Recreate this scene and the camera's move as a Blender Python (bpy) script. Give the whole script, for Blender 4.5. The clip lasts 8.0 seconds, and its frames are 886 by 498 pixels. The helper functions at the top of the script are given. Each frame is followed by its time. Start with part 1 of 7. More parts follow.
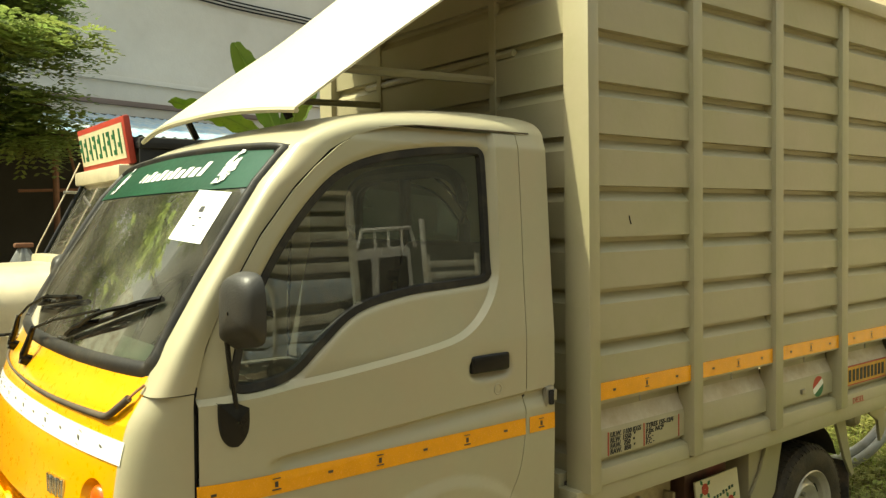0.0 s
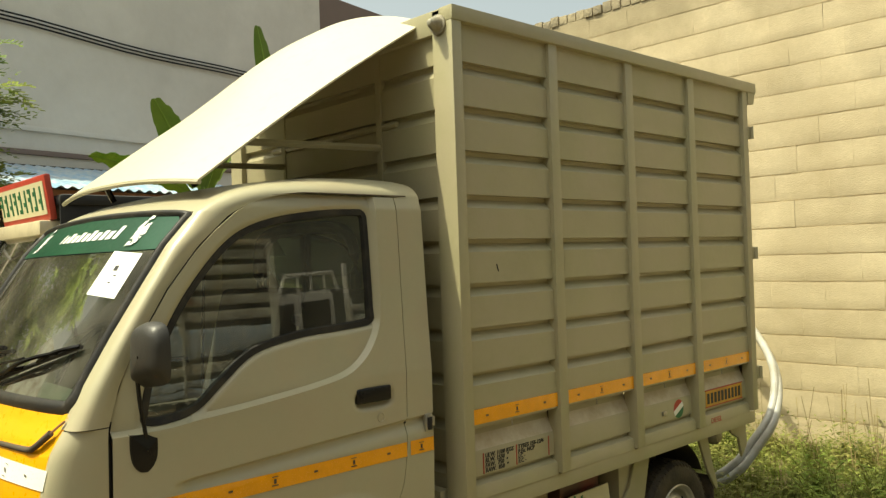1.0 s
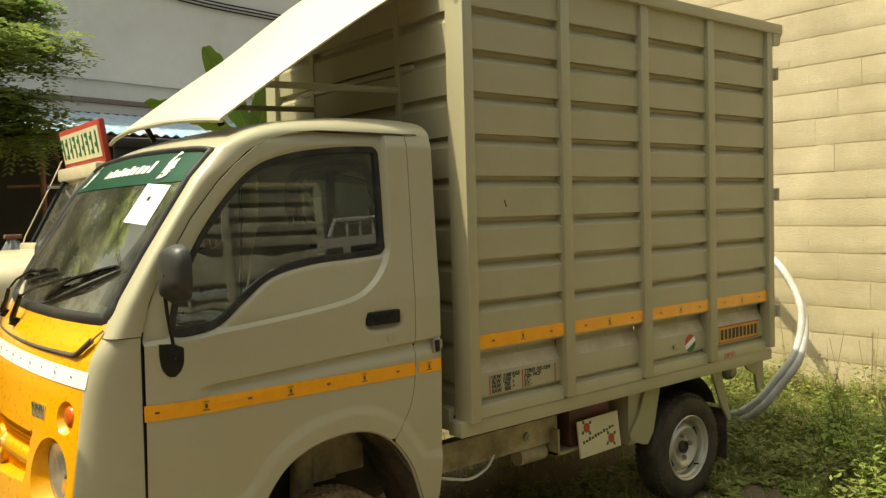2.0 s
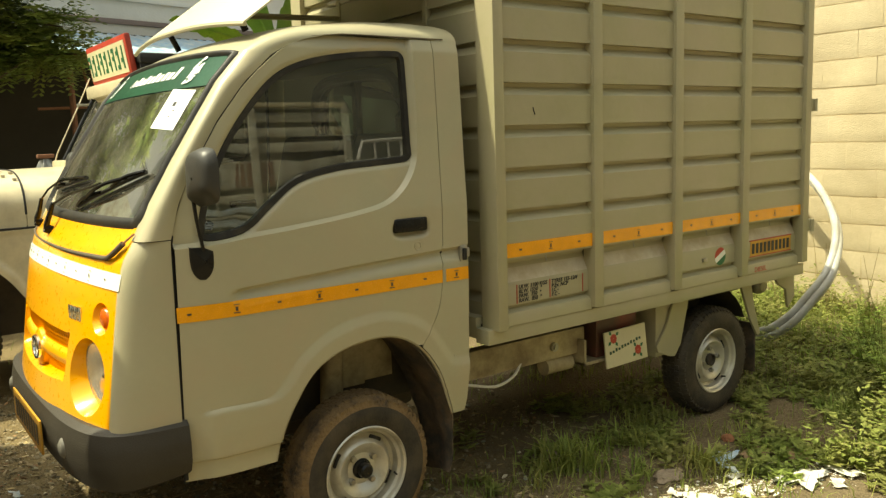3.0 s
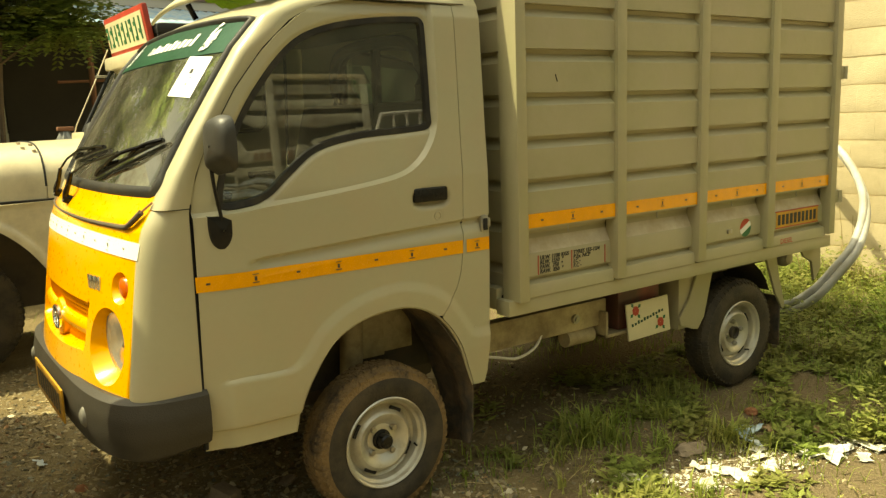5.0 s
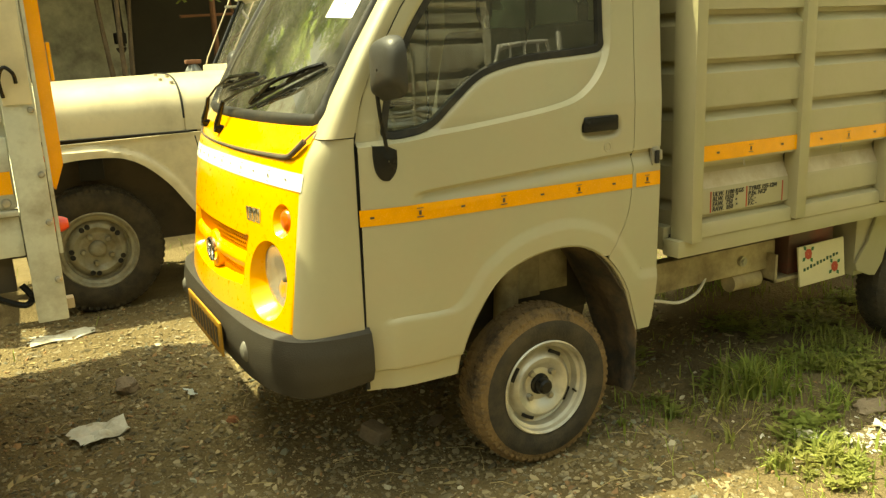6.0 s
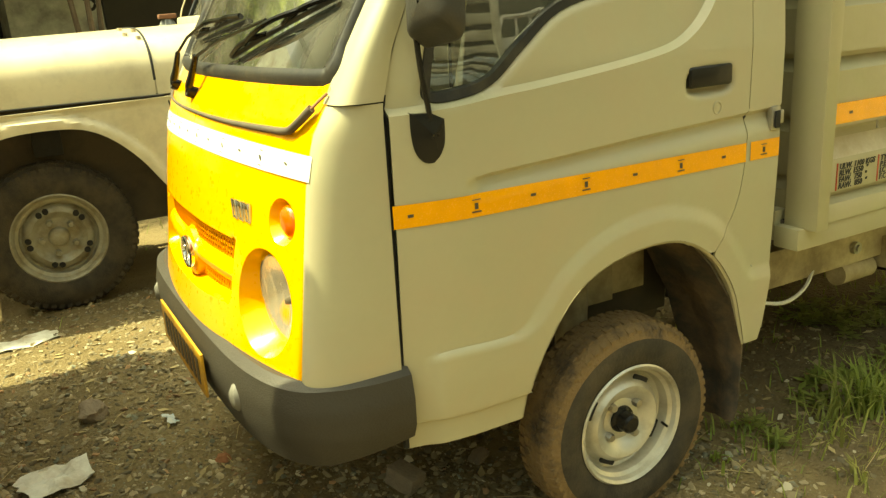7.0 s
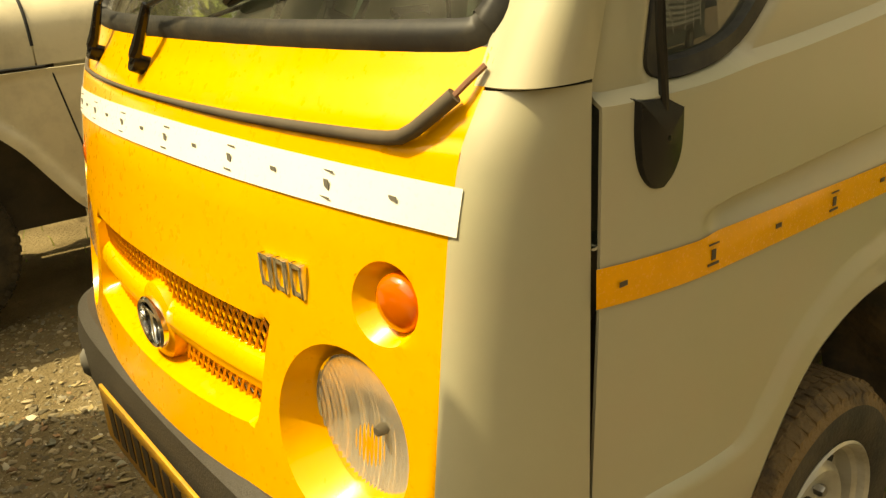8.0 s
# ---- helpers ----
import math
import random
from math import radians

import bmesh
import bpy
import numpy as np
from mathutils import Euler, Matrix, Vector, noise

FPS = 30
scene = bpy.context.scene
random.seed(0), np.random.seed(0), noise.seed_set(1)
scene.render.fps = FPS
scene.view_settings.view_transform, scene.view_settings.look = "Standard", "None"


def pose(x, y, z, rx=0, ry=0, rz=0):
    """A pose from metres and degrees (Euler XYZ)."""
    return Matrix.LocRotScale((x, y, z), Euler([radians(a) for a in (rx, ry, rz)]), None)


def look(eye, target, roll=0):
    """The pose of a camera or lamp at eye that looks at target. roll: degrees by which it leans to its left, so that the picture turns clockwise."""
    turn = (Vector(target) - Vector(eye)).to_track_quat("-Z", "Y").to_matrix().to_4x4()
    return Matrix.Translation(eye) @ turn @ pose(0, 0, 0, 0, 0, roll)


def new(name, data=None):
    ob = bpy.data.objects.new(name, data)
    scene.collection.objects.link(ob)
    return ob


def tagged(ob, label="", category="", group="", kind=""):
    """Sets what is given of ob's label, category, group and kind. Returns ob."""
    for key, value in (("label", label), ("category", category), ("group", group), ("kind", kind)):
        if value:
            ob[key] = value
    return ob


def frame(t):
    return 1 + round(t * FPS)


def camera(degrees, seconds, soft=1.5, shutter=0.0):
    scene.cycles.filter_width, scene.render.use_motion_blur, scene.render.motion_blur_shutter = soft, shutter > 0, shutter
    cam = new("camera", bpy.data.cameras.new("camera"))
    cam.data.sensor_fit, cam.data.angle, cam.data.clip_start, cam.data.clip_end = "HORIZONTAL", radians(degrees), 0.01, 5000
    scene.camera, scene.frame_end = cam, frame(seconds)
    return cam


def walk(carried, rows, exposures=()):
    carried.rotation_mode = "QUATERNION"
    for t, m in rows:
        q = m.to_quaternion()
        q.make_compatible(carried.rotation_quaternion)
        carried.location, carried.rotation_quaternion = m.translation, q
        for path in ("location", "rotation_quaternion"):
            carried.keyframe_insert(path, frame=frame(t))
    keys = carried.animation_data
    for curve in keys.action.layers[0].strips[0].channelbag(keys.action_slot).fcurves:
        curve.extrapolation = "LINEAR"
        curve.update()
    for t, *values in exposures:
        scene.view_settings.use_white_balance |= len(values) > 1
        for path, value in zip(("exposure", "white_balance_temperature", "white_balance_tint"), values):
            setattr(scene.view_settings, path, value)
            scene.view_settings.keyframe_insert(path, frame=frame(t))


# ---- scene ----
cam = camera(57.5, 8.0, soft=1.35)
PATH = [
    (0, (-1.292, -1.691, 1.541), (-0.057, -0.119, 1.471), -0.8),
    (0.2, (-1.311, -1.759, 1.55), (-0.016, -0.236, 1.499), -0.9),
    (0.5, (-1.373, -1.873, 1.543), (-0.018, -0.402, 1.52), -1.4),
    (0.7, (-1.4, -1.94, 1.56), (-0.03, -0.483, 1.55), -1.5),
    (1, (-1.42, -2.087, 1.571), (-0.055, -0.625, 1.598), -1.9),
    (1.5, (-1.402, -2.293, 1.552), (-0.074, -0.798, 1.574), -1.7),
    (2, (-1.41, -2.36, 1.512), (-0.162, -0.8, 1.418), -1.6),
    (3.5, (-1.391, -2.356, 1.425), (-0.223, -0.761, 1.121), -1.8),
    (4, (-1.381, -2.345, 1.422), (-0.218, -0.749, 1.103), -1.9),
    (5.5, (-1.4, -2.286, 1.418), (-0.338, -0.63, 1.059), -2.3),
    (5.7, (-1.416, -2.218, 1.409), (-0.41, -0.536, 1.014), -2.4),
    (6, (-1.476, -2.06, 1.39), (-0.572, -0.341, 0.914), -2.7),
    (6.2, (-1.485, -1.948, 1.371), (-0.618, -0.222, 0.853), -2.8),
    (6.5, (-1.475, -1.805, 1.361), (-0.611, -0.096, 0.786), -3.0),
    (6.7, (-1.428, -1.676, 1.335), (-0.556, 0.026, 0.748), -3.2),
    (7, (-1.295, -1.389, 1.335), (-0.385, 0.298, 0.762), -3.7),
    (7.2, (-1.257, -1.258, 1.34), (-0.317, 0.421, 0.795), -3.8),
    (7.5, (-1.255, -0.981, 1.315), (-0.236, 0.652, 0.772), -4.0),
    (7.7, (-1.271, -0.787, 1.31), (-0.176, 0.777, 0.715), -4.1),
    (8, (-1.265, -0.525, 1.294), (-0.127, 0.974, 0.616), -3.8),
]
EXPOSURES = [(0, 0.68, 7400, -8), (0.5, 0.36, 7400, -7), (1, 0.34, 7400, -5), (2, 0.33, 7300, -3), (3.5, 0.74, 8000, -8), (5.5, 0.70, 9600, -14), (6.0, 1.13, 9500, -18), (6.5, 1.24, 9400, -21), (7.2, 1.39, 9600, -21), (8, 0.51, 10300, -2)]
walk(cam, [(t, look(eye, target, roll)) for t, eye, target, roll in PATH], EXPOSURES)

# ---- daylight: high sun from ahead and from the far side of the truck ----
SUN_FROM = Vector((-0.46, 0.24, 1.0)).normalized()
world = bpy.data.worlds.new("world")
scene.world = world
world.use_nodes = True
wn = world.node_tree
sky = wn.nodes.new("ShaderNodeTexSky")
sky.sky_type, sky.sun_disc = "NISHITA", False
sky.sun_elevation, sky.sun_rotation = math.asin(SUN_FROM.z), math.atan2(SUN_FROM.x, SUN_FROM.y)
sky.dust_density = 5.0
wn.nodes["Background"].inputs["Strength"].default_value = 0.15
haze = wn.nodes.new("ShaderNodeHueSaturation")
haze.inputs["Saturation"].default_value, haze.inputs["Value"].default_value = 0.5, 1.15
wn.links.new(sky.outputs[0], haze.inputs["Color"])
wn.links.new(haze.outputs[0], wn.nodes["Background"].inputs["Color"])
sun = new("sun", bpy.data.lights.new("sun", "SUN"))
sun.data.energy, sun.data.angle, sun.data.color = 4.5, radians(0.6), (1.0, 0.93, 0.78)
sun.matrix_world = look(tuple(SUN_FROM * 30), (0, 0, 0))

# ---- materials ----


def material(name, colour, rough=0.5, metal=0.0, vary=0.12, scale=6.0, bump=0.0, bump_scale=80.0, second=None, second_amount=0.0,
             second_scale=2.5, second_sharp=0.25, coat=0.0, random=0.0, rough_vary=0.1, spec=0.5):
    """A surface with a broad and a fine variation, an optional second colour in patches, and fine relief."""
    m = bpy.data.materials.new(name)
    m.use_nodes = True
    nt = m.node_tree
    n, l = nt.nodes, nt.links
    p = n["Principled BSDF"]
    co = n.new("ShaderNodeTexCoord")
    geo = n.new("ShaderNodeNewGeometry")
    pos = geo.outputs["Position"]
    big = n.new("ShaderNodeTexNoise")
    big.inputs["Scale"].default_value, big.inputs["Detail"].default_value = scale, 5
    l.new(pos, big.inputs["Vector"])
    fine = n.new("ShaderNodeTexNoise")
    fine.inputs["Scale"].default_value, fine.inputs["Detail"].default_value = scale * 14, 4
    l.new(pos, fine.inputs["Vector"])
    add = n.new("ShaderNodeMath")
    add.operation = "MULTIPLY_ADD"
    l.new(fine.outputs[0], add.inputs[0])
    add.inputs[1].default_value = 0.4
    l.new(big.outputs[0], add.inputs[2])
    ramp = n.new("ShaderNodeMapRange")
    l.new(add.outputs[0], ramp.inputs[0])
    ramp.inputs[1].default_value, ramp.inputs[2].default_value = 0.4, 1.0
    ramp.inputs[3].default_value, ramp.inputs[4].default_value = 1 - vary, 1 + vary
    mul = n.new("ShaderNodeMixRGB")
    mul.blend_type, mul.inputs[0].default_value = "MULTIPLY", 1.0
    mul.inputs[1].default_value = (*colour, 1)
    l.new(ramp.outputs[0], mul.inputs[2])
    out = mul.outputs[0]
    if second:
        patch = n.new("ShaderNodeTexNoise")
        patch.inputs["Scale"].default_value, patch.inputs["Detail"].default_value = second_scale, 8
        patch.inputs["Roughness"].default_value = 0.65
        l.new(pos, patch.inputs["Vector"])
        edge = n.new("ShaderNodeMapRange")
        l.new(patch.outputs[0], edge.inputs[0])
        edge.inputs[1].default_value = 0.62 - 0.35 * second_amount - second_sharp / 2
        edge.inputs[2].default_value = 0.62 - 0.35 * second_amount + second_sharp / 2
        edge.clamp = True
        mix = n.new("ShaderNodeMixRGB")
        l.new(edge.outputs[0], mix.inputs[0])
        l.new(out, mix.inputs[1])
        mix.inputs[2].default_value = (*second, 1)
        out = mix.outputs[0]
    if random:
        info = n.new("ShaderNodeObjectInfo")
        spread = n.new("ShaderNodeMapRange")
        l.new(info.outputs["Random"] if random < 1 else geo.outputs["Random Per Island"], spread.inputs[0])
        amount = random % 1
        spread.inputs[3].default_value, spread.inputs[4].default_value = 1 - amount, 1 + amount
        tint = n.new("ShaderNodeMixRGB")
        tint.blend_type, tint.inputs[0].default_value = "MULTIPLY", 1.0
        l.new(out, tint.inputs[1])
        l.new(spread.outputs[0], tint.inputs[2])
        out = tint.outputs[0]
    l.new(out, p.inputs["Base Color"])
    rr = n.new("ShaderNodeMapRange")
    l.new(fine.outputs[0], rr.inputs[0])
    rr.inputs[3].default_value, rr.inputs[4].default_value = max(0.02, rough - rough_vary), min(1, rough + rough_vary)
    l.new(rr.outputs[0], p.inputs["Roughness"])
    p.inputs["Metallic"].default_value = metal
    p.inputs["Specular IOR Level"].default_value = spec
    p.inputs["Coat Weight"].default_value = coat
    p.inputs["Coat Roughness"].default_value = 0.10
    if bump:
        relief = n.new("ShaderNodeTexNoise")
        relief.inputs["Scale"].default_value, relief.inputs["Detail"].default_value = bump_scale, 6
        l.new(pos, relief.inputs["Vector"])
        b = n.new("ShaderNodeBump")
        b.inputs["Strength"].default_value, b.inputs["Distance"].default_value = bump, 0.02
        l.new(relief.outputs[0], b.inputs["Height"])
        l.new(b.outputs[0], p.inputs["Normal"])
    return m


def glass(name, tint, alpha_rough=0.02, ior=1.45, film=0.0):
    """Thin pane: mostly clear, with a tint, true reflections and an optional layer of dust."""
    m = bpy.data.materials.new(name)
    m.use_nodes = True
    n, l = m.node_tree.nodes, m.node_tree.links
    out = n["Material Output"]
    n.remove(n["Principled BSDF"])
    clear = n.new("ShaderNodeBsdfTransparent")
    clear.inputs[0].default_value = (*tint, 1)
    shine = n.new("ShaderNodeBsdfGlossy")
    shine.inputs["Roughness"].default_value = alpha_rough
    fres = n.new("ShaderNodeFresnel")
    fres.inputs[0].default_value = ior
    mix = n.new("ShaderNodeMixShader")
    l.new(fres.outputs[0], mix.inputs[0])
    l.new(clear.outputs[0], mix.inputs[1])
    l.new(shine.outputs[0], mix.inputs[2])
    last = mix.outputs[0]
    if film:
        geo = n.new("ShaderNodeNewGeometry")
        streak = n.new("ShaderNodeTexNoise")
        streak.inputs["Scale"].default_value, streak.inputs["Detail"].default_value = 7, 9
        l.new(geo.outputs["Position"], streak.inputs["Vector"])
        rng = n.new("ShaderNodeMapRange")
        l.new(streak.outputs[0], rng.inputs[0])
        rng.inputs[1].default_value, rng.inputs[2].default_value = 0.35, 0.8
        rng.inputs[3].default_value, rng.inputs[4].default_value = film * 0.4, film * 2
        dust = n.new("ShaderNodeBsdfDiffuse")
        dust.inputs[0].default_value = (0.45, 0.42, 0.33, 1)
        both = n.new("ShaderNodeMixShader")
        l.new(rng.outputs[0], both.inputs[0])
        l.new(last, both.inputs[1])
        l.new(dust.outputs[0], both.inputs[2])
        last = both.outputs[0]
    l.new(last, out.inputs["Surface"])
    return m


cream = material("cream_paint", (0.411, 0.380, 0.256), 0.38, vary=0.05, scale=3, coat=0.22, bump=0.012, bump_scale=14, rough_vary=0.06,
                 second=(0.43, 0.365, 0.245), second_amount=0.14, second_scale=5, second_sharp=0.3)
box_paint = material("box_paint", (0.368, 0.338, 0.203), 0.42, vary=0.07, scale=4, coat=0.1, bump=0.05, bump_scale=25,
                     second=(0.40, 0.345, 0.235), second_amount=0.2, second_scale=3, second_sharp=0.35)
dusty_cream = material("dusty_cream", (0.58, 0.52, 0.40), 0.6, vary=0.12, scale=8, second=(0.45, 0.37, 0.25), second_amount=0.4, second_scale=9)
deflector_white = material("deflector_white", (0.62, 0.575, 0.44), 0.35, vary=0.04, scale=3, coat=0.2, second=(0.6, 0.54, 0.4),
                           second_amount=0.02, second_scale=18, second_sharp=0.1)
yellow = material("yellow_paint", (0.86, 0.385, 0.008), 0.3, vary=0.05, scale=4, coat=0.4, second=(0.80, 0.37, 0.015), second_amount=0.12,
                  second_scale=6, bump=0.008, bump_scale=30)
orange_tape = material("orange_tape", (0.88, 0.36, 0.006), 0.25, vary=0.1, scale=20, coat=0.3)
white_tape = material("white_tape", (0.80, 0.79, 0.74), 0.3, vary=0.04, scale=10)
tape_print = material("tape_print", (0.06, 0.045, 0.03), 0.5)
grey_plastic = material("grey_plastic", (0.030, 0.0245, 0.017), 0.62, vary=0.15, scale=12, bump=0.15, bump_scale=220,
                        second=(0.036, 0.031, 0.024), second_amount=0.25, second_scale=4)
seal_grey = material("seal_grey", (0.075, 0.058, 0.038), 0.8, vary=0.25, scale=14)
mark_grey = material("mark_grey", (0.16, 0.15, 0.13), 0.6)
black_plastic = material("black_plastic", (0.009, 0.0085, 0.008), 0.22, vary=0.2, scale=15, spec=0.28, rough_vary=0.06)
mirror_shell = material("mirror_shell", (0.036, 0.034, 0.030), 0.45, vary=0.15, scale=15, bump=0.08, bump_scale=200)
rubber = material("rubber", (0.016, 0.015, 0.014), 0.5, vary=0.25, scale=12, second=(0.05, 0.043, 0.03), second_amount=0.12, second_scale=14, spec=0.35)
tyre_rubber = material("tyre_rubber", (0.030, 0.025, 0.018), 0.75, vary=0.25, scale=18, bump=0.2, bump_scale=120,
                       second=(0.07, 0.054, 0.034), second_amount=0.35, second_scale=10)
tyre_mud = material("tyre_mud", (0.045, 0.037, 0.03), 0.9, vary=0.3, scale=20, bump=0.6, bump_scale=90,
                    second=(0.21, 0.135, 0.062), second_amount=0.7, second_scale=9, second_sharp=0.2)
gap_dark = material("gap_dark", (0.012, 0.011, 0.01), 0.8)
silver = material("silver_paint", (0.62, 0.59, 0.51), 0.36, 0.5, vary=0.08, scale=14, second=(0.34, 0.29, 0.20), second_amount=0.12, second_scale=7)
dull_silver = material("dull_silver", (0.36, 0.34, 0.27), 0.5, 0.3, vary=0.15, scale=14, second=(0.22, 0.18, 0.11), second_amount=0.15, second_scale=12)
chrome = material("chrome", (0.75, 0.75, 0.73), 0.12, 1.0, vary=0.05)
steel = material("steel", (0.42, 0.40, 0.36), 0.4, 0.9, vary=0.2, scale=30)
flap_black = material("flap_black", (0.035, 0.031, 0.026), 0.7, vary=0.3, scale=9, second=(0.15, 0.10, 0.055), second_amount=0.3, second_scale=7, bump=0.3, bump_scale=40)
under_dark = material("under_dark", (0.04, 0.034, 0.026), 0.85, vary=0.3, scale=8, second=(0.09, 0.07, 0.045), second_amount=0.4)
chassis_tan = material("chassis_tan", (0.50, 0.42, 0.26), 0.6, vary=0.2, scale=7, second=(0.20, 0.15, 0.085), second_amount=0.35, second_scale=5)
red_box = material("red_box", (0.30, 0.035, 0.03), 0.5, vary=0.2, second=(0.1, 0.05, 0.035), second_amount=0.35)
orange_lens = material("orange_lens", (0.62, 0.115, 0.01), 0.12, vary=0.05, coat=0.8)
red_lens = material("red_lens", (0.75, 0.07, 0.03), 0.15, vary=0.05, coat=0.6)
reflector = material("lamp_reflector", (0.92, 0.91, 0.88), 0.24, 0.75, vary=0.02, rough_vary=0.03)
paper = material("paper", (0.80, 0.80, 0.78), 0.7, vary=0.05, scale=10)
ink = material("ink", (0.03, 0.03, 0.03), 0.6)
film_green = material("film_green", (0.006, 0.054, 0.026), 0.35, vary=0.2, scale=5)
letter_white = material("letter_white", (0.78, 0.80, 0.76), 0.5, vary=0.05)
seat_fabric = material("seat_fabric", (0.085, 0.08, 0.07), 0.8, vary=0.2, scale=20)
trim_grey = material("trim_grey", (0.10, 0.097, 0.085), 0.7, vary=0.15)
red_paint = material("red_paint", (0.42, 0.05, 0.03), 0.5, vary=0.15)
green_paint = material("green_paint", (0.02, 0.13, 0.05), 0.5, vary=0.15)
sign_cream = material("sign_cream", (0.64, 0.58, 0.38), 0.5, vary=0.08)
bag_grey = material("bag_grey", (0.17, 0.175, 0.165), 0.35, vary=0.3, scale=25)
rack_white = material("rack_white", (0.62, 0.60, 0.54), 0.4, vary=0.05, scale=3)
jeep_paint = material("jeep_paint", (0.66, 0.58, 0.40), 0.32, vary=0.05, scale=3, coat=0.3, second=(0.5, 0.43, 0.29), second_amount=0.15, second_scale=5)
canvas = material("canvas", (0.018, 0.018, 0.018), 0.8, vary=0.2, scale=10, bump=0.1)
block_paint = material("block_paint", (0.58, 0.485, 0.322), 0.9, vary=0.16, scale=2.5, bump=0.28, bump_scale=120, random=0.03,
                       second=(0.42, 0.335, 0.205), second_amount=0.25, second_scale=1.6, second_sharp=0.4)


def weathered_top(m, colour, lo, hi):
    """Rain-washed dirt in ragged streaks down from the wall's head."""
    n, l = m.node_tree.nodes, m.node_tree.links
    p = n["Principled BSDF"]
    clean = p.inputs["Base Color"].links[0].from_socket
    geo = n.new("ShaderNodeNewGeometry")
    xyz = n.new("ShaderNodeSeparateXYZ")
    l.new(geo.outputs["Position"], xyz.inputs[0])
    rag = n.new("ShaderNodeTexNoise")
    rag.inputs["Scale"].default_value, rag.inputs["Detail"].default_value = 1.6, 9
    l.new(geo.outputs["Position"], rag.inputs["Vector"])
    high = n.new("ShaderNodeMapRange")
    l.new(xyz.outputs[2], high.inputs[0])
    high.inputs[1].default_value, high.inputs[2].default_value = lo, hi
    both = n.new("ShaderNodeMath")
    both.operation = "ADD"
    l.new(high.outputs[0], both.inputs[0])
    l.new(rag.outputs[0], both.inputs[1])
    cut = n.new("ShaderNodeMapRange")
    l.new(both.outputs[0], cut.inputs[0])
    cut.inputs[1].default_value, cut.inputs[2].default_value = 1.0, 1.6
    cut.inputs[4].default_value = 0.75
    mix = n.new("ShaderNodeMixRGB")
    l.new(cut.outputs[0], mix.inputs[0])
    l.new(clean, mix.inputs[1])
    mix.inputs[2].default_value = (*colour, 1)
    l.new(mix.outputs[0], p.inputs["Base Color"])


weathered_top(block_paint, (0.27, 0.225, 0.14), 2.9, 3.9)
mortar = material("mortar", (0.50, 0.415, 0.27), 0.9, vary=0.12, scale=5, bump=0.5, bump_scale=70)
coping_mat = material("coping", (0.42, 0.35, 0.23), 0.9, vary=0.25, scale=4, bump=0.6, bump_scale=40, second=(0.2, 0.17, 0.12), second_amount=0.35)
plaster = material("grey_plaster", (0.74, 0.71, 0.655), 0.9, vary=0.06, scale=0.6, bump=0.12, bump_scale=30,
                   second=(0.57, 0.54, 0.49), second_amount=0.3, second_scale=0.7, second_sharp=0.5)
brown_paint = material("brown_paint", (0.20, 0.15, 0.13), 0.8, vary=0.1, scale=1)
shed_grey = material("shed_grey", (0.50, 0.51, 0.46), 0.85, vary=0.12, scale=1.5, second=(0.22, 0.22, 0.2), second_amount=0.3)
# dark colour of the added south wall, to keep bounce off the door
unseen_south_dark = material("unseen_south_dark", (0.09, 0.095, 0.07), 0.9, vary=0.3, scale=1.2)
# dimness of covered interiors put into the colour
interior_shade = material("interior_shade", (0.05, 0.046, 0.038), 0.9, vary=0.3, scale=1.2)
tin_sheet = material("tin_sheet", (0.30, 0.48, 0.66), 0.4, 0.35, vary=0.12, scale=2, second=(0.6, 0.64, 0.66), second_amount=0.3, second_scale=3)
rust = material("rust", (0.22, 0.10, 0.055), 0.8, vary=0.25, scale=10)
soil = material("soil", (0.25, 0.19, 0.100), 0.95, vary=0.30, scale=3, bump=1.0, bump_scale=60, second=(0.15, 0.11, 0.055),
                second_amount=0.45, second_scale=1.1, second_sharp=0.3, spec=0.2)


def dark_earth_shade(m, colour):
    """Darker brown earth away from the trodden, gravelled strip before the truck's nose, with a ragged edge; shade is
    painted in with it.
    """
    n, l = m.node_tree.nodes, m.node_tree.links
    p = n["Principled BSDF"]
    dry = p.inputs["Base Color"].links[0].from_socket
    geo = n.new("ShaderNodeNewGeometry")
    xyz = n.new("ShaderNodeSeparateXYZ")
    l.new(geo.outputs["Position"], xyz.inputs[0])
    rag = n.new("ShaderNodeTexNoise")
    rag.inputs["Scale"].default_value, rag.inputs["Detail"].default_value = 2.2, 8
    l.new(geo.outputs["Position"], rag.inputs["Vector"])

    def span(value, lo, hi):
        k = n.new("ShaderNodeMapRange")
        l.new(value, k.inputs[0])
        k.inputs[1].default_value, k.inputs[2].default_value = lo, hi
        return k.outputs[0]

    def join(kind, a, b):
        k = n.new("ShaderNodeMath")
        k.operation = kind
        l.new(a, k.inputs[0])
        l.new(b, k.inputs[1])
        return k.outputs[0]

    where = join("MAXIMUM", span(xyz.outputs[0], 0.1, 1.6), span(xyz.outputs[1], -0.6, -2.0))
    darkened = span(join("ADD", where, rag.outputs[0]), 0.85, 1.15)
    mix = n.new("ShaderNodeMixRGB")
    l.new(darkened, mix.inputs[0])
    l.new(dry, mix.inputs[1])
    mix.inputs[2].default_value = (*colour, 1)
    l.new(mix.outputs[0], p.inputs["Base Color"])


# dark brown earth, deepened to paint in shade under the truck and cut bounce
dark_earth_shade(soil, (0.165, 0.125, 0.073))
lorry_grey = material("lorry_grey", (0.58, 0.58, 0.48), 0.55, vary=0.12, scale=7, second=(0.34, 0.30, 0.22), second_amount=0.25, second_scale=8)
gravel_mat = material("gravel", (0.19, 0.165, 0.12), 0.9, vary=0.35, scale=20, random=1.5, spec=0.3)


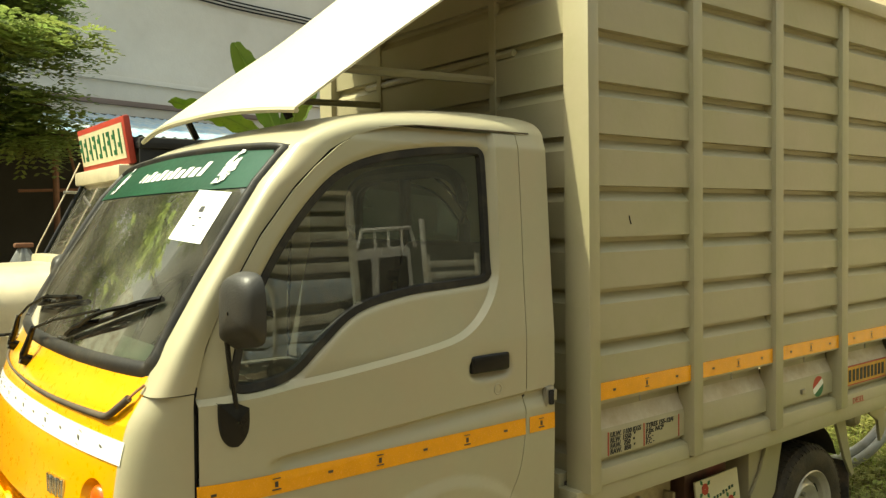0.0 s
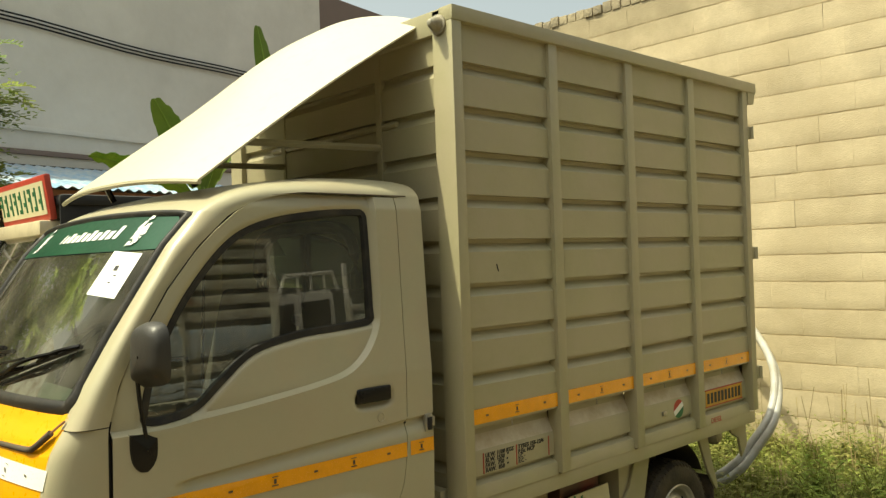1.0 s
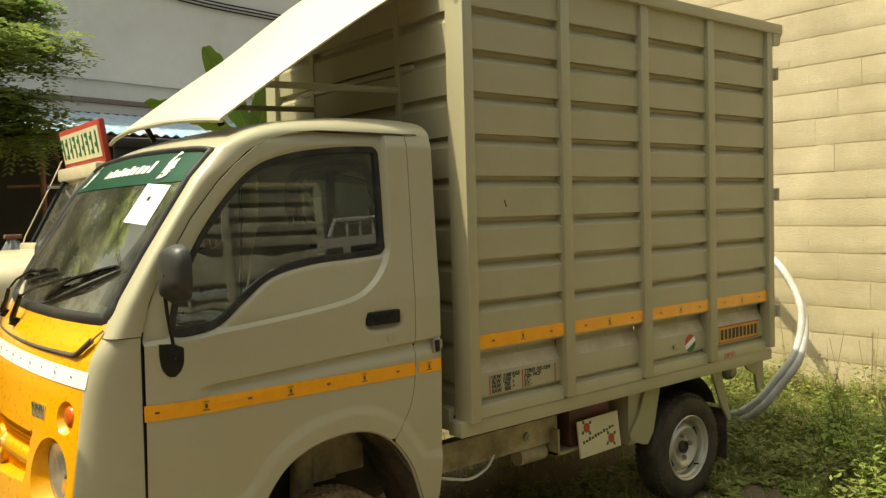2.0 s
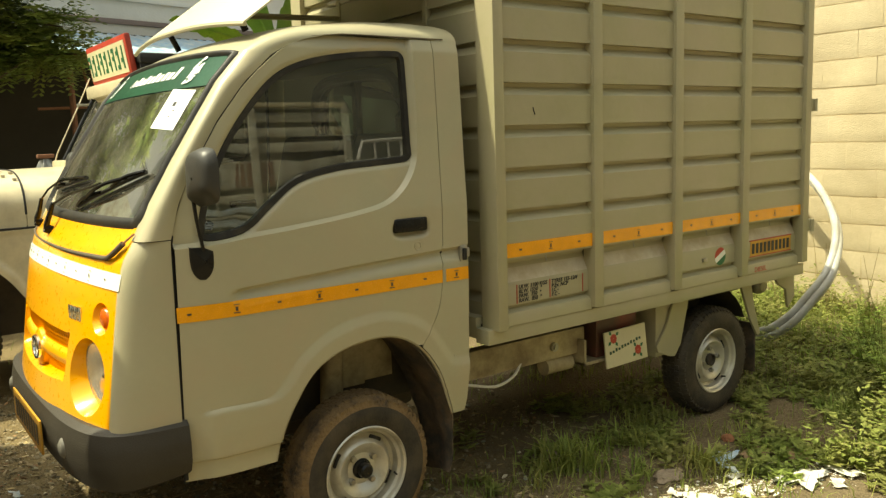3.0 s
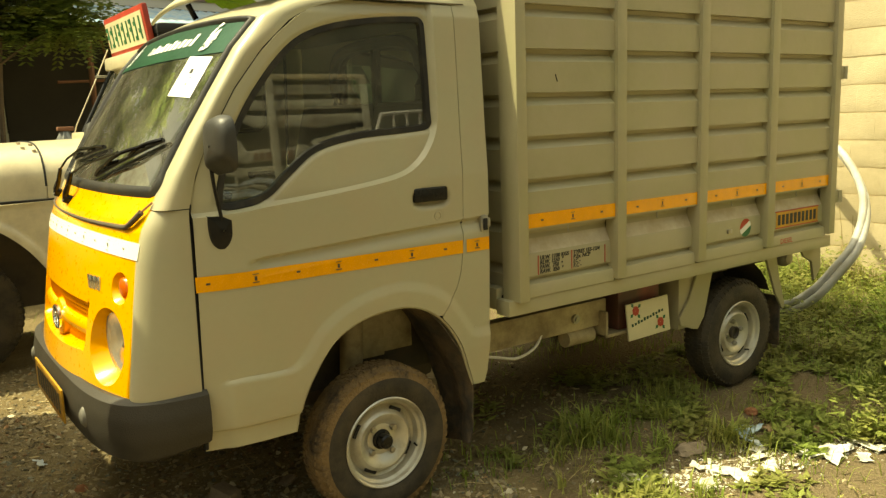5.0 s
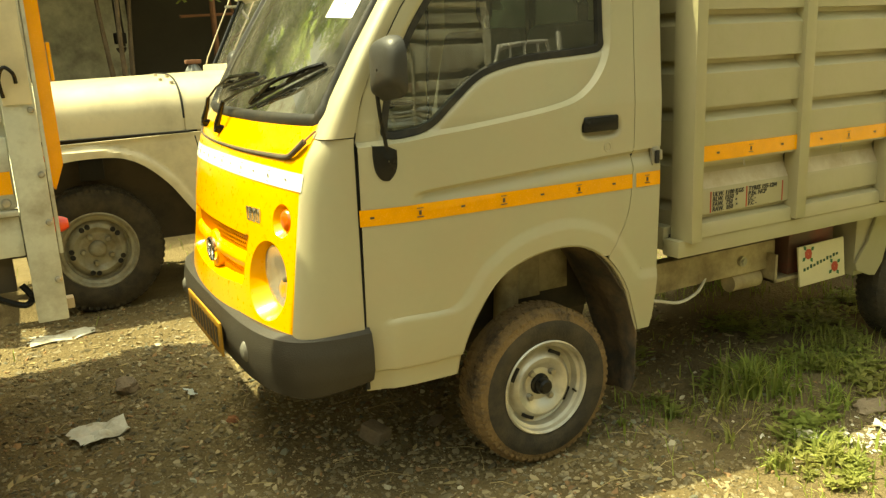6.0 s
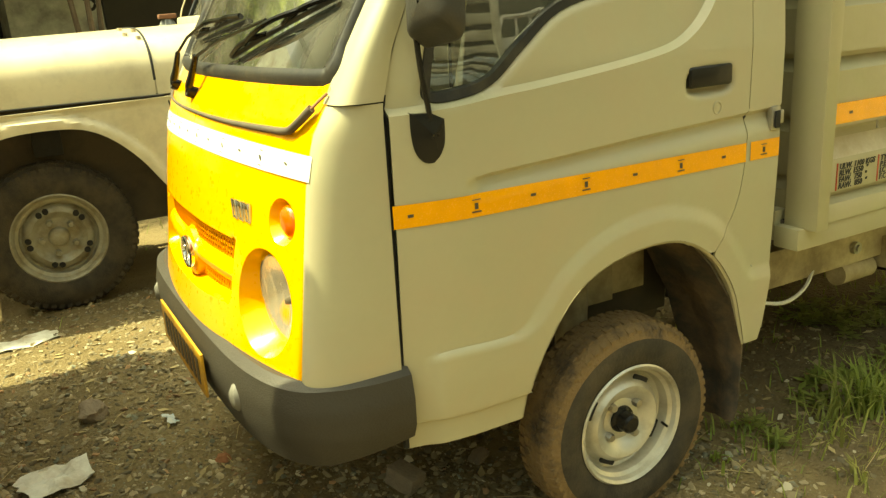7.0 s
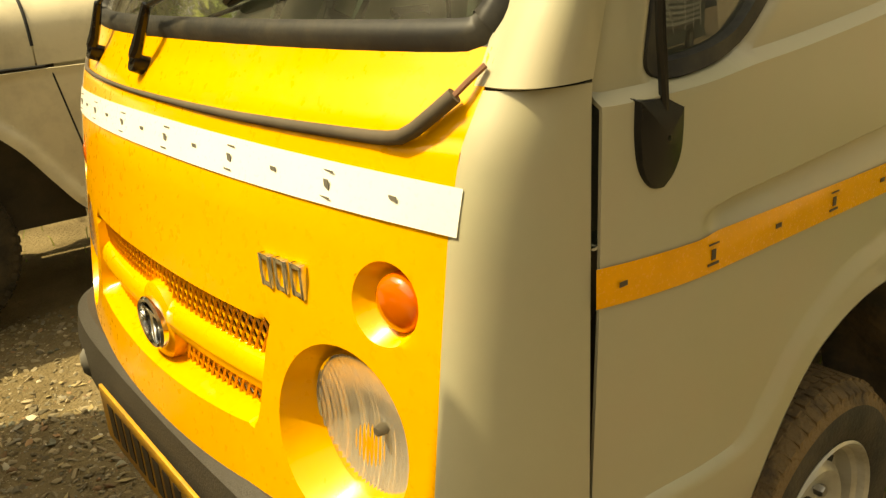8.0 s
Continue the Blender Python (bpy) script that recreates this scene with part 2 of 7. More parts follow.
def mixed_stones(m, kinds):
    """Stones of several colours, each of one colour."""
    n, l = m.node_tree.nodes, m.node_tree.links
    p = n["Principled BSDF"]
    tint = p.inputs["Base Color"].links[0].from_node
    geo = n.new("ShaderNodeNewGeometry")
    spin = n.new("ShaderNodeMath")
    spin.operation = "MULTIPLY"
    spin.inputs[1].default_value = 37.0
    l.new(geo.outputs["Random Per Island"], spin.inputs[0])
    part_of = n.new("ShaderNodeMath")
    part_of.operation = "FRACT"
    l.new(spin.outputs[0], part_of.inputs[0])
    ramp = n.new("ShaderNodeValToRGB")
    ramp.color_ramp.interpolation = "CONSTANT"
    while len(ramp.color_ramp.elements) < len(kinds):
        ramp.color_ramp.elements.new(0.5)
    for e, (at, colour) in zip(ramp.color_ramp.elements, kinds):
        e.position, e.color = at, (*colour, 1)
    l.new(part_of.outputs[0], ramp.inputs[0])
    l.new(ramp.outputs[0], n[tint.name].inputs[1])


mixed_stones(gravel_mat, [(0.0, (0.25, 0.20, 0.12)), (0.38, (0.20, 0.165, 0.105)), (0.64, (0.30, 0.245, 0.155)), (0.84, (0.28, 0.17, 0.09)), (0.91, (0.23, 0.225, 0.165)), (0.965, (0.42, 0.37, 0.27))])
stone_mat = material("stone", (0.26, 0.20, 0.14), 0.9, vary=0.25, scale=20, bump=0.4)
brick_red = material("brick_red", (0.33, 0.14, 0.07), 0.9, vary=0.25, scale=15, bump=0.4)
litter_white = material("litter_white", (0.72, 0.70, 0.62), 0.75, vary=0.15, scale=12, second=(0.42, 0.36, 0.26), second_amount=0.2, second_scale=9)
litter_blue = material("litter_blue", (0.22, 0.36, 0.50), 0.6, vary=0.2, scale=14, second=(0.6, 0.62, 0.6), second_amount=0.4, second_scale=18)
cardboard = material("cardboard", (0.33, 0.21, 0.12), 0.9, vary=0.2, scale=14, second=(0.2, 0.13, 0.08), second_amount=0.3, second_scale=7)
straw = material("straw", (0.36, 0.28, 0.14), 0.9, vary=0.25, scale=20, random=1.3)
pvc = material("pvc_pipe", (0.50, 0.50, 0.48), 0.35, vary=0.1, scale=5, second=(0.35, 0.33, 0.28), second_amount=0.3, second_scale=4)


def leaf_material(name, colour, second, amount=0.3):
    m = material(name, colour, 0.55, vary=0.2, scale=4, random=1.35, second=second, second_amount=amount, second_scale=2, spec=0.35)
    p = m.node_tree.nodes["Principled BSDF"]
    n, l = m.node_tree.nodes, m.node_tree.links
    trans = n.new("ShaderNodeBsdfTranslucent")
    link = p.inputs["Base Color"].links[0]
    l.new(link.from_socket, trans.inputs[0])
    mix = n.new("ShaderNodeMixShader")
    mix.inputs[0].default_value = 0.4
    l.new(p.outputs[0], mix.inputs[1])
    l.new(trans.outputs[0], mix.inputs[2])
    l.new(mix.outputs[0], n["Material Output"].inputs["Surface"])
    return m


grass_mat = leaf_material("grass_blades", (0.22, 0.30, 0.06), (0.33, 0.31, 0.10), 0.25)
weed_mat = leaf_material("weed_leaves", (0.23, 0.29, 0.065), (0.31, 0.29, 0.10), 0.3)
plant_mat = leaf_material("plant_leaves", (0.23, 0.33, 0.06), (0.31, 0.34, 0.09), 0.3)
tree_mat = leaf_material("tree_leaves", (0.23, 0.32, 0.085), (0.31, 0.34, 0.10), 0.3)
banana_mat = leaf_material("banana_leaf", (0.22, 0.36, 0.07), (0.30, 0.38, 0.09), 0.3)
bark = material("bark", (0.15, 0.11, 0.075), 0.9, vary=0.3, scale=9, bump=0.8, bump_scale=30)
door_glass = glass("door_glass", (0.70, 0.74, 0.64), 0.008, 2.05, 0.07)
clear_glass = glass("clear_glass", (0.86, 0.88, 0.85), 0.01, 1.45)
screen_glass = glass("screen_glass", (0.36, 0.50, 0.38), 0.03, 1.10, 0.09)
lens_glass = glass("lens_glass", (0.97, 0.96, 0.93), 0.05, 1.30, 0.05)
plate_yellow = material("plate_yellow", (0.62, 0.33, 0.03), 0.45, vary=0.12, second=(0.4, 0.2, 0.04), second_amount=0.3, second_scale=9)

# ---- mesh helpers ----
def part(name, bm, mat, parent=None, label="", smooth=True, angle=35):
    """Links a bmesh as one mesh object, under parent where one is given."""
    me = bpy.data.meshes.new(name)
    bm.to_mesh(me)
    bm.free()
    for m in (mat if isinstance(mat, (list, tuple)) else (mat,)):
        me.materials.append(m)
    if smooth:
        me.shade_smooth()
        me.set_sharp_from_angle(angle=radians(angle))
    ob = new(name, me)
    if parent:
        ob.parent = parent
    return tagged(ob, label)


def thing(name, label, category, group="", kind="", at=(0, 0, 0), turn=0):
    ob = new(name)
    ob.empty_display_size = 0.1
    ob.matrix_world = pose(*at, 0, 0, turn)
    return tagged(ob, label, category, group, kind)


def thicken(bm, t):
    """Gives a sheet thickness, inwards along its normals, with closed edges."""
    bmesh.ops.recalc_face_normals(bm, faces=bm.faces)
    bm.normal_update()
    faces = list(bm.faces)
    rim = [e for e in bm.edges if e.is_boundary]
    loops = []
    for e in rim:
        f = e.link_faces[0]
        vs = list(f.verts)
        i = vs.index(e.verts[0])
        loops.append((e.verts[0], e.verts[1]) if vs[(i + 1) % len(vs)] == e.verts[1] else (e.verts[1], e.verts[0]))
    twin = {v: bm.verts.new(v.co - v.normal * t) for v in list(bm.verts)}
    for f in faces:
        bm.faces.new([twin[v] for v in reversed(f.verts)]).material_index = f.material_index
    for a, b in loops:
        bm.faces.new((b, a, twin[a], twin[b]))


def mesh(*makers):
    bm = bmesh.new()
    for make in makers:
        make(bm)
    return bm


def add_box(bm, x0, x1, y0, y1, z0, z1, bevel=0.0, m=None, segments=2):
    made = bmesh.ops.create_cube(bm, size=1)["verts"]
    for v in made:
        v.co = Vector((x0 + (v.co.x + 0.5) * (x1 - x0), y0 + (v.co.y + 0.5) * (y1 - y0), z0 + (v.co.z + 0.5) * (z1 - z0)))
    if m is not None:
        bmesh.ops.transform(bm, matrix=m, verts=made)
    if bevel:
        edges = list({e for v in made for e in v.link_edges})
        bmesh.ops.bevel(bm, geom=edges, offset=bevel, segments=segments, affect="EDGES", profile=0.6)


def box_bm(x0, x1, y0, y1, z0, z1, bevel=0.003, m=None):
    bm = bmesh.new()
    add_box(bm, x0, x1, y0, y1, z0, z1, bevel, m)
    return bm


def catmull(points, per=8, closed=False):
    pts = [np.array(p, float) for p in points]
    n = len(pts)
    out = []
    for i in range(n if closed else n - 1):
        a, b, c, d = (pts[(i + k) % n] if closed else pts[min(max(i + k, 0), n - 1)] for k in (-1, 0, 1, 2))
        for s in np.arange(per) / per:
            out.append(0.5 * (2 * b + (c - a) * s + (2 * a - 5 * b + 4 * c - d) * s * s + (3 * b - a - 3 * c + d) * s ** 3))
    if not closed:
        out.append(pts[-1])
    return np.array(out)


def add_tube(bm, points, radius, sides=10, caps=True, taper=None, flat=1.0):
    """A tube along points; taper gives the radius at each point as a share."""
    pts = [Vector(p) for p in points]
    rings = []
    up = Vector((0, 0, 1))
    for i, p in enumerate(pts):
        way = (pts[min(i + 1, len(pts) - 1)] - pts[max(i - 1, 0)]).normalized()
        side = way.cross(up)
        if side.length < 0.05:
            side = way.cross(Vector((0, 1, 0)))
        side.normalize()
        over = side.cross(way).normalized()
        r = float(radius * (taper[i] if taper is not None else 1))
        rings.append([bm.verts.new(p + r * (math.cos(a) * side + flat * math.sin(a) * over)) for a in (2 * math.pi * k / sides for k in range(sides))])
    for a, b in zip(rings, rings[1:]):
        for k in range(sides):
            bm.faces.new((a[k], a[(k + 1) % sides], b[(k + 1) % sides], b[k]))
    if caps:
        bm.faces.new(rings[0][::-1])
        bm.faces.new(rings[-1])


def tube_bm(points, radius, sides=10, **more):
    bm = bmesh.new()
    add_tube(bm, points, radius, sides, **more)
    bmesh.ops.recalc_face_normals(bm, faces=bm.faces)
    return bm


def add_lathe(bm, profile, m, sides=40):
    """Turns (radius, height) pairs about the z axis of the pose m."""
    rings = [[bm.verts.new(m @ Vector((r * math.cos(a), r * math.sin(a), h))) for a in (2 * math.pi * k / sides for k in range(sides))] for r, h in profile]
    for a, b in zip(rings, rings[1:]):
        for k in range(sides):
            bm.faces.new((a[k], a[(k + 1) % sides], b[(k + 1) % sides], b[k]))


def lathe_bm(profile, m, sides=40):
    bm = bmesh.new()
    add_lathe(bm, profile, m, sides)
    bmesh.ops.remove_doubles(bm, verts=bm.verts, dist=1e-5)
    bmesh.ops.recalc_face_normals(bm, faces=bm.faces)
    return bm


def grid_bm(fn, us, vs, thick=0.0):
    """A sheet of fn(u, v) over the two ranges."""
    bm = bmesh.new()
    rows = [[bm.verts.new(fn(u, v)) for v in vs] for u in us]
    for a, b in zip(rows, rows[1:]):
        for k in range(len(vs) - 1):
            bm.faces.new((a[k], a[k + 1], b[k + 1], b[k]))
    if thick:
        thicken(bm, thick)
    return bm


def prism_bm(outline, axis, lo, hi, bevel=0.0):
    """A plane outline drawn out along an axis: "x" takes (y, z), "y" takes (x, z), "z" takes (x, y)."""
    bm = bmesh.new()
    put = {"x": lambda a, b, h: (h, a, b), "y": lambda a, b, h: (a, h, b), "z": lambda a, b, h: (a, b, h)}[axis]
    low = [bm.verts.new(put(a, b, lo)) for a, b in outline]
    high = [bm.verts.new(put(a, b, hi)) for a, b in outline]
    bm.faces.new(low[::-1])
    bm.faces.new(high)
    for k in range(len(low)):
        j = (k + 1) % len(low)
        bm.faces.new((low[k], low[j], high[j], high[k]))
    bmesh.ops.recalc_face_normals(bm, faces=bm.faces)
    if bevel:
        bmesh.ops.bevel(bm, geom=list(bm.edges), offset=bevel, segments=2, affect="EDGES")
    return bm


def poly_sd(px, pz, poly):
    """Signed distance from a closed outline, negative inside, and the nearest point on it."""
    poly = np.asarray(poly, float)
    best = np.full(px.shape, 1e9)
    nx, nz = np.zeros(px.shape), np.zeros(px.shape)
    inside = np.zeros(px.shape, bool)
    for (ax, az), (bx, bz) in zip(poly, np.roll(poly, -1, 0)):
        dx, dz = bx - ax, bz - az
        s = np.clip(((px - ax) * dx + (pz - az) * dz) / max(dx * dx + dz * dz, 1e-12), 0, 1)
        qx, qz = ax + s * dx, az + s * dz
        d = np.hypot(px - qx, pz - qz)
        near = d < best
        best, nx, nz = np.where(near, d, best), np.where(near, qx, nx), np.where(near, qz, nz)
        if dz:
            inside ^= ((az > pz) != (bz > pz)) & (px < ax + (pz - az) / dz * dx)
    return np.where(inside, -best, best), nx, nz


def line_d(px, pz, line):
    """Distance from an open line, positive above or left of its run."""
    line = np.asarray(line, float)
    best, sign, along = np.full(px.shape, 1e9), np.ones(px.shape), np.zeros(px.shape)
    for k, ((ax, az), (bx, bz)) in enumerate(zip(line, line[1:])):
        dx, dz = bx - ax, bz - az
        s = np.clip(((px - ax) * dx + (pz - az) * dz) / (dx * dx + dz * dz), 0, 1)
        d = np.hypot(px - ax - s * dx, pz - az - s * dz)
        near = d < best
        best = np.where(near, d, best)
        sign = np.where(near, np.sign(dx * (pz - az) - dz * (px - ax)), sign)
        along = np.where(near, (k + s) / (len(line) - 1), along)
    return best * sign, along


def sheet_bm(outline, holes, place, h, thick=0.0, folds=()):
    """A fine sheet cut to an outline with holes; place(a, b) gives the points in space."""
    outline = np.asarray(outline, float)
    lo, hi = outline.min(0) - h, outline.max(0) + h
    a, b = np.meshgrid(np.arange(lo[0], hi[0] + h, h), np.arange(lo[1], hi[1] + h, h), indexing="ij")
    at_edge = np.zeros(a.shape, bool)
    for poly, sign in [(outline, 1)] + [(p, -1) for p in holes]:
        d, na, nb = poly_sd(a, b, poly)
        snap = np.abs(d) < 0.72 * h
        a, b = np.where(snap, na, a), np.where(snap, nb, b)
        at_edge |= snap
    fold_of = np.where(at_edge, -2, -1)
    for k, (away, level) in enumerate(folds):
        d = away(a, b) - level
        ga, gb = away(a + 1e-4, b) - level - d, away(a, b + 1e-4) - level - d
        size = np.maximum(np.hypot(ga, gb), 1e-9)
        near = (np.abs(d) < 0.52 * h) & (size > 0.5e-4) & (fold_of == -1)
        a, b = np.where(near, a - d * ga / size, a), np.where(near, b - d * gb / size, b)
        fold_of[near] = k
    keep = np.ones(a.shape, bool)
    for poly, sign in [(outline, 1)] + [(p, -1) for p in holes]:
        d, _, _ = poly_sd(a, b, poly)
        keep &= sign * d < 1e-5
    points = place(a, b)
    bm = bmesh.new()
    verts = {}

    def vert(i, j):
        if (i, j) not in verts:
            verts[i, j] = bm.verts.new(points[i, j])
        return verts[i, j]

    for i in range(a.shape[0] - 1):
        for j in range(a.shape[1] - 1):
            ring = [(i, j), (i + 1, j), (i + 1, j + 1), (i, j + 1)]
            good = [q for q in ring if keep[q]]
            if len(good) == 4 and folds:
                f = [fold_of[q] for q in ring]
                turn = 1 if f[1] >= 0 and f[1] == f[3] and not (f[0] >= 0 and f[0] == f[2]) else 0
                if turn or (f[0] >= 0 and f[0] == f[2]):
                    q = ring[turn:] + ring[:turn]
                    bm.faces.new([vert(*c) for c in (q[0], q[1], q[2])])
                    bm.faces.new([vert(*c) for c in (q[0], q[2], q[3])])
                    continue
            if len(good) >= 3:
                bm.faces.new([vert(*q) for q in good])
    bmesh.ops.dissolve_degenerate(bm, edges=bm.edges, dist=2e-4)
    loose = [v for v in bm.verts if not v.link_faces]
    bmesh.ops.delete(bm, geom=loose, context="VERTS")
    if thick:
        thicken(bm, thick)
    return bm


def smooth_step(d, lo, hi):
    s = np.clip((d - lo) / (hi - lo), 0, 1)
    return s * s * (3 - 2 * s)


def ramp_step(d, lo, hi):
    return np.clip((d - lo) / (hi - lo), 0, 1)


def ellipse(cx, cz, rx, rz, n=40, power=2.0):
    a = np.linspace(0, 2 * math.pi, n, endpoint=False)
    c, s = np.cos(a), np.sin(a)
    return np.stack([cx + rx * np.sign(c) * np.abs(c) ** (2 / power), cz + rz * np.sign(s) * np.abs(s) ** (2 / power)], 1)


def text_bm(words, size, m, shear=0.0, weight=0.0):
    """Lettering in the built-in font as a thin mesh, placed by the pose m (x along the line, y up)."""
    cu = bpy.data.curves.new("lettering", "FONT")
    cu.body, cu.size, cu.shear, cu.offset, cu.extrude, cu.resolution_u = words, size, shear, weight, 0.0006, 2
    ob = bpy.data.objects.new("lettering", cu)
    me = ob.to_mesh()
    bm = bmesh.new()
    bm.from_mesh(me)
    ob.to_mesh_clear()
    bpy.data.objects.remove(ob)
    bpy.data.curves.remove(cu)
    bmesh.ops.transform(bm, matrix=m, verts=bm.verts)
    return bm


SIDE = Matrix(((1, 0, 0, 0), (0, 0, -1, 0), (0, 1, 0, 0), (0, 0, 0, 1)))  # x along, y up, facing the near side
rnd = random.Random(7)

# ---- the mini truck: x runs from its nose to its tail, its near side lies at y = 0, its middle at y = 0.75 ----
MID = 0.75
FAR = Matrix.Translation((0, 2 * MID, 0)) @ Matrix.Diagonal((1, -1, 1, 1))


def far_side(bm):
    bmesh.ops.transform(bm, matrix=FAR, verts=bm.verts)
    bmesh.ops.reverse_faces(bm, faces=bm.faces)
    return bm


EDGE_Z = [0.40, 0.60, 0.75, 0.90, 1.03, 1.11, 1.175, 1.27, 1.40, 1.52, 1.64, 1.75, 1.82]
EDGE_X = [-0.848, -0.846, -0.826, -0.806, -0.786, -0.765, -0.725, -0.674, -0.596, -0.518, -0.438, -0.335, -0.20]
SEAM_Z = [0.40, 1.16, 1.27, 1.375, 1.516, 1.634, 1.723, 1.789]
SEAM_X = [-0.650, -0.640, -0.607, -0.556, -0.467, -0.368, -0.268, -0.147]
EDGE_Y = 0.095
HEAD_Z = 1.735


def edge_x(z):
    return np.interp(z, EDGE_Z, EDGE_X)


def seam_x(z):
    return np.interp(z, SEAM_Z, SEAM_X)


def seam_y(z):
    return np.interp(z, [0.4, 1.16, 1.5, 1.79], [0.028, 0.032, 0.045, 0.062])


def bulge(z):
    return np.interp(z, [0.4, 0.6, 1.0, 1.17, 1.4, 1.75], [0.09, 0.09, 0.08, 0.062, 0.07, 0.06])


def front_x(y, z):
    """The nose and the windscreen, between the two corners."""
    v = (y - MID) / (MID - EDGE_Y)
    return edge_x(z) - bulge(z) * (1 - np.abs(v) ** 2.2)


def corner(s, z):
    """The rounded corner, from the door's seam (s = 0) to the nose (s = 1)."""
    a = s * math.pi / 2
    e, x0, y0 = float(edge_x(z)), float(seam_x(z)), float(seam_y(z))
    return Vector((x0 + (e - x0) * math.sin(a) ** 0.9, y0 + (EDGE_Y - y0) * (1 - math.cos(a)) ** 1.1, z))


truck = thing("mini_truck", "cream mini truck with yellow nose and tall ribbed cargo box", "truck")

# -- side of the cab --
ARCH = catmull([(-0.352, 0.405), (-0.330, 0.50), (-0.285, 0.59), (-0.200, 0.695), (-0.067, 0.752), (0.094, 0.757), (0.212, 0.702), (0.297, 0.60), (0.345, 0.48), (0.369, 0.405)], 6)
FLARE = catmull([(-0.60, 0.620), (-0.52, 0.628), (-0.40, 0.625), (-0.352, 0.634), (-0.310, 0.675), (-0.243, 0.752), (-0.12, 0.820), (0.027, 0.846), (0.12, 0.837), (0.215, 0.803), (0.285, 0.75), (0.345, 0.67), (0.37, 0.635), (0.395, 0.620), (0.48, 0.618)], 6)
WINDOW = catmull([(0.19, 1.748), (0.043, 1.740), (-0.127, 1.714), (-0.25, 1.668), (-0.348, 1.582), (-0.447, 1.455), (-0.520, 1.315), (-0.552, 1.20),
                  (-0.545, 1.160), (-0.48, 1.158), (-0.395, 1.178), (-0.315, 1.240), (-0.212, 1.312), (-0.065, 1.345), (0.08, 1.355), (0.19, 1.362), (0.222, 1.368), (0.234, 1.382), (0.237, 1.41), (0.238, 1.55), (0.236, 1.70), (0.232, 1.730), (0.219, 1.744)], 5, True)
CREASE = catmull([(-0.66, 1.138), (-0.50, 1.145), (-0.40, 1.155), (-0.28, 1.164), (-0.11, 1.181), (0.013, 1.197), (0.094, 1.214), (0.150, 1.241), (0.198, 1.284), (0.236, 1.345), (0.252, 1.42), (0.258, 1.60), (0.258, 1.80)], 6)
CREASE_LOW = [(-0.50, 0.992), (-0.43, 1.003), (-0.25, 1.012), (0.0, 1.026), (0.48, 1.046)]
SEAM_UP = [(float(seam_x(z)) + (0.009 if z < 1.18 else 0.003), z) for z in np.linspace(0.405, 1.789, 26)]
DOOR_REAR = catmull([(0.345, 1.789), (0.345, 1.60), (0.338, 1.10), (0.328, 0.90), (0.300, 0.79), (0.232, 0.700)], 6)
door_arch = [tuple(p) for p in ARCH if p[0] < 0.215]
DOOR = SEAM_UP + [(-0.06, 1.792)] + [tuple(p) for p in DOOR_REAR] + door_arch[::-1]
quarter_arch = [tuple(p) for p in ARCH if p[0] > 0.22]
QUARTER = [(x + 0.003, z) for x, z in DOOR_REAR] + [(x + 0.004, z) for x, z in quarter_arch] + [(0.425, 0.405), (0.437, 0.45), (0.453, 0.62), (0.455, 0.96), (0.457, 1.30), (0.459, 1.70), (0.459, 1.792)]


def cab_side(x, z):
    """The near skin of the cab: leaning in towards the roof, with its shoulder, creases, wheel flare and handle dish."""
    y = np.interp(z, [0.40, 0.55, 0.9, 1.2, 1.36, 1.75, 1.80], [0.022, 0.010, 0.0, 0.0, 0.012, 0.034, 0.050])
    y = y + 0.030 * np.clip((-0.44 - x) / 0.21, 0, 1) ** 2
    d, _ = line_d(x, z, CREASE)
    y = y + 0.018 * ramp_step(d, 0.0, 0.0125)
    wd, _, _ = poly_sd(x, z, WINDOW)
    y = y + 0.008 * (1 - smooth_step(wd, 0.0, 0.014))
    c, along = line_d(x, z, CREASE_LOW)
    y = y + 0.016 * ramp_step(-c, 0.0, 0.011) * (1 - smooth_step(-c, 0.013, 0.060)) * smooth_step(x, -0.49, -0.43)
    f, _ = line_d(x, z, FLARE)
    y = y - 0.010 * (1 - ramp_step(f, -0.007 - 0.023 * smooth_step(x, -0.40, -0.28), 0.003)) * smooth_step(x, -0.60, -0.55)
    h, _, _ = poly_sd(x, z, ellipse(0.203, 1.128, 0.080, 0.036, 28, 3.2))
    y = y + 0.022 * (1 - smooth_step(h, -0.022, 0.004))
    y = y + 0.012 * smooth_step(0.474 - z, 0.0, 0.008) * (x < -0.30)
    k, _, _ = poly_sd(x, z, ellipse(0.228, 1.063, 0.013, 0.015, 16))
    y = y + 0.0025 * (1 - smooth_step(np.abs(k), 0.0, 0.006))
    return np.stack([x, y, z], -1)


FOLDS = [(lambda x, z: line_d(x, z, CREASE)[0], 0.0), (lambda x, z: line_d(x, z, CREASE)[0], 0.0125),
         (lambda x, z: line_d(x, z, CREASE_LOW)[0], 0.0), (lambda x, z: line_d(x, z, CREASE_LOW)[0], -0.011),
         (lambda x, z: line_d(x, z, FLARE)[0], -0.030), (lambda x, z: line_d(x, z, FLARE)[0], 0.003)]


def inset(poly, by):
    poly = np.asarray(poly, float)
    a, b = np.roll(poly, 1, 0), np.roll(poly, -1, 0)
    t = b - a
    t /= np.maximum(np.linalg.norm(t, axis=1, keepdims=True), 1e-9)
    nrm = np.stack([t[:, 1], -t[:, 0]], 1)
    area = np.sum(poly[:, 0] * np.roll(poly[:, 1], -1) - np.roll(poly[:, 0], -1) * poly[:, 1])
    return poly - nrm * by * (1 if area > 0 else -1)


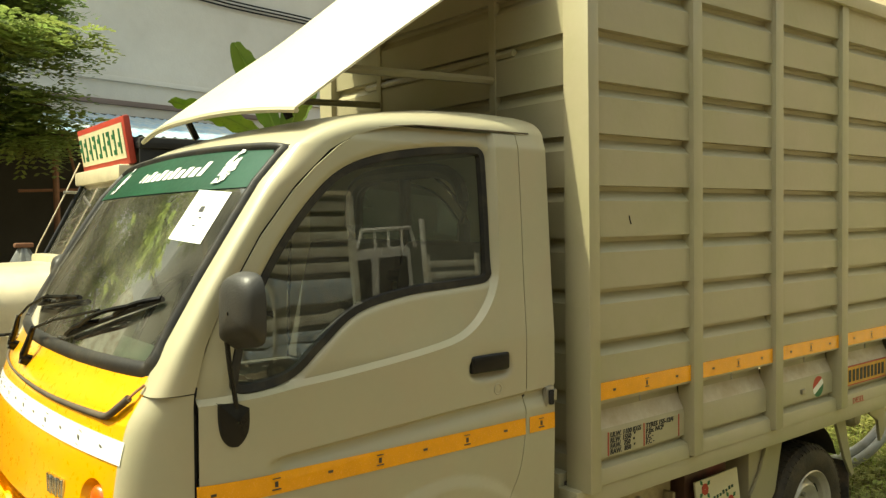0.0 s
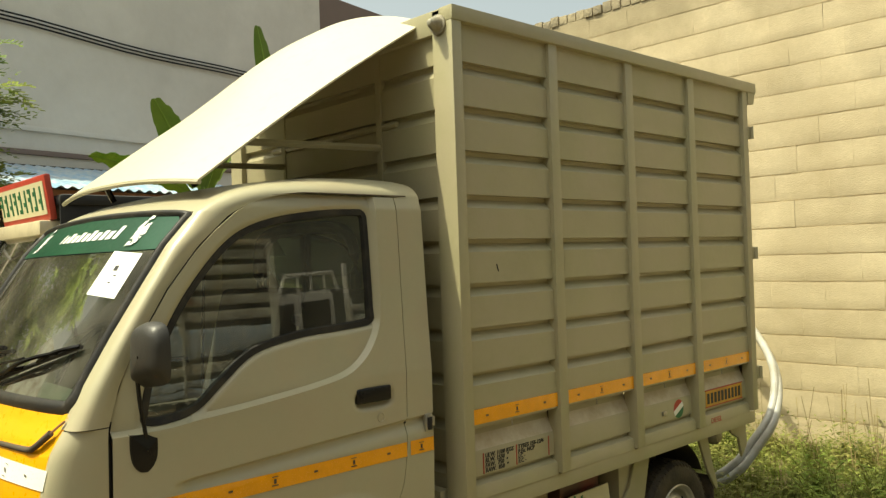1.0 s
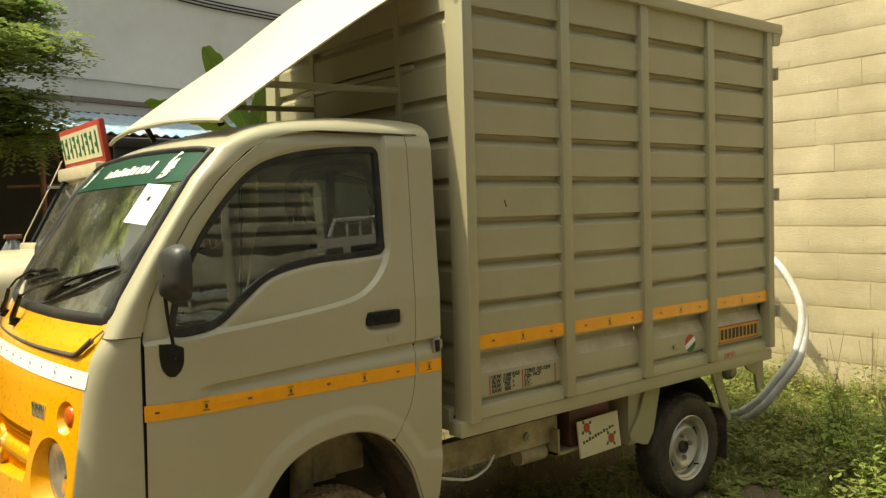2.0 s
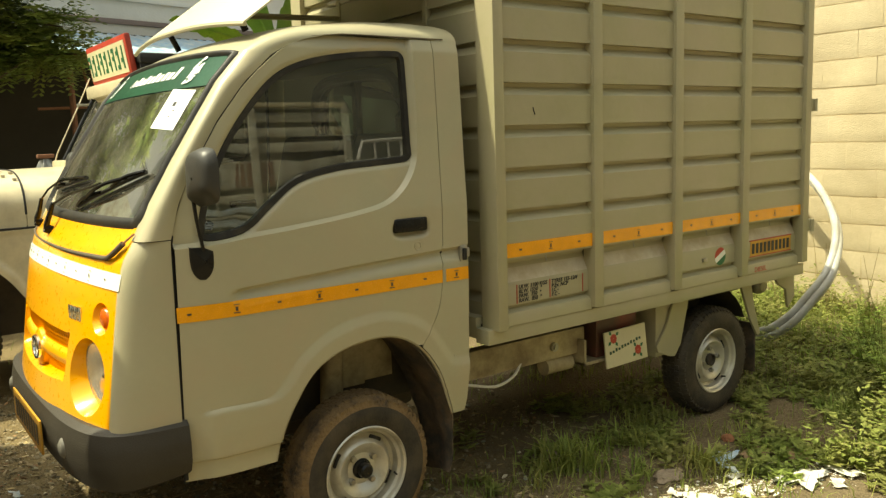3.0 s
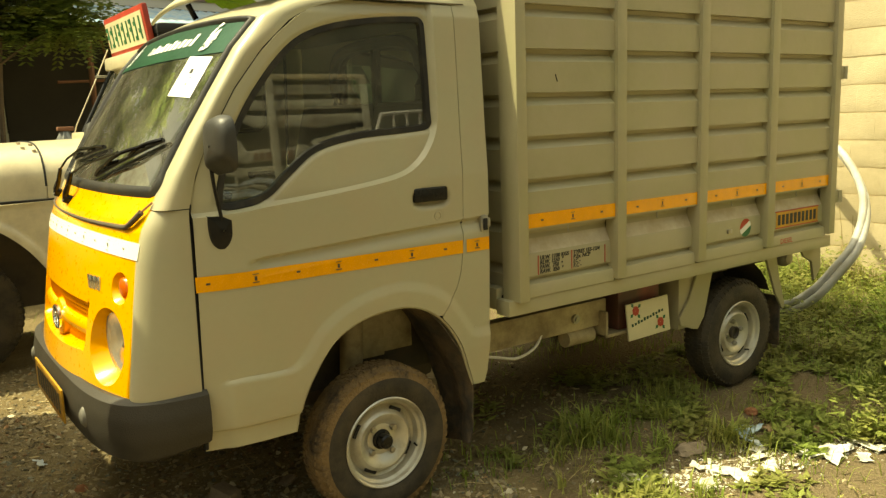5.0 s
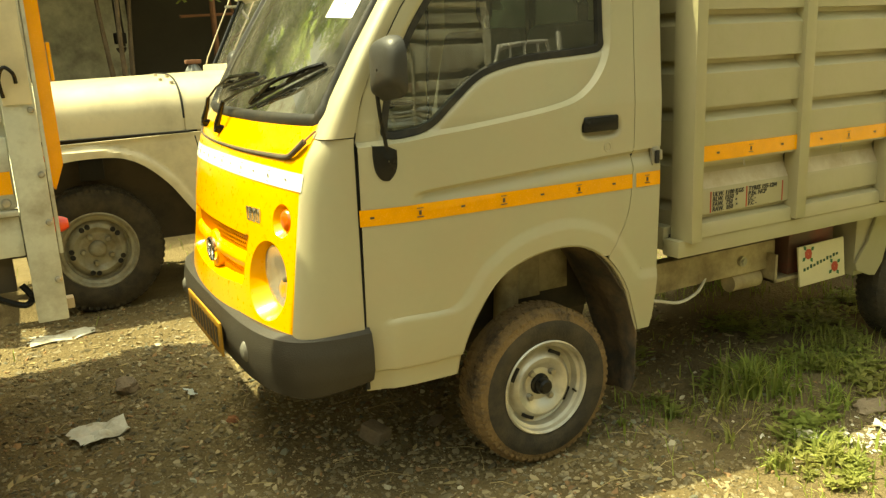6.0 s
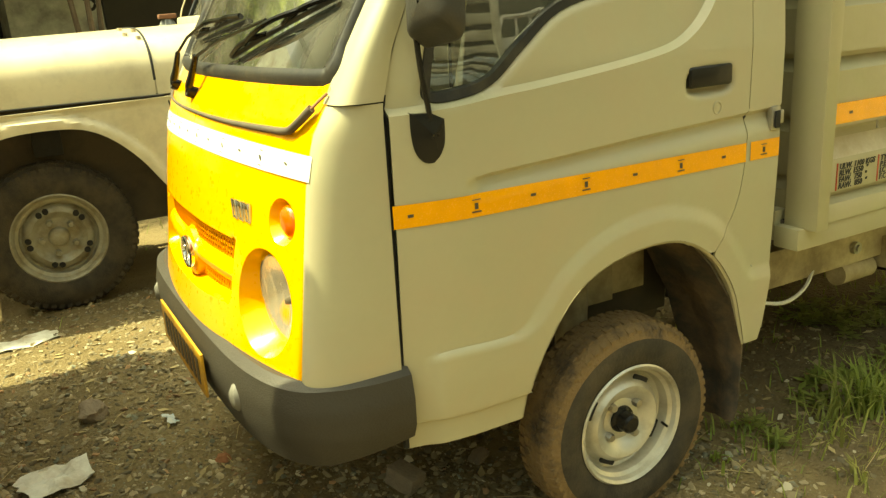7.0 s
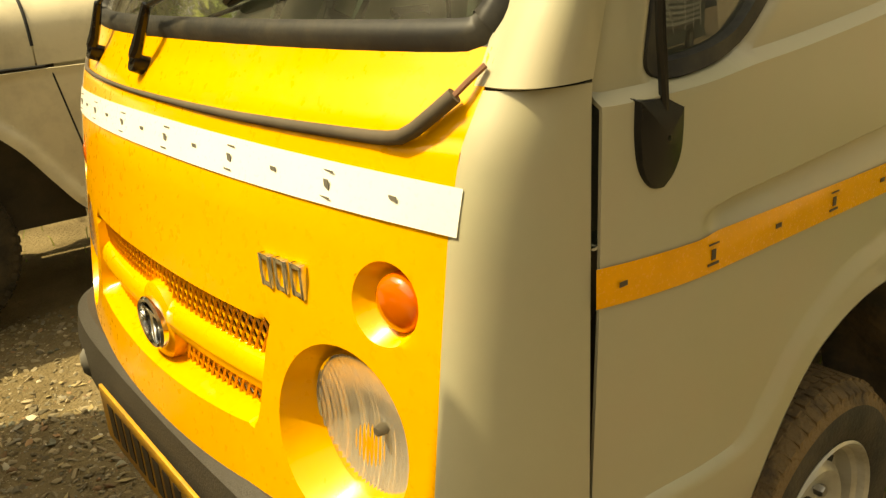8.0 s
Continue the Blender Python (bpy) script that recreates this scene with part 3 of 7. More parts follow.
def strip_along(poly, depth, w_out, w_in, lift, closed=True):
    """A moulding that follows a line on the cab's side."""
    outer, inner = inset(poly, -w_out), inset(poly, w_in)
    n = len(poly)
    o, i = cab_side(outer[:, 0], outer[:, 1]), cab_side(inner[:, 0], inner[:, 1])
    bm = bmesh.new()
    rows = []
    for k in range(n):
        po, pi = Vector(o[k]), Vector(i[k])
        rows.append([bm.verts.new(po + Vector((0, 0.004, 0))), bm.verts.new(po.lerp(pi, 0.15) + Vector((0, -lift, 0))), bm.verts.new(po.lerp(pi, 0.85) + Vector((0, -lift, 0))), bm.verts.new(pi + Vector((0, depth, 0)))])
    for k in range(n if closed else n - 1):
        a, b = rows[k], rows[(k + 1) % n]
        for j in range(3):
            bm.faces.new((a[j], b[j], b[j + 1], a[j + 1]))
    bmesh.ops.recalc_face_normals(bm, faces=bm.faces)
    return bm


for side in (0, 1):
    swap = far_side if side else (lambda bm: bm)
    step = 0.0075 if not side else 0.03
    door = part("door", swap(sheet_bm(DOOR, [WINDOW], cab_side, step, 0.006, () if side else FOLDS)), cream, truck)
    part("cab_quarter", swap(sheet_bm(QUARTER, [], cab_side, step, 0.006, () if side else FOLDS)), cream, truck)
    part("window_rubber", swap(strip_along(WINDOW, 0.012, 0.003, 0.022, 0.003)), rubber, door, "black rubber window surround")
    pane = inset(WINDOW, 0.014)
    part("window_pane", swap(sheet_bm(pane, [], lambda x, z: cab_side(x, z) + np.array([0, 0.008, 0]) * 1.0, 0.03)), door_glass, door, "dark tinted door glass").visible_shadow = False
    part("door_handle", swap(mesh(lambda bm: add_box(bm, 0.130, 0.272, -0.006, 0.020, 1.116, 1.166, 0.010, None, 3))), black_plastic, door, "black pull handle")
    part("door_lock", swap(mesh(lambda bm: add_tube(bm, [(0.228 + 0.013 * math.cos(a), 0.001, 1.063 + 0.015 * math.sin(a)) for a in np.linspace(0, 2 * math.pi, 25)], 0.0022, 6, caps=False))), cream, door, "round lock bezel")
    # striker latch at the rear edge of the cab
    part("latch", swap(mesh(lambda bm: add_box(bm, 0.414, 0.450, -0.008, 0.012, 0.982, 1.046, 0.010),
                            lambda bm: add_box(bm, 0.440, 0.454, -0.012, -0.004, 1.000, 1.035, 0.004))), steel, truck, "small steel door striker")
    part("latch_hole", swap(mesh(lambda bm: add_box(bm, 0.422, 0.440, -0.0135, -0.0085, 0.990, 1.034, 0.004))), gap_dark, truck)
    # dark gaps seen at the door's edges
    bm = bmesh.new()
    add_tube(bm, [(seam_x(z) + 0.005, seam_y(z) + (0.014 if z < 1.17 else 0.018), z) for z in np.linspace(0.42, 1.785, 36)], 0.0075, 6)
    part("door_seal", swap(bm), gap_dark, truck, "dark gap and seal before the door")
    bm = bmesh.new()
    add_tube(bm, [(p[0] + 0.003, float(cab_side(p[0], p[1])[1]) + 0.016, p[1]) for p in DOOR_REAR], 0.008, 6)
    part("door_seal", swap(bm), gap_dark, truck, "dark gap and seal behind the door")
    # rolled lip of the wheel arch
    arch3 = cab_side(ARCH[:, 0], ARCH[:, 1])
    bm = bmesh.new()
    rows = []
    for p, q in zip(arch3, ARCH):
        inner = np.array([0.0, 0.35]) - q
        inner /= np.linalg.norm(inner)
        rows.append([bm.verts.new((p[0], p[1] - 0.001, p[2])), bm.verts.new((p[0] + inner[0] * 0.006, p[1] + 0.004, p[2] + inner[1] * 0.006)), bm.verts.new((p[0] + inner[0] * 0.004, p[1] + 0.05, p[2] + inner[1] * 0.004))])
    for a, b in zip(rows, rows[1:]):
        for j in range(2):
            bm.faces.new((a[j], a[j + 1], b[j + 1], b[j]))
    bmesh.ops.recalc_face_normals(bm, faces=bm.faces)
    part("arch_lip", swap(bm), cream, truck)
    # corner panels and the screen pillar
    zs = np.linspace(0.585, 1.1662, 24)
    part("corner_panel", swap(grid_bm(lambda z, s: corner(s, z), zs, np.linspace(0.0, 1.0, 18), 0.004)), cream, truck, "cream rounded corner panel")
    zs = np.linspace(1.1695, HEAD_Z, 42)

    def pillar(z, s):
        if s > 1:
            y = EDGE_Y + (s - 1) * 0.1
            return Vector((float(front_x(np.array(y), np.array(z))), y, z))
        swell = 0.010 * math.sin(math.pi * s) * (1 - float(smooth_step(np.array(z), 1.60, HEAD_Z)))
        return corner(s, z) + Vector((-swell * 0.6, -swell, 0))

    part("screen_pillar", swap(grid_bm(pillar, zs, list(np.linspace(0.0, 1.0, 16)) + [1.06, 1.13], 0.004)), cream, truck)
    bm = bmesh.new()
    add_tube(bm, [corner(s, 1.1675) + Vector((0.006, 0.008, 0)) for s in np.linspace(0.02, 0.98, 16)], 0.0045, 6)
    part("panel_gap", swap(bm), gap_dark, truck)
    # band of orange tape along the doors
    def tape(z0, z1, x0, x1, lift=0.0022, curve=0.0):
        def put(x, z):
            return Vector(cab_side(np.array(x), np.array(z + (x + 0.65) * 0.0)) ) + Vector((0, -lift, 0))
        return grid_bm(lambda x, s: put(x, z0 + s * (z1 - z0)), np.linspace(x0, x1, 60), np.linspace(0, 1, 5))
    band = part("tape", swap(tape(0.916, 0.964, -0.640, 0.332)), orange_tape, door, "orange reflective tape")
    part("tape", swap(tape(0.916, 0.964, 0.348, 0.453)), orange_tape, truck, "orange reflective tape")
    for k in range(8):
        x = -0.605 + k * 0.143
        if 0.31 < x < 0.36:
            continue
        bm = bmesh.new()
        y = float(cab_side(np.array(x), np.array(0.940))[1]) - 0.0035
        if k % 2:
            add_box(bm, x - 0.011, x + 0.011, y, y + 0.001, 0.926, 0.929)
            add_box(bm, x - 0.004, x + 0.004, y, y + 0.001, 0.933, 0.946)
            add_box(bm, x - 0.010, x + 0.010, y, y + 0.001, 0.952, 0.954)
        else:
            add_box(bm, x - 0.007, x + 0.006, y, y + 0.001, 0.937, 0.943)
        part("tape_mark", swap(bm), tape_print, door if x < 0.33 else truck)

# -- nose: yellow panel with its lamp bowls and grille --
NOSE = [(y, 1.206) for y in np.linspace(EDGE_Y, 2 * MID - EDGE_Y, 30)] + [(2 * MID - EDGE_Y, z) for z in np.linspace(1.20, 0.60, 14)] + [(y, 0.598) for y in np.linspace(2 * MID - EDGE_Y, EDGE_Y, 30)] + [(EDGE_Y, z) for z in np.linspace(0.60, 1.20, 14)]
GRILLE = catmull([(0.39, 0.862), (0.58, 0.865), (0.75, 0.866), (0.92, 0.865), (1.11, 0.862), (1.118, 0.85), (1.108, 0.78), (1.098, 0.722), (1.075, 0.706), (0.90, 0.692), (0.75, 0.688), (0.60, 0.692), (0.425, 0.706), (0.402, 0.722), (0.392, 0.78), (0.382, 0.85)], 6, True)


def nose(y, z):
    x = front_x(y, z)
    for s in (1, -1):
        cy = MID + s * (0.243 - MID)
        d, _, _ = poly_sd(y, z, ellipse(cy, 0.748, 0.112, 0.120, 48))
        x = x + 0.060 * (1 - ramp_step(d, -0.034, 0.0)) ** 0.8
        cy = MID + s * (0.176 - MID)
        d, _, _ = poly_sd(y, z, ellipse(cy, 0.935, 0.049, 0.049, 36))
        x = x + 0.024 * (1 - ramp_step(d, -0.016, 0.0)) ** 0.8
    d, _, _ = poly_sd(y, z, GRILLE)
    x = x + 0.040 * (1 - ramp_step(d, -0.014, 0.0))
    lip = np.exp(-((z - 1.118) / 0.006) ** 2)
    return np.stack([x + 0.004 * lip, y, z], -1)


def rim_away(cy, cz, ry, rz):
    return lambda y, z: poly_sd(y, z, ellipse(cy, cz, ry, rz, 48))[0]


NOSE_FOLDS = [(rim_away(cy, *e), 0.0) for e in ((0.748, 0.112, 0.120),) for cy in (0.243, 2 * MID - 0.243)] + [(rim_away(cy, *e), 0.0) for e in ((0.935, 0.049, 0.049),) for cy in (0.176, 2 * MID - 0.176)] + [(lambda y, z: poly_sd(y, z, GRILLE)[0], 0.0)]
nose_ob = part("nose_panel", sheet_bm(NOSE, [inset(GRILLE, 0.016)], nose, 0.0075, 0.003, NOSE_FOLDS), yellow, truck, "glossy yellow front panel", angle=40)
part("grille_back", box_bm(-0.785, -0.775, 0.37, 1.13, 0.67, 0.88, 0.0), gap_dark, nose_ob)


def grille_bar(y, s, z0, z1, lift):
    a = s * 2 * math.pi
    z = (z0 + z1) / 2 + (z1 - z0) / 2 * math.sin(a)
    return Vector((float(front_x(np.array(y), np.array(0.75))) + 0.034 - lift * math.cos(a), y, z))


part("grille_bar", grid_bm(lambda y, s: grille_bar(y, s, 0.742, 0.804, 0.026), np.linspace(0.395, 1.105, 30), np.linspace(0, 1, 17)), yellow, nose_ob)


def lattice(z0, z1):
    """Expanded-metal mesh: two sets of slanted strands."""
    bm = bmesh.new()
    for way in (1, -1):
        y = 0.36
        while y < 1.14:
            pts = []
            for s in np.linspace(0, 1, 5):
                yy = y + way * s * (z1 - z0) * 0.62
                if 0.39 < yy < 1.11:
                    pts.append((float(front_x(np.array(yy), np.array(0.75))) + 0.030 + 0.001 * way, yy, z0 + s * (z1 - z0)))
            if len(pts) > 1:
                add_tube(bm, pts, 0.0027, 4, caps=False)
            y += 0.0175
    return bm


part("grille_mesh", lattice(0.796, 0.862), yellow, nose_ob, "yellow diamond mesh")
part("grille_mesh", lattice(0.694, 0.750), yellow, nose_ob, "yellow diamond mesh")
EMBLEM = look((-0.895, MID, 0.756), (-2.0, MID, 0.78))
part("emblem_base", lathe_bm([(0.0, 0.010), (0.056, 0.010), (0.066, 0.004), (0.074, -0.035)], EMBLEM @ pose(0, 0, 0, 180, 0, 0)), yellow, nose_ob)
part("emblem", mesh(lambda bm: add_lathe(bm, [(0.040, 0.0), (0.041, 0.008), (0.047, 0.010), (0.051, 0.006), (0.051, -0.006)], EMBLEM @ pose(0, 0, -0.012, 180, 0, 0) @ Matrix.Diagonal((1.12, 0.86, 1, 1))),
                    lambda bm: add_box(bm, -0.038, 0.038, -0.003, 0.003, -0.002, 0.006, 0.002, EMBLEM @ pose(0, 0.018, -0.016, 0, 0, 0)),
                    lambda bm: add_box(bm, -0.006, 0.006, -0.036, 0.018, -0.002, 0.006, 0.002, EMBLEM @ pose(0, 0, -0.016, 0, 0, 0))), chrome, nose_ob, "chrome oval badge")
part("emblem_face", lathe_bm([(0.0, 0.0), (0.046, 0.0)], EMBLEM @ pose(0, 0, -0.011, 180, 0, 0) @ Matrix.Diagonal((1.1, 0.84, 1, 1))), black_plastic, nose_ob)
# raised model badge as plain chrome blocks
for k, (a, b) in enumerate([(0.302, 0.330), (0.335, 0.362), (0.366, 0.394)]):
    bm = bmesh.new()
    for z0, z1 in ((0.912, 0.919), (0.949, 0.956)):
        xs = float(front_x(np.array((a + b) / 2), np.array(0.934)))
        add_box(bm, xs - 0.005, xs + 0.004, a + 0.002, b - 0.002, z0, z1, 0.001)
    xs = float(front_x(np.array((a + b) / 2), np.array(0.934)))
    add_box(bm, xs - 0.006, xs + 0.004, b - 0.007, b, 0.912, 0.956, 0.001)
    add_box(bm, xs - 0.0055, xs + 0.004, a, a + 0.006, 0.912, 0.956, 0.001)
    part("badge_block", bm, chrome, nose_ob, "chrome raised badge block")


def on_nose(y, z, lift=0.003):
    return Vector((float(front_x(np.array(y), np.array(z))) - lift, y, z))


def nose_band(s, y):
    return 1.026 + 0.049 * s + 0.015 * (1 - ((y - MID) / 0.67) ** 2)


part("front_tape", grid_bm(lambda y, s: on_nose(y, nose_band(s, y)), np.linspace(0.082, 1.418, 60), np.linspace(0, 1, 4)), white_tape, nose_ob, "white reflective tape")
for k in range(12):
    y = 0.17 + k * 0.105
    bm = bmesh.new()
    marks = ((0.007, 0.45, 0.57),) if k % 2 == 0 else ((0.010, 0.16, 0.20), (0.005, 0.32, 0.60), (0.010, 0.76, 0.80))
    for w, z0, z1 in marks:
        z0, z1 = nose_band(z0, y), nose_band(z1, y)
        x = float(front_x(np.array(y), np.array((z0 + z1) / 2))) - 0.0045
        add_box(bm, x, x + 0.001, y - w, y + w, z0, z1)
    part("tape_mark", bm, mark_grey, nose_ob)
# rubber seal of the front flap, its loose end standing off
strip_pts = [on_nose(y, 1.114 + 0.006 * max(0, (y - 0.5)), 0.003) for y in np.linspace(1.33, 0.22, 30)]
strip_pts = [on_nose(1.40, 1.160, 0.004), on_nose(1.385, 1.135, 0.004)] + strip_pts + [on_nose(y, z, l) for y, z, l in ((0.19, 1.1155, 0.006), (0.168, 1.119, 0.010), (0.150, 1.128, 0.014), (0.130, 1.146, 0.016), (0.112, 1.163, 0.018))]
part("flap_seal", tube_bm(strip_pts, 0.0082, 14, taper=list(np.interp(np.arange(len(strip_pts)), [0, 12, 24, len(strip_pts) - 1], [0.55, 0.45, 0.75, 1.1]))), seal_grey, nose_ob, "grey rubber seal with a loose end")
part("seal_wire", tube_bm([on_nose(0.113, 1.162, 0.018), on_nose(0.106, 1.175, 0.014), on_nose(0.098, 1.190, 0.006)], 0.0035, 6), rust, nose_ob)

for s in (0, 1):
    swap = far_side if s else (lambda bm: bm)
    # headlamp: reflector bowl, fluted lens and chrome rim
    lamp_at = look((-0.818, 0.224, 0.747), (-1.8, 0.16, 0.72)) @ pose(0, 0, 0, 180, 0, 0)
    
    def bowl(u, v):
        x, y = 0.106 * u, 0.106 * v * math.sqrt(max(0.0, 1 - u * u))
        q = -0.026 * (1 - (x * x + y * y) / 0.106 ** 2) + 0.012 + 0.0011 * math.sin(x * 870)
        return lamp_at @ Vector((x, y, q))

    lamp = part("headlamp", swap(grid_bm(bowl, np.linspace(-1, 1, 140), np.linspace(1, -1, 20))), reflector, truck, "round fluted glass headlamp")
    part("rim", swap(lathe_bm([(0.105, 0.010), (0.109, 0.014), (0.111, 0.010), (0.112, -0.01)], lamp_at, 40)), chrome, lamp)

    def fluted(u, v):
        x, y = 0.108 * u, 0.108 * v * math.sqrt(max(0.0, 1 - u * u))
        q = 0.024 * (1 - (x * x + y * y) / 0.108 ** 2) + 0.0006 * math.sin(x * 870)
        return lamp_at @ Vector((x, y, 0.010 + q))

    part("lens", swap(grid_bm(fluted, np.linspace(-1, 1, 140), np.linspace(1, -1, 24))), lens_glass, lamp, "clear ribbed glass").visible_shadow = False
    part("bulb", swap(lathe_bm([(0.0, 0.008), (0.006, 0.007), (0.008, 0.0), (0.008, -0.01)], lamp_at @ pose(0, 0, -0.006), 16)), under_dark, lamp)
    ind_at = look((-0.808, 0.166, 0.934), (-1.8, 0.0, 0.92)) @ pose(0, 0, 0, 180, 0, 0)
    part("indicator", swap(lathe_bm([(0.0, 0.013), (0.014, 0.012), (0.026, 0.009), (0.033, 0.004), (0.036, -0.004), (0.036, -0.02)], ind_at, 28)), orange_lens, truck, "round orange turn lamp")

# -- bumper --
BUMP_Y = [0.016, 0.020, 0.042, 0.082, 0.17, 0.32, 0.55, 0.75]
BUMP_X = [-0.632, -0.72, -0.80, -0.858, -0.902, -0.928, -0.938, -0.940]


def bumper(u, s):
    """u runs from the near end (0) to the far end (2); s round the section."""
    k = u if u <= 1 else 2 - u
    pts = catmull(list(zip(BUMP_X, BUMP_Y)), 8)
    q = k * (len(pts) - 1)
    i = min(int(q), len(pts) - 2)
    p = pts[i] + (pts[i + 1] - pts[i]) * (q - i)
    t = pts[i + 1] - pts[i]
    t /= np.linalg.norm(t)
    out = np.array([-abs(t[1]) - 0.0, -abs(t[0])])
    z_low = 0.436 - 0.026 * min(1, k * 3)
    prof = [(-0.055, 0.612), (-0.020, 0.616), (0.002, 0.602), (0.012, 0.550), (0.010, 0.49), (-0.006, z_low + 0.018), (-0.035, z_low), (-0.075, z_low)]
    q = s * (len(prof) - 1)
    i = min(int(q), len(prof) - 2)
    a, b = prof[i], prof[i + 1]
    o, z = a[0] + (b[0] - a[0]) * (q - i), a[1] + (b[1] - a[1]) * (q - i)
    y = p[1] + out[1] * o
    return Vector((p[0] + out[0] * o, y if u <= 1 else 2 * MID - y, z))


bump_ob = part("bumper", grid_bm(bumper, np.linspace(0, 2, 120), np.linspace(0, 1, 22), 0.003), grey_plastic, truck, "matt dark grey plastic bumper")
part("number_plate", box_bm(-0.966, -0.958, 0.50, 1.00, 0.445, 0.562, 0.004), plate_yellow, bump_ob, "yellow number plate with plain bars")
for k in range(9):
    y = 0.535 + k * 0.048
    part("plate_bar", box_bm(-0.9680, -0.9665, y, y + 0.030, 0.470, 0.540, 0.0), tape_print, bump_ob)
for s in (0, 1):
    swap = far_side if s else (lambda bm: bm)
    part("fog_lamp", swap(lathe_bm([(0.0, 0.012), (0.02, 0.010), (0.033, 0.0), (0.037, -0.01), (0.037, -0.03)], look((-0.938, 0.300, 0.522), (-1.9, 0.12, 0.50)) @ pose(0, 0, 0, 180, 0, 0) @ Matrix.Diagonal((0.7, 1, 1, 1)), 24)), mark_grey, bump_ob, "small oval blank in the bumper")

# -- windscreen --
SCREEN = catmull([(0.155, 1.228), (0.40, 1.226), (0.75, 1.226), (1.10, 1.226), (1.355, 1.229), (1.380, 1.234), (1.384, 1.255), (1.385, 1.30), (1.388, 1.55), (1.385, 1.70), (1.36, 1.728), (1.10, 1.742), (0.75, 1.748), (0.40, 1.742), (0.14, 1.728), (0.115, 1.70), (0.112, 1.55), (0.115, 1.30), (0.117, 1.256), (0.128, 1.235)], 4, True)


def on_screen(y, z, lift=0.0):
    x = front_x(np.asarray(y, float), np.asarray(z, float))
    return np.stack([x - lift, y + 0 * x, z + lift * 0.6 + 0 * x], -1)


screen = part("windscreen", sheet_bm(SCREEN, [], on_screen, 0.035), screen_glass, truck, "curved laminated windscreen with a green top band")
screen.visible_shadow = False
bm = bmesh.new()
thick_low = np.interp(SCREEN[:, 1], [1.235, 1.27, 1.60, 1.72], [0.028, 0.011, 0.010, 0.010])[:, None]
outer = SCREEN + (inset(SCREEN, -0.01) - SCREEN) * thick_low / 0.01
inner = inset(SCREEN, 0.008)
rows = []
for o, i in zip(outer, inner):
    a, b = Vector(on_screen(np.clip(o[0], 0.085, 1.415), np.clip(o[1], 1.196, 1.758), 0.0)), Vector(on_screen(*i, 0.0))
    out = Vector((-0.8, 0, 0.55)) * 0.013
    rows.append([bm.verts.new(a), bm.verts.new(a.lerp(b, 0.25) + out), bm.verts.new(a.lerp(b, 0.75) + out), bm.verts.new(b - out * 0.4)])
for k in range(len(rows)):
    a, b = rows[k], rows[(k + 1) % len(rows)]
    for j in range(3):
        bm.faces.new((a[j], b[j], b[j + 1], a[j + 1]))
bmesh.ops.recalc_face_normals(bm, faces=bm.faces)
part("screen_rubber", bm, rubber, screen, "black rubber screen surround", angle=100)
film = sheet_bm([(y, z) for y, z in [(0.125, 1.628), (1.375, 1.628), (1.375, 1.70), (1.352, 1.722), (1.10, 1.735), (0.75, 1.741), (0.40, 1.735), (0.148, 1.722), (0.125, 1.70)]], [], lambda y, z: on_screen(y, z, 0.002), 0.03)
part("sun_film", film, film_green, screen, "green sun film with white lettering")
# lettering on the film as plain white bars
for y0, w, h in [(0.87, 0.012, 0.030), (0.83, 0.022, 0.024), (0.782, 0.034, 0.032), (0.735, 0.032, 0.024), (0.688, 0.034, 0.032), (0.642, 0.030, 0.026), (0.596, 0.032, 0.034), (0.548, 0.034, 0.026), (0.500, 0.032, 0.030), (0.452, 0.034, 0.026), (0.410, 0.026, 0.040)]:
    part("film_bar", grid_bm(lambda a, b: Vector(on_screen(np.array(y0 + a * w), np.array(1.668 + b * h), 0.0035)), (0, 0.5, 1), (0, 0.5, 1)), letter_white, screen)
for cy in (0.285, 1.14):
    bm = bmesh.new()
    for k in range(46):
        ring, a = (0.040, 0.029, 0.018, 0.007)[k % 4], k * 2.4
        y, z, w = cy + ring * 0.72 * math.cos(a), 1.685 + ring * math.sin(a), 0.0042 + 0.0025 * (k % 3)
        q = [Vector(on_screen(np.array(y + i * w), np.array(z + j * w * 0.8), 0.0035 + 0.00005 * k)) for i, j in ((-1, -0.6), (1, -1), (0.7, 1), (-0.8, 0.8))]
        bm.faces.new([bm.verts.new(v) for v in q])
    part("film_ornament", bm, letter_white, screen, "white floral ornament")
part("notice_sheet", grid_bm(lambda a, b: Vector(on_screen(np.array(0.185 + 0.165 * a), np.array(1.492 + b * 0.125 + 0.012 * a), 0.002)), np.linspace(0, 1, 6), np.linspace(0, 1, 6)), paper, screen, "white printed paper sheet")
bm = bmesh.new()
for y0, y1, z0, z1 in [(0.262, 0.282, 1.570, 1.584), (0.248, 0.262, 1.554, 1.557), (0.255, 0.270, 1.535, 1.538)]:
    q = [Vector(on_screen(np.array(y), np.array(z), 0.0035)) for y, z in ((y0, z0), (y1, z0), (y1, z1), (y0, z1))]
    bm.faces.new([bm.verts.new(v) for v in q])
part("notice_print", bm, ink, screen)
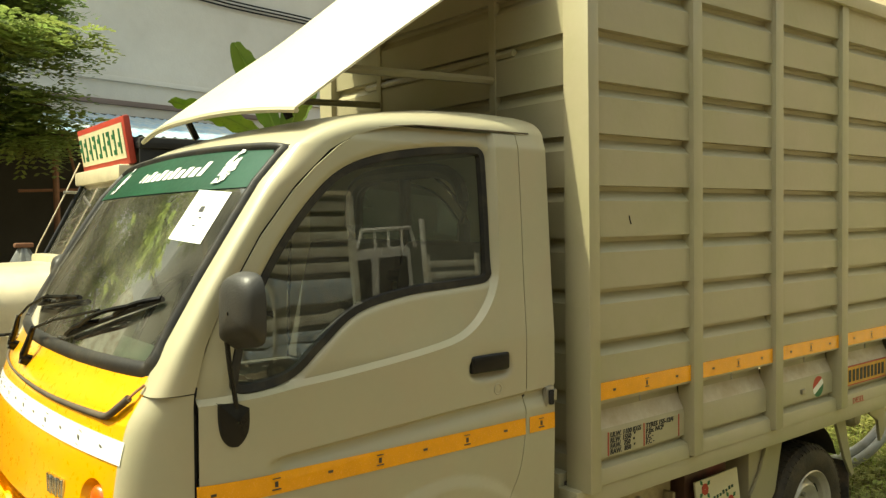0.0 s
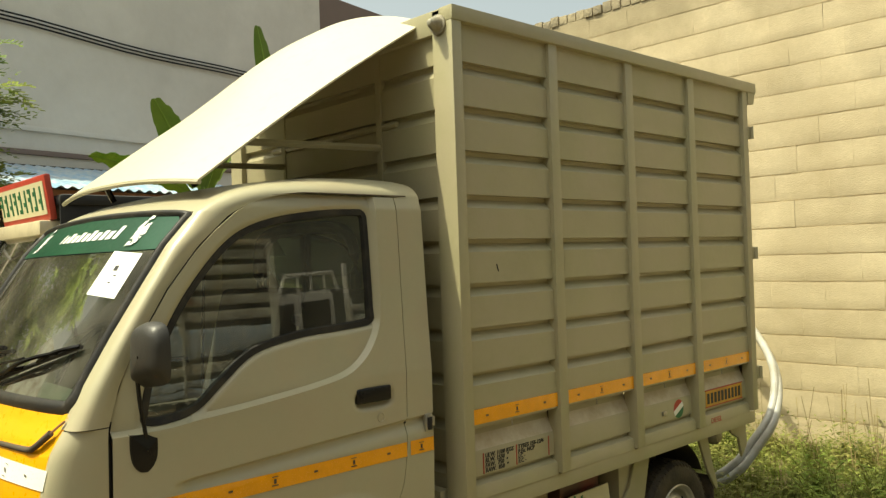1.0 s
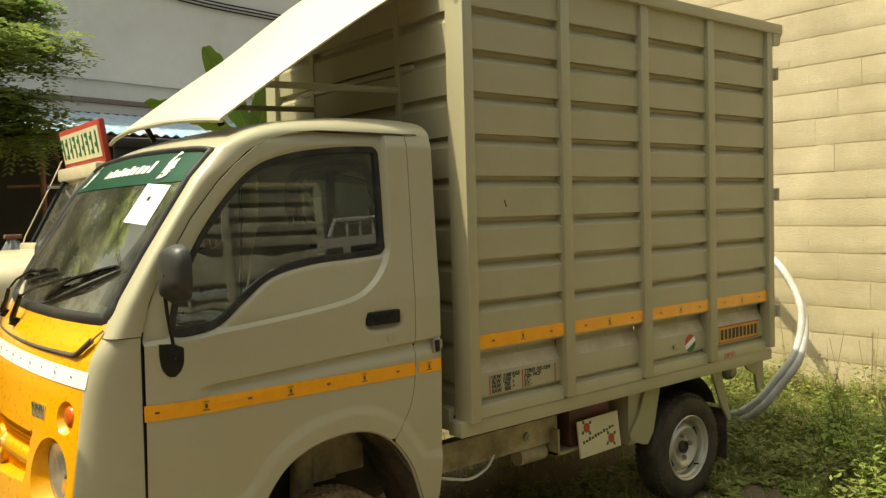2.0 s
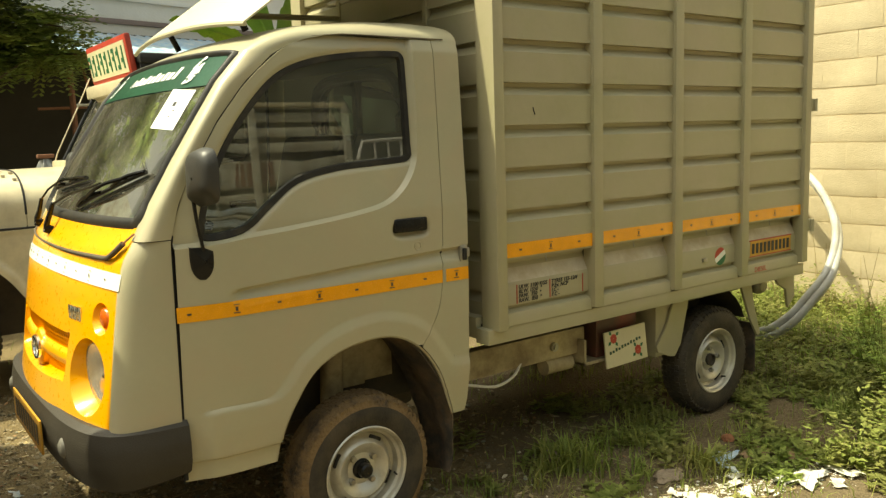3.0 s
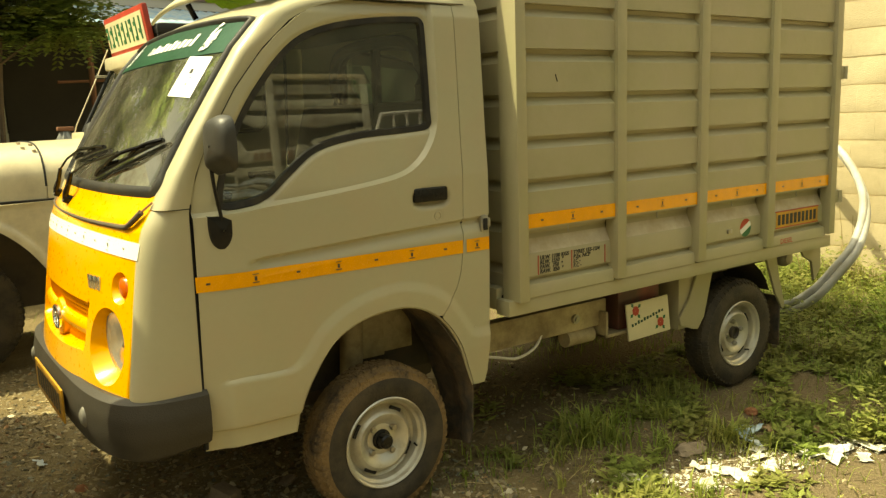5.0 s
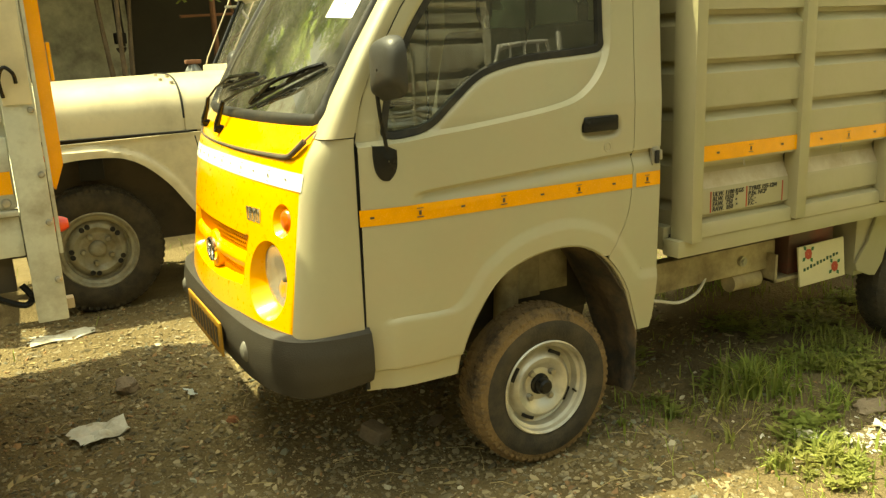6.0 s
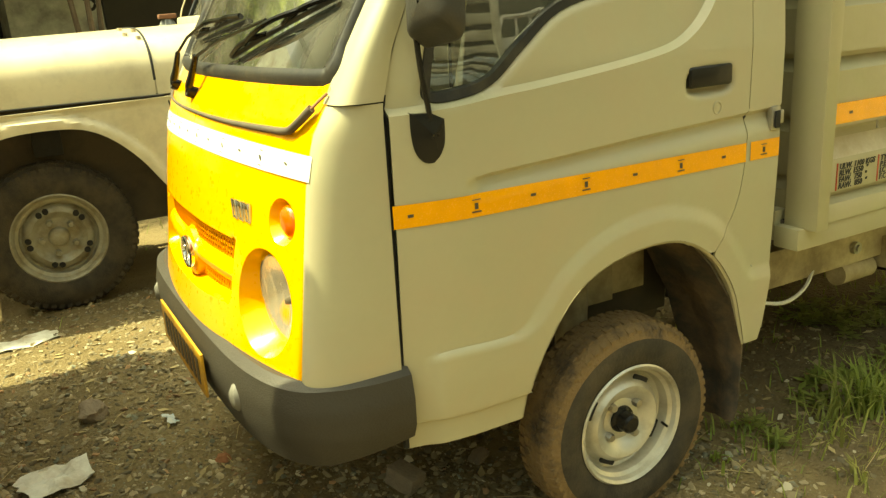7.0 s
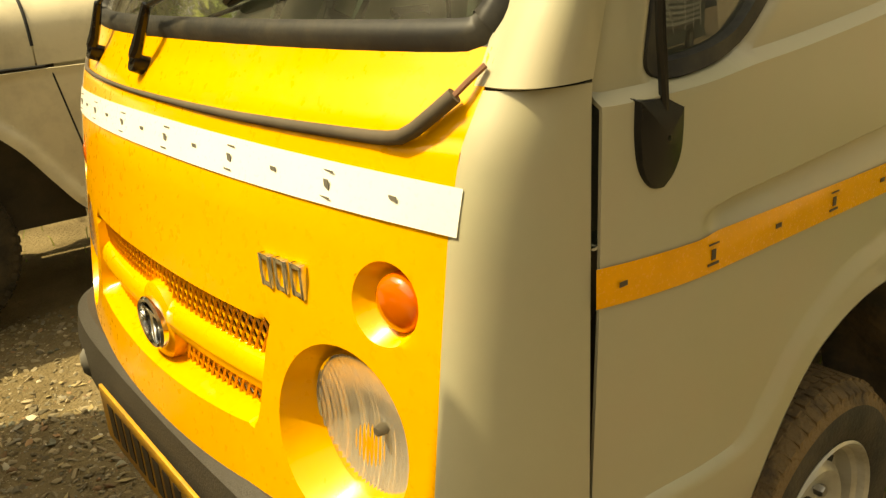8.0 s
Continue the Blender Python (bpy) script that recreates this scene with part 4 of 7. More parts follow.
# wipers: hub, arm, and a blade with its sprung bows
for base_y, (y0, z0), (y1, z1), (ay, az) in ((0.885, (0.605, 1.246), (0.185, 1.362), (0.40, 1.312)), (1.235, (1.115, 1.288), (0.665, 1.338), (0.89, 1.318))):
    pivot = on_nose(base_y, 1.158, 0.006)

    def over(y, z, lift):
        return Vector(on_screen(np.array(y), np.array(z), lift))

    hub = [pivot + Vector((0.012, 0.004, -0.014)), pivot + Vector((-0.012, 0.0, 0.006)), pivot + Vector((-0.004, -0.016, 0.044)), over(base_y - 0.040, 1.232, 0.036)]
    wiper = part("wiper", mesh(lambda bm: add_tube(bm, catmull(hub, 4), 0.0125, 8, taper=list(np.linspace(1.15, 0.6, 13))),
                               lambda bm: add_tube(bm, [pivot + Vector((0.015, 0, -0.010)), pivot + Vector((-0.020, 0, 0.004))], 0.018, 12, taper=[1, 0.85])), black_plastic, truck, "black wiper arm and blade")
    part("arm", tube_bm([over(base_y - 0.036, 1.228, 0.036), over((base_y + ay) / 2 - 0.02, (1.228 + az) / 2, 0.040), over(ay, az, 0.034)], 0.0042, 6), black_plastic, wiper)
    span = np.linspace(0, 1, 17)
    part("blade", tube_bm([over(y0 + (y1 - y0) * s, z0 + (z1 - z0) * s, 0.010) for s in span], 0.0065, 6), rubber, wiper)
    for a, b, lift, rise in ((0.0, 0.42, 0.014, 0.010), (0.58, 1.0, 0.014, 0.010), (0.20, 0.80, 0.020, 0.014)):
        part("bow", tube_bm([over(y0 + (y1 - y0) * (a + (b - a) * f), z0 + (z1 - z0) * (a + (b - a) * f), lift + rise * math.sin(math.pi * f)) for f in np.linspace(0, 1, 9)], 0.0062, 6), black_plastic, wiper)

# -- roof --
ROOF_X0 = 0.05
CROWN = ([-0.42, -0.36, -0.25, -0.10, 0.10, 0.30, 0.43, 0.470], [1.752, 1.770, 1.806, 1.842, 1.866, 1.873, 1.870, 1.864])


def roof_top(x, y):
    a = min(1.0, abs(y - MID) / 0.705)
    side = np.interp(x, [-0.16, 0.0, 0.30, 0.482], [1.786, 1.790, 1.787, 1.772])
    return float(side + (np.interp(x, *CROWN) - side) * max(0.0, 1 - a ** 8) ** 0.5)


def header(k, t):
    """The roof's front: rises from the screen's head and the pillar tops and rolls back onto the roof; k runs from side to side."""
    half = k if k <= 0.5 else 1 - k
    w = min(1.0, half / 0.10)
    if w < 1:
        p0, y3 = corner(w, HEAD_Z), 0.046 + w * (EDGE_Y - 0.046)
        rise = Vector((0.121, -0.004, 0.066)).normalized().lerp(Vector((0.82, 0.0, 0.57)), w)
    else:
        y3 = EDGE_Y + (half - 0.10) / 0.40 * (MID - EDGE_Y)
        z = float(np.interp(y3, [EDGE_Y, 0.14, 0.40, 0.75], [HEAD_Z, 1.736, 1.746, 1.750]))
        p0 = Vector((float(front_x(np.array(y3), np.array(z))), y3, z))
        rise = Vector((0.82, 0.0, 0.57))
    p3 = Vector((ROOF_X0, y3, roof_top(ROOF_X0, y3)))
    back = Vector((1.0, 0.0, (roof_top(ROOF_X0 + 0.06, y3) - roof_top(ROOF_X0 - 0.06, y3)) / 0.12))
    size = (p3 - p0).length
    p1, p2 = p0 + rise * size * 0.36, p3 - back * size * 0.36
    q = p0 * (1 - t) ** 3 + p1 * 3 * t * (1 - t) ** 2 + p2 * 3 * t * t * (1 - t) + p3 * t ** 3
    return Vector((q.x, q.y if k <= 0.5 else 2 * MID - q.y, q.z))


ks = list(np.linspace(0, 0.10, 14)) + list(np.linspace(0.115, 0.885, 50)) + list(np.linspace(0.90, 1.0, 14))
part("roof_front", grid_bm(header, ks, np.linspace(0, 1, 24), 0.003), cream, truck, "cream front of the cab roof above the screen")
vs = np.sin(np.linspace(-math.pi / 2, math.pi / 2, 61))
part("roof", grid_bm(lambda u, v: Vector((ROOF_X0 + u * (0.462 - ROOF_X0), MID + v * 0.704, roof_top(ROOF_X0 + u * (0.462 - ROOF_X0), MID + v * 0.704))), np.linspace(0, 1, 24), vs, 0.004), cream, truck, "cream rounded cab roof")
for side in (0, 1):
    swap = far_side if side else (lambda bm: bm)
    part("roof_gutter", swap(tube_bm([(x, 0.046, 1.796 - 0.012 * max(0.0, (-0.02 - x) / 0.12)) for x in np.linspace(-0.13, 0.40, 24)], 0.0022, 6, taper=list(np.linspace(0.2, 1.0, 8)) + [1.0] * 16)), seal_grey, truck)

# -- back wall of the cab with its sliding window, and the inside --
BACK = [(y, z) for y, z in ellipse(MID, 1.53, 0.36, 0.19, 40, 4.0)]
wall = [(0.035, 0.42), (1.465, 0.42), (1.475, 1.0), (1.45, 1.78), (0.05, 1.78), (0.025, 1.0)]
back = part("cab_back", sheet_bm(wall, [BACK], lambda y, z: np.stack([0.446 + 0 * y, y, z], -1), 0.045, 0.006), cream, truck)
bm = bmesh.new()
add_tube(bm, [(0.437, y, z) for y, z in list(BACK) + [BACK[0]]], 0.026, 8, caps=False)
part("back_window_rubber", bm, rubber, back)
part("back_pane", sheet_bm(BACK, [], lambda y, z: np.stack([0.450 + 0 * y, y, z], -1), 0.06), clear_glass, back).visible_shadow = False
part("back_window_bar", box_bm(0.432, 0.454, MID - 0.014, MID + 0.014, 1.345, 1.715, 0.003), black_plastic, back)
part("cab_floor", box_bm(-0.78, 0.45, 0.40, 1.10, 0.60, 0.63, 0.0), trim_grey, truck)
part("headliner", box_bm(-0.20, 0.45, 0.10, 1.40, 1.752, 1.758, 0.0), trim_grey, truck)
for y0, y1 in ((0.13, 0.68), (0.82, 1.37)):
    part("seat", mesh(lambda bm: add_box(bm, -0.20, 0.28, y0, y1, 0.86, 0.99, 0.04, None, 3)), seat_fabric, truck, "dark fabric seat")
    part("seat_back", mesh(lambda bm: add_box(bm, -0.06, 0.06, y0, y1, -0.02, 0.50, 0.045, pose(0.32, 0, 0.98, 0, 14, 0), 3)), seat_fabric, truck, "dark fabric backrest")
dash_prof = [(-0.70, 0.95), (-0.69, 1.17), (-0.60, 1.20), (-0.46, 1.17), (-0.40, 1.10), (-0.40, 0.95)]
part("dashboard", prism_bm(dash_prof, "y", 0.13, 1.37, 0.012), trim_grey, truck, "grey plastic dashboard")
wheel_at = pose(-0.34, 1.10, 1.20, 0, -58, 0)
part("steering_wheel", mesh(lambda bm: add_tube(bm, [wheel_at @ Vector((0.18 * math.cos(a), 0.18 * math.sin(a), 0)) for a in np.linspace(0, 2 * math.pi, 33)], 0.012, 8, caps=False),
                            lambda bm: add_tube(bm, [wheel_at @ Vector((-0.18, 0, 0)), wheel_at @ Vector((0, 0, -0.03)), wheel_at @ Vector((0.18, 0, 0))], 0.014, 6),
                            lambda bm: add_tube(bm, [wheel_at @ Vector((0, 0, -0.02)), wheel_at @ Vector((0.02, 0, -0.25))], 0.025, 8)), black_plastic, truck, "black steering wheel")

# -- mirror --
for s in (0, 1):
    swap = far_side if s else (lambda bm: bm)
    base = catmull([(-0.592, 1.1405), (-0.590, 1.142), (-0.55, 1.142), (-0.509, 1.142), (-0.506, 1.140), (-0.506, 1.10), (-0.511, 1.065), (-0.528, 1.042), (-0.549, 1.037), (-0.570, 1.042), (-0.586, 1.065), (-0.592, 1.10)], 5, True)
    bm = bmesh.new()
    rows = []
    for k, (sc, dy) in enumerate(((1.0, 0.010), (1.0, -0.004), (0.94, -0.012), (0.5, -0.017), (0.05, -0.018))):
        c = base.mean(0)
        rows.append([bm.verts.new((c[0] + (p[0] - c[0]) * sc, 0.02 + dy, c[1] + (p[1] - c[1]) * sc)) for p in base])
    for a, b in zip(rows, rows[1:]):
        for k in range(len(a)):
            bm.faces.new((a[k], a[(k + 1) % len(a)], b[(k + 1) % len(a)], b[k]))
    bmesh.ops.recalc_face_normals(bm, faces=bm.faces)
    foot = part("mirror", swap(bm), black_plastic, truck, "black door mirror on a bent stalk")
    part("stalk", swap(tube_bm(catmull([(-0.550, 0.010, 1.125), (-0.556, 0.008, 1.165), (-0.566, 0.006, 1.225), (-0.573, 0.004, 1.30)], 5), 0.0058, 8)), black_plastic, foot)
    bm = bmesh.new()
    face = catmull([(0.010, 1.282), (-0.050, 1.292), (-0.108, 1.304), (-0.130, 1.322), (-0.134, 1.36), (-0.130, 1.398), (-0.110, 1.424), (-0.070, 1.431), (-0.02, 1.425), (0.004, 1.412), (0.012, 1.39), (0.014, 1.33)], 4, True)
    rear = catmull([(0.010, 1.266), (-0.050, 1.268), (-0.106, 1.276), (-0.132, 1.296), (-0.137, 1.35), (-0.133, 1.400), (-0.114, 1.430), (-0.070, 1.438), (-0.02, 1.434), (0.008, 1.424), (0.015, 1.40), (0.017, 1.33)], 4, True)
    outline = list(zip(face, rear))
    mid_y, mid_z = -0.06, 1.348
    rows = []
    for sc, t, d in ((0.05, 0, -0.600), (0.45, 0, -0.598), (0.72, 0, -0.594), (0.88, 0, -0.588), (0.96, 0.03, -0.581), (0.995, 0.2, -0.573), (1.0, 0.94, -0.556), (0.99, 1, -0.551), (0.94, 1, -0.550), (0.92, 1, -0.556), (0.05, 1, -0.556)):
        rows.append([])
        for f, r in outline:
            y, z = f[0] + (r[0] - f[0]) * t, f[1] + (r[1] - f[1]) * t
            y, z = mid_y + (y - mid_y) * sc, mid_z + (z - mid_z) * sc
            rows[-1].append(bm.verts.new((d - 0.12 * y, 0.88 * y, z)))
    for a, b in zip(rows, rows[1:]):
        for k in range(len(a)):
            bm.faces.new((a[k], a[(k + 1) % len(a)], b[(k + 1) % len(a)], b[k]))
    bmesh.ops.recalc_face_normals(bm, faces=bm.faces)
    shell = part("mirror_head", swap(bm), mirror_shell, foot, "dark grey mirror housing")

# -- wheels --
def tyre_bm(r, w):
    """A tyre about the z axis; the outer face looks to -z."""
    h = w / 2
    prof = [(r * 0.57, -h * 0.76), (r * 0.63, -h * 0.92), (r * 0.76, -h * 1.0), (r * 0.86, -h * 0.97), (r * 0.93, -h * 0.86), (r * 0.965, -h * 0.74), (r * 0.985, -h * 0.60), (r * 0.996, -h * 0.3), (r, 0.0)]
    prof = prof + [(a, -b) for a, b in prof[-2::-1]]
    bm = bmesh.new()
    add_lathe(bm, prof, Matrix.Identity(4), 56)
    for f in bm.faces:
        c = f.calc_center_median()
        f.material_index = 1 if math.hypot(c.x, c.y) > r * 0.84 else 0
    return bm


def tread_bm(r, w):
    """Shoulder lugs and centre blocks."""
    bm = bmesh.new()
    h = w / 2
    n = 58
    for k in range(n):
        a = 2 * math.pi * k / n
        for s in (-1, 1):
            for z0, z1, r0, da, hw in ((0.60, 0.90, 0.955, 0.0, 0.30), (0.32, 0.57, 0.985, 0.35, 0.34), (0.04, 0.28, 0.992, 0.7, 0.34)):
                if z0 > 0.5 and k % 1:
                    continue
                b = a + (da + (0.5 if s > 0 else 0)) * 2 * math.pi / n
                m = Matrix.Rotation(b, 4, "Z")
                zz = sorted((s * z0 * h, s * z1 * h))
                wide = hw * 2 * math.pi * r / n
                lo, hi = (r * 0.89, r * 0.988) if z0 > 0.5 else (r * 0.97, r * 1.006)
                vs_ = [bm.verts.new(m @ Vector(p)) for p in ((lo, -wide, zz[0]), (lo, wide, zz[0]), (lo, wide, zz[1]), (lo, -wide, zz[1]))]
                shift = -0.012 if z0 > 0.5 else 0
                top = [bm.verts.new(m @ Vector(p)) for p in ((hi + (shift if s < 0 else 0), -wide * 0.9, zz[0]), (hi + (shift if s < 0 else 0), wide * 0.9, zz[0]), (hi + (0 if s < 0 else shift), wide * 0.9, zz[1]), (hi + (0 if s < 0 else shift), -wide * 0.9, zz[1]))]
                bm.faces.new(top)
                for q in range(4):
                    bm.faces.new((vs_[q], vs_[(q + 1) % 4], top[(q + 1) % 4], top[q]))
    bmesh.ops.recalc_face_normals(bm, faces=bm.faces)
    return bm


def rim_bm(prof):
    bm = bmesh.new()
    add_lathe(bm, prof, Matrix.Identity(4), 64)
    bmesh.ops.recalc_face_normals(bm, faces=bm.faces)
    return bm


def truck_wheel(name, muddy, cap):
    """Pressed-steel wheel; its outer face looks to -z."""
    w = thing(name, "", "")
    tyre = part("tyre", tyre_bm(0.2765, 0.156), [tyre_rubber, tyre_mud if muddy else tyre_rubber], w, "muddy black tyre" if muddy else "black tyre")
    part("tread", tread_bm(0.2765, 0.156), tyre_mud if muddy else tyre_rubber, w)
    prof = [(0.178, -0.066), (0.181, -0.070), (0.176, -0.074), (0.168, -0.068), (0.164, -0.055), (0.154, -0.048), (0.150, -0.020), (0.138, -0.012), (0.130, -0.022), (0.122, -0.040), (0.108, -0.050), (0.092, -0.047), (0.078, -0.034), (0.062, -0.024), (0.050, -0.027), (0.040, -0.026), (0.0, -0.026)]
    prof = [(0.925 * a, b) for a, b in prof]
    rim = part("rim", rim_bm(prof), silver, w, "silver pressed-steel rim")
    for k in range(4):
        m = Matrix.Rotation(2 * math.pi * (k + 0.35) / 4, 4, "Z")
        part("wheel_nut", lathe_bm([(0.0, -0.044), (0.010, -0.044), (0.0125, -0.039), (0.0125, -0.020)], m @ Matrix.Translation((0.059, 0, 0)), 6), steel, w)
    for k in range(4):
        m = Matrix.Rotation(2 * math.pi * (k + 0.1) / 4, 4, "Z")
        bm = bmesh.new()
        add_box(bm, 0.1095, 0.1255, -0.026, 0.026, -0.0335, -0.026, 0.006, m)
        bmesh.ops.transform(bm, matrix=Matrix.Translation((0, 0, -0.004)), verts=bm.verts)
        part("vent_slot", bm, gap_dark, w)
    if cap:
        part("hub_cap", lathe_bm([(0.0, -0.070), (0.020, -0.070), (0.026, -0.064), (0.028, -0.036), (0.036, -0.032), (0.038, -0.024)], Matrix.Identity(4), 24), black_plastic, w, "black hub cap")
    else:
        part("hub_cap", lathe_bm([(0.030, -0.026), (0.032, -0.044), (0.026, -0.046), (0.022, -0.030), (0.0, -0.030)], Matrix.Identity(4), 24), under_dark, w, "dark open hub")
    part("valve", tube_bm([(0.139, 0.0, -0.040), (0.132, 0.0, -0.066)], 0.004, 6), black_plastic, w)
    return w


def place_wheel(w, x, y, steer, spin, far=False):
    w.parent = truck
    w.matrix_world = pose(x, y, 0.266) @ pose(0, 0, 0, 0, 0, steer) @ pose(0, 0, 0, -90 if not far else 90, 0, 0) @ pose(0, 0, 0, 0, 0, spin)


for far in (False, True):
    w = truck_wheel("wheel", True, True)
    tagged(w, "front wheel with a mud-caked tyre")
    del w["label"]
    place_wheel(w, 0.0, 0.107 if not far else 1.393, 0, 20, far)
    w = truck_wheel("wheel", False, False)
    place_wheel(w, 2.1, 0.126 if not far else 1.374, 0, 50, far)

# ---- cargo box and chassis of the mini truck ----
BX0, BX1, BY0, BY1, BZ0, BZ1 = 0.560, 2.758, -0.050, 1.550, 0.700, 2.472
SKIN = -0.030
GROOVES = [1.140 + 0.1605 * k for k in range(8)]
cargo = new("cargo_box")
cargo.parent = truck
tagged(cargo, "tall cream cargo box of ribbed steel sheet")


def ribbed(a0, a1, z0, z1, grooves, place, depth=0.022):
    """A sheet with pressed horizontal grooves that stop short of its ends; place(a, d, z) puts it in space."""
    zs = [z0]
    for g in grooves:
        if z0 + 0.03 < g < z1 - 0.03:
            zs += [g - 0.026, g + 0.006, g + 0.0215, g + 0.022]
    zs.append(z1)
    cols = [a0, a0 + 0.003, a0 + 0.005, a1 - 0.005, a1 - 0.003, a1]
    bm = bmesh.new()
    rows = []
    for k, z in enumerate(zs):
        deep = depth if 0 < k < len(zs) - 1 and (k - 1) % 4 in (1, 2) else 0.0
        rows.append([bm.verts.new(place(a, deep if 1 < j < 4 else 0.0, z)) for j, a in enumerate(cols)])
    for r, s in zip(rows, rows[1:]):
        for j in range(len(cols) - 1):
            bm.faces.new((r[j], r[j + 1], s[j + 1], s[j]))
    thicken(bm, 0.002)
    return bm


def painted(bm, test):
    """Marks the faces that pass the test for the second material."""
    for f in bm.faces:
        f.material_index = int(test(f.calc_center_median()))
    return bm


RIBS = [(1.094, 1.148), (1.624, 1.680), (2.152, 2.208)]
bays = [(0.608, 1.094), (1.148, 1.624), (1.680, 2.152), (2.208, 2.704)]
for far in (False, True):
    swap = far_side if far else (lambda bm: bm)
    for k, (a, b) in enumerate(bays):
        part("side_panel", swap(ribbed(a - 0.004, b + 0.004, 0.968, 2.430, GROOVES, lambda x, d, z: (x, SKIN + d, z), 0.030)), box_paint, cargo)
        # lower drop side: sloped top, flat field, raised bottom flange
        prof = [(0.020, 0.968), (0.030, 0.945), (0.026, 0.925), (0.000, 0.872), (-0.004, 0.862), (-0.004, 0.782), (0.012, 0.776), (0.014, 0.764), (-0.018, 0.752), (-0.022, 0.742), (-0.022, 0.704)]
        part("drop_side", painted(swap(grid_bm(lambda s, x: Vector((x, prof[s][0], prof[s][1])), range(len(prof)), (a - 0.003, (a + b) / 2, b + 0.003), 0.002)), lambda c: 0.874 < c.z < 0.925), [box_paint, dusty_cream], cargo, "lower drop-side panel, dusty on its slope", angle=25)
        part("hook", swap(tube_bm([((a + b) / 2, 0.012, 0.972), ((a + b) / 2, -0.004, 0.966), ((a + b) / 2 + 0.004, -0.004, 0.938)], 0.004, 6)), steel, cargo)
        part("tape", swap(box_bm(a + 0.002, b - 0.002, SKIN - 0.0045, SKIN - 0.0005, 0.976, 1.030, 0.0)), orange_tape, cargo, "orange reflective tape")
        for j in range(3):
            x = a + (b - a) * (j + 0.5) / 3
            bm = bmesh.new()
            y = SKIN - 0.0056
            if j % 2:
                add_box(bm, x - 0.011, x + 0.011, y, y + 0.001, 0.989, 0.992)
                add_box(bm, x - 0.004, x + 0.004, y, y + 0.001, 0.996, 1.010)
                add_box(bm, x - 0.010, x + 0.010, y, y + 0.001, 1.016, 1.018)
            else:
                add_box(bm, x - 0.007, x + 0.006, y, y + 0.001, 0.999, 1.006)
            part("tape_mark", swap(bm), tape_print, cargo)
    for a, b in RIBS:
        part("rib", swap(mesh(lambda bm: add_box(bm, a, b, BY0 + 0.003, SKIN + 0.05, 0.712, 2.424, 0.004))), box_paint, cargo)
    part("corner_post", swap(mesh(lambda bm: add_box(bm, BX0, 0.608, BY0, 0.010, 0.700, 2.424, 0.005))), box_paint, cargo)
    part("corner_post", swap(mesh(lambda bm: add_box(bm, 2.704, BX1, BY0, 0.010, 0.716, 2.424, 0.005))), box_paint, cargo)
    part("top_rail", swap(mesh(lambda bm: add_box(bm, BX0 - 0.006, 2.845, BY0 - 0.008, 0.012, 2.420, 2.474, 0.005))), box_paint, cargo)
    part("bottom_rail", swap(mesh(lambda bm: add_box(bm, 0.530, BX1 + 0.02, -0.018, 0.06, 0.642, 0.702, 0.004))), box_paint, cargo)
    # gutter end plate at the rear top
    part("gutter_end", swap(prism_bm([(2.756, 2.474), (2.858, 2.474), (2.858, 2.43), (2.838, 2.405), (2.826, 2.36), (2.756, 2.35)], "y", -0.054, -0.030, 0.004)), box_paint, cargo)
    for z in (2.205, 1.555, 0.915):
        part("hinge", swap(mesh(lambda bm: add_box(bm, 2.752, 2.800, -0.052, -0.030, z - 0.035, z + 0.030, 0.004),
                                lambda bm: add_tube(bm, [(2.780, -0.058, z - 0.035), (2.780, -0.058, z + 0.03)], 0.010, 8))), box_paint, cargo, "steel door hinge")
part("front_panel", ribbed(0.046, 1.454, 0.74, 2.430, [g for g in np.arange(0.818, 2.4, 0.1605)], lambda y, d, z: (0.582 + d, y, z), 0.024), box_paint, cargo)
part("front_post", box_bm(BX0 - 0.004, 0.604, BY0 - 0.003, 0.050, 0.698, 2.470, 0.004), box_paint, cargo)
part("front_post", box_bm(BX0 - 0.004, 0.604, 1.450, BY1 + 0.003, 0.698, 2.470, 0.004), box_paint, cargo)
part("front_rail", box_bm(BX0 - 0.004, 0.650, 0.0, 1.5, 2.385, 2.472, 0.004), box_paint, cargo)
part("front_sill", box_bm(0.536, 0.60, 0.064, 1.436, 0.655, 0.74, 0.004), box_paint, cargo)
part("box_roof", box_bm(0.62, 2.77, -0.02, 1.52, 2.440, 2.462, 0.003), box_paint, cargo)
part("box_floor", box_bm(0.56, 2.755, 0.0, 1.5, 0.690, 0.712, 0.003), under_dark, cargo)
part("rear_door", ribbed(0.0, 1.5, 0.74, 2.43, GROOVES, lambda y, d, z: (2.757 - d, y, z)), box_paint, cargo)
# front marker lamp
lamp_dir = look((0.554, 0.012, 2.412), (-0.24, -0.10, 2.40)) @ pose(0, 0, 0, 180, 0, 0)
part("marker_lamp", lathe_bm([(0.0, 0.058), (0.010, 0.054), (0.019, 0.040), (0.026, 0.020), (0.028, 0.012), (0.036, 0.010), (0.037, -0.006)], lamp_dir, 20), dull_silver, cargo, "small cone marker lamp")

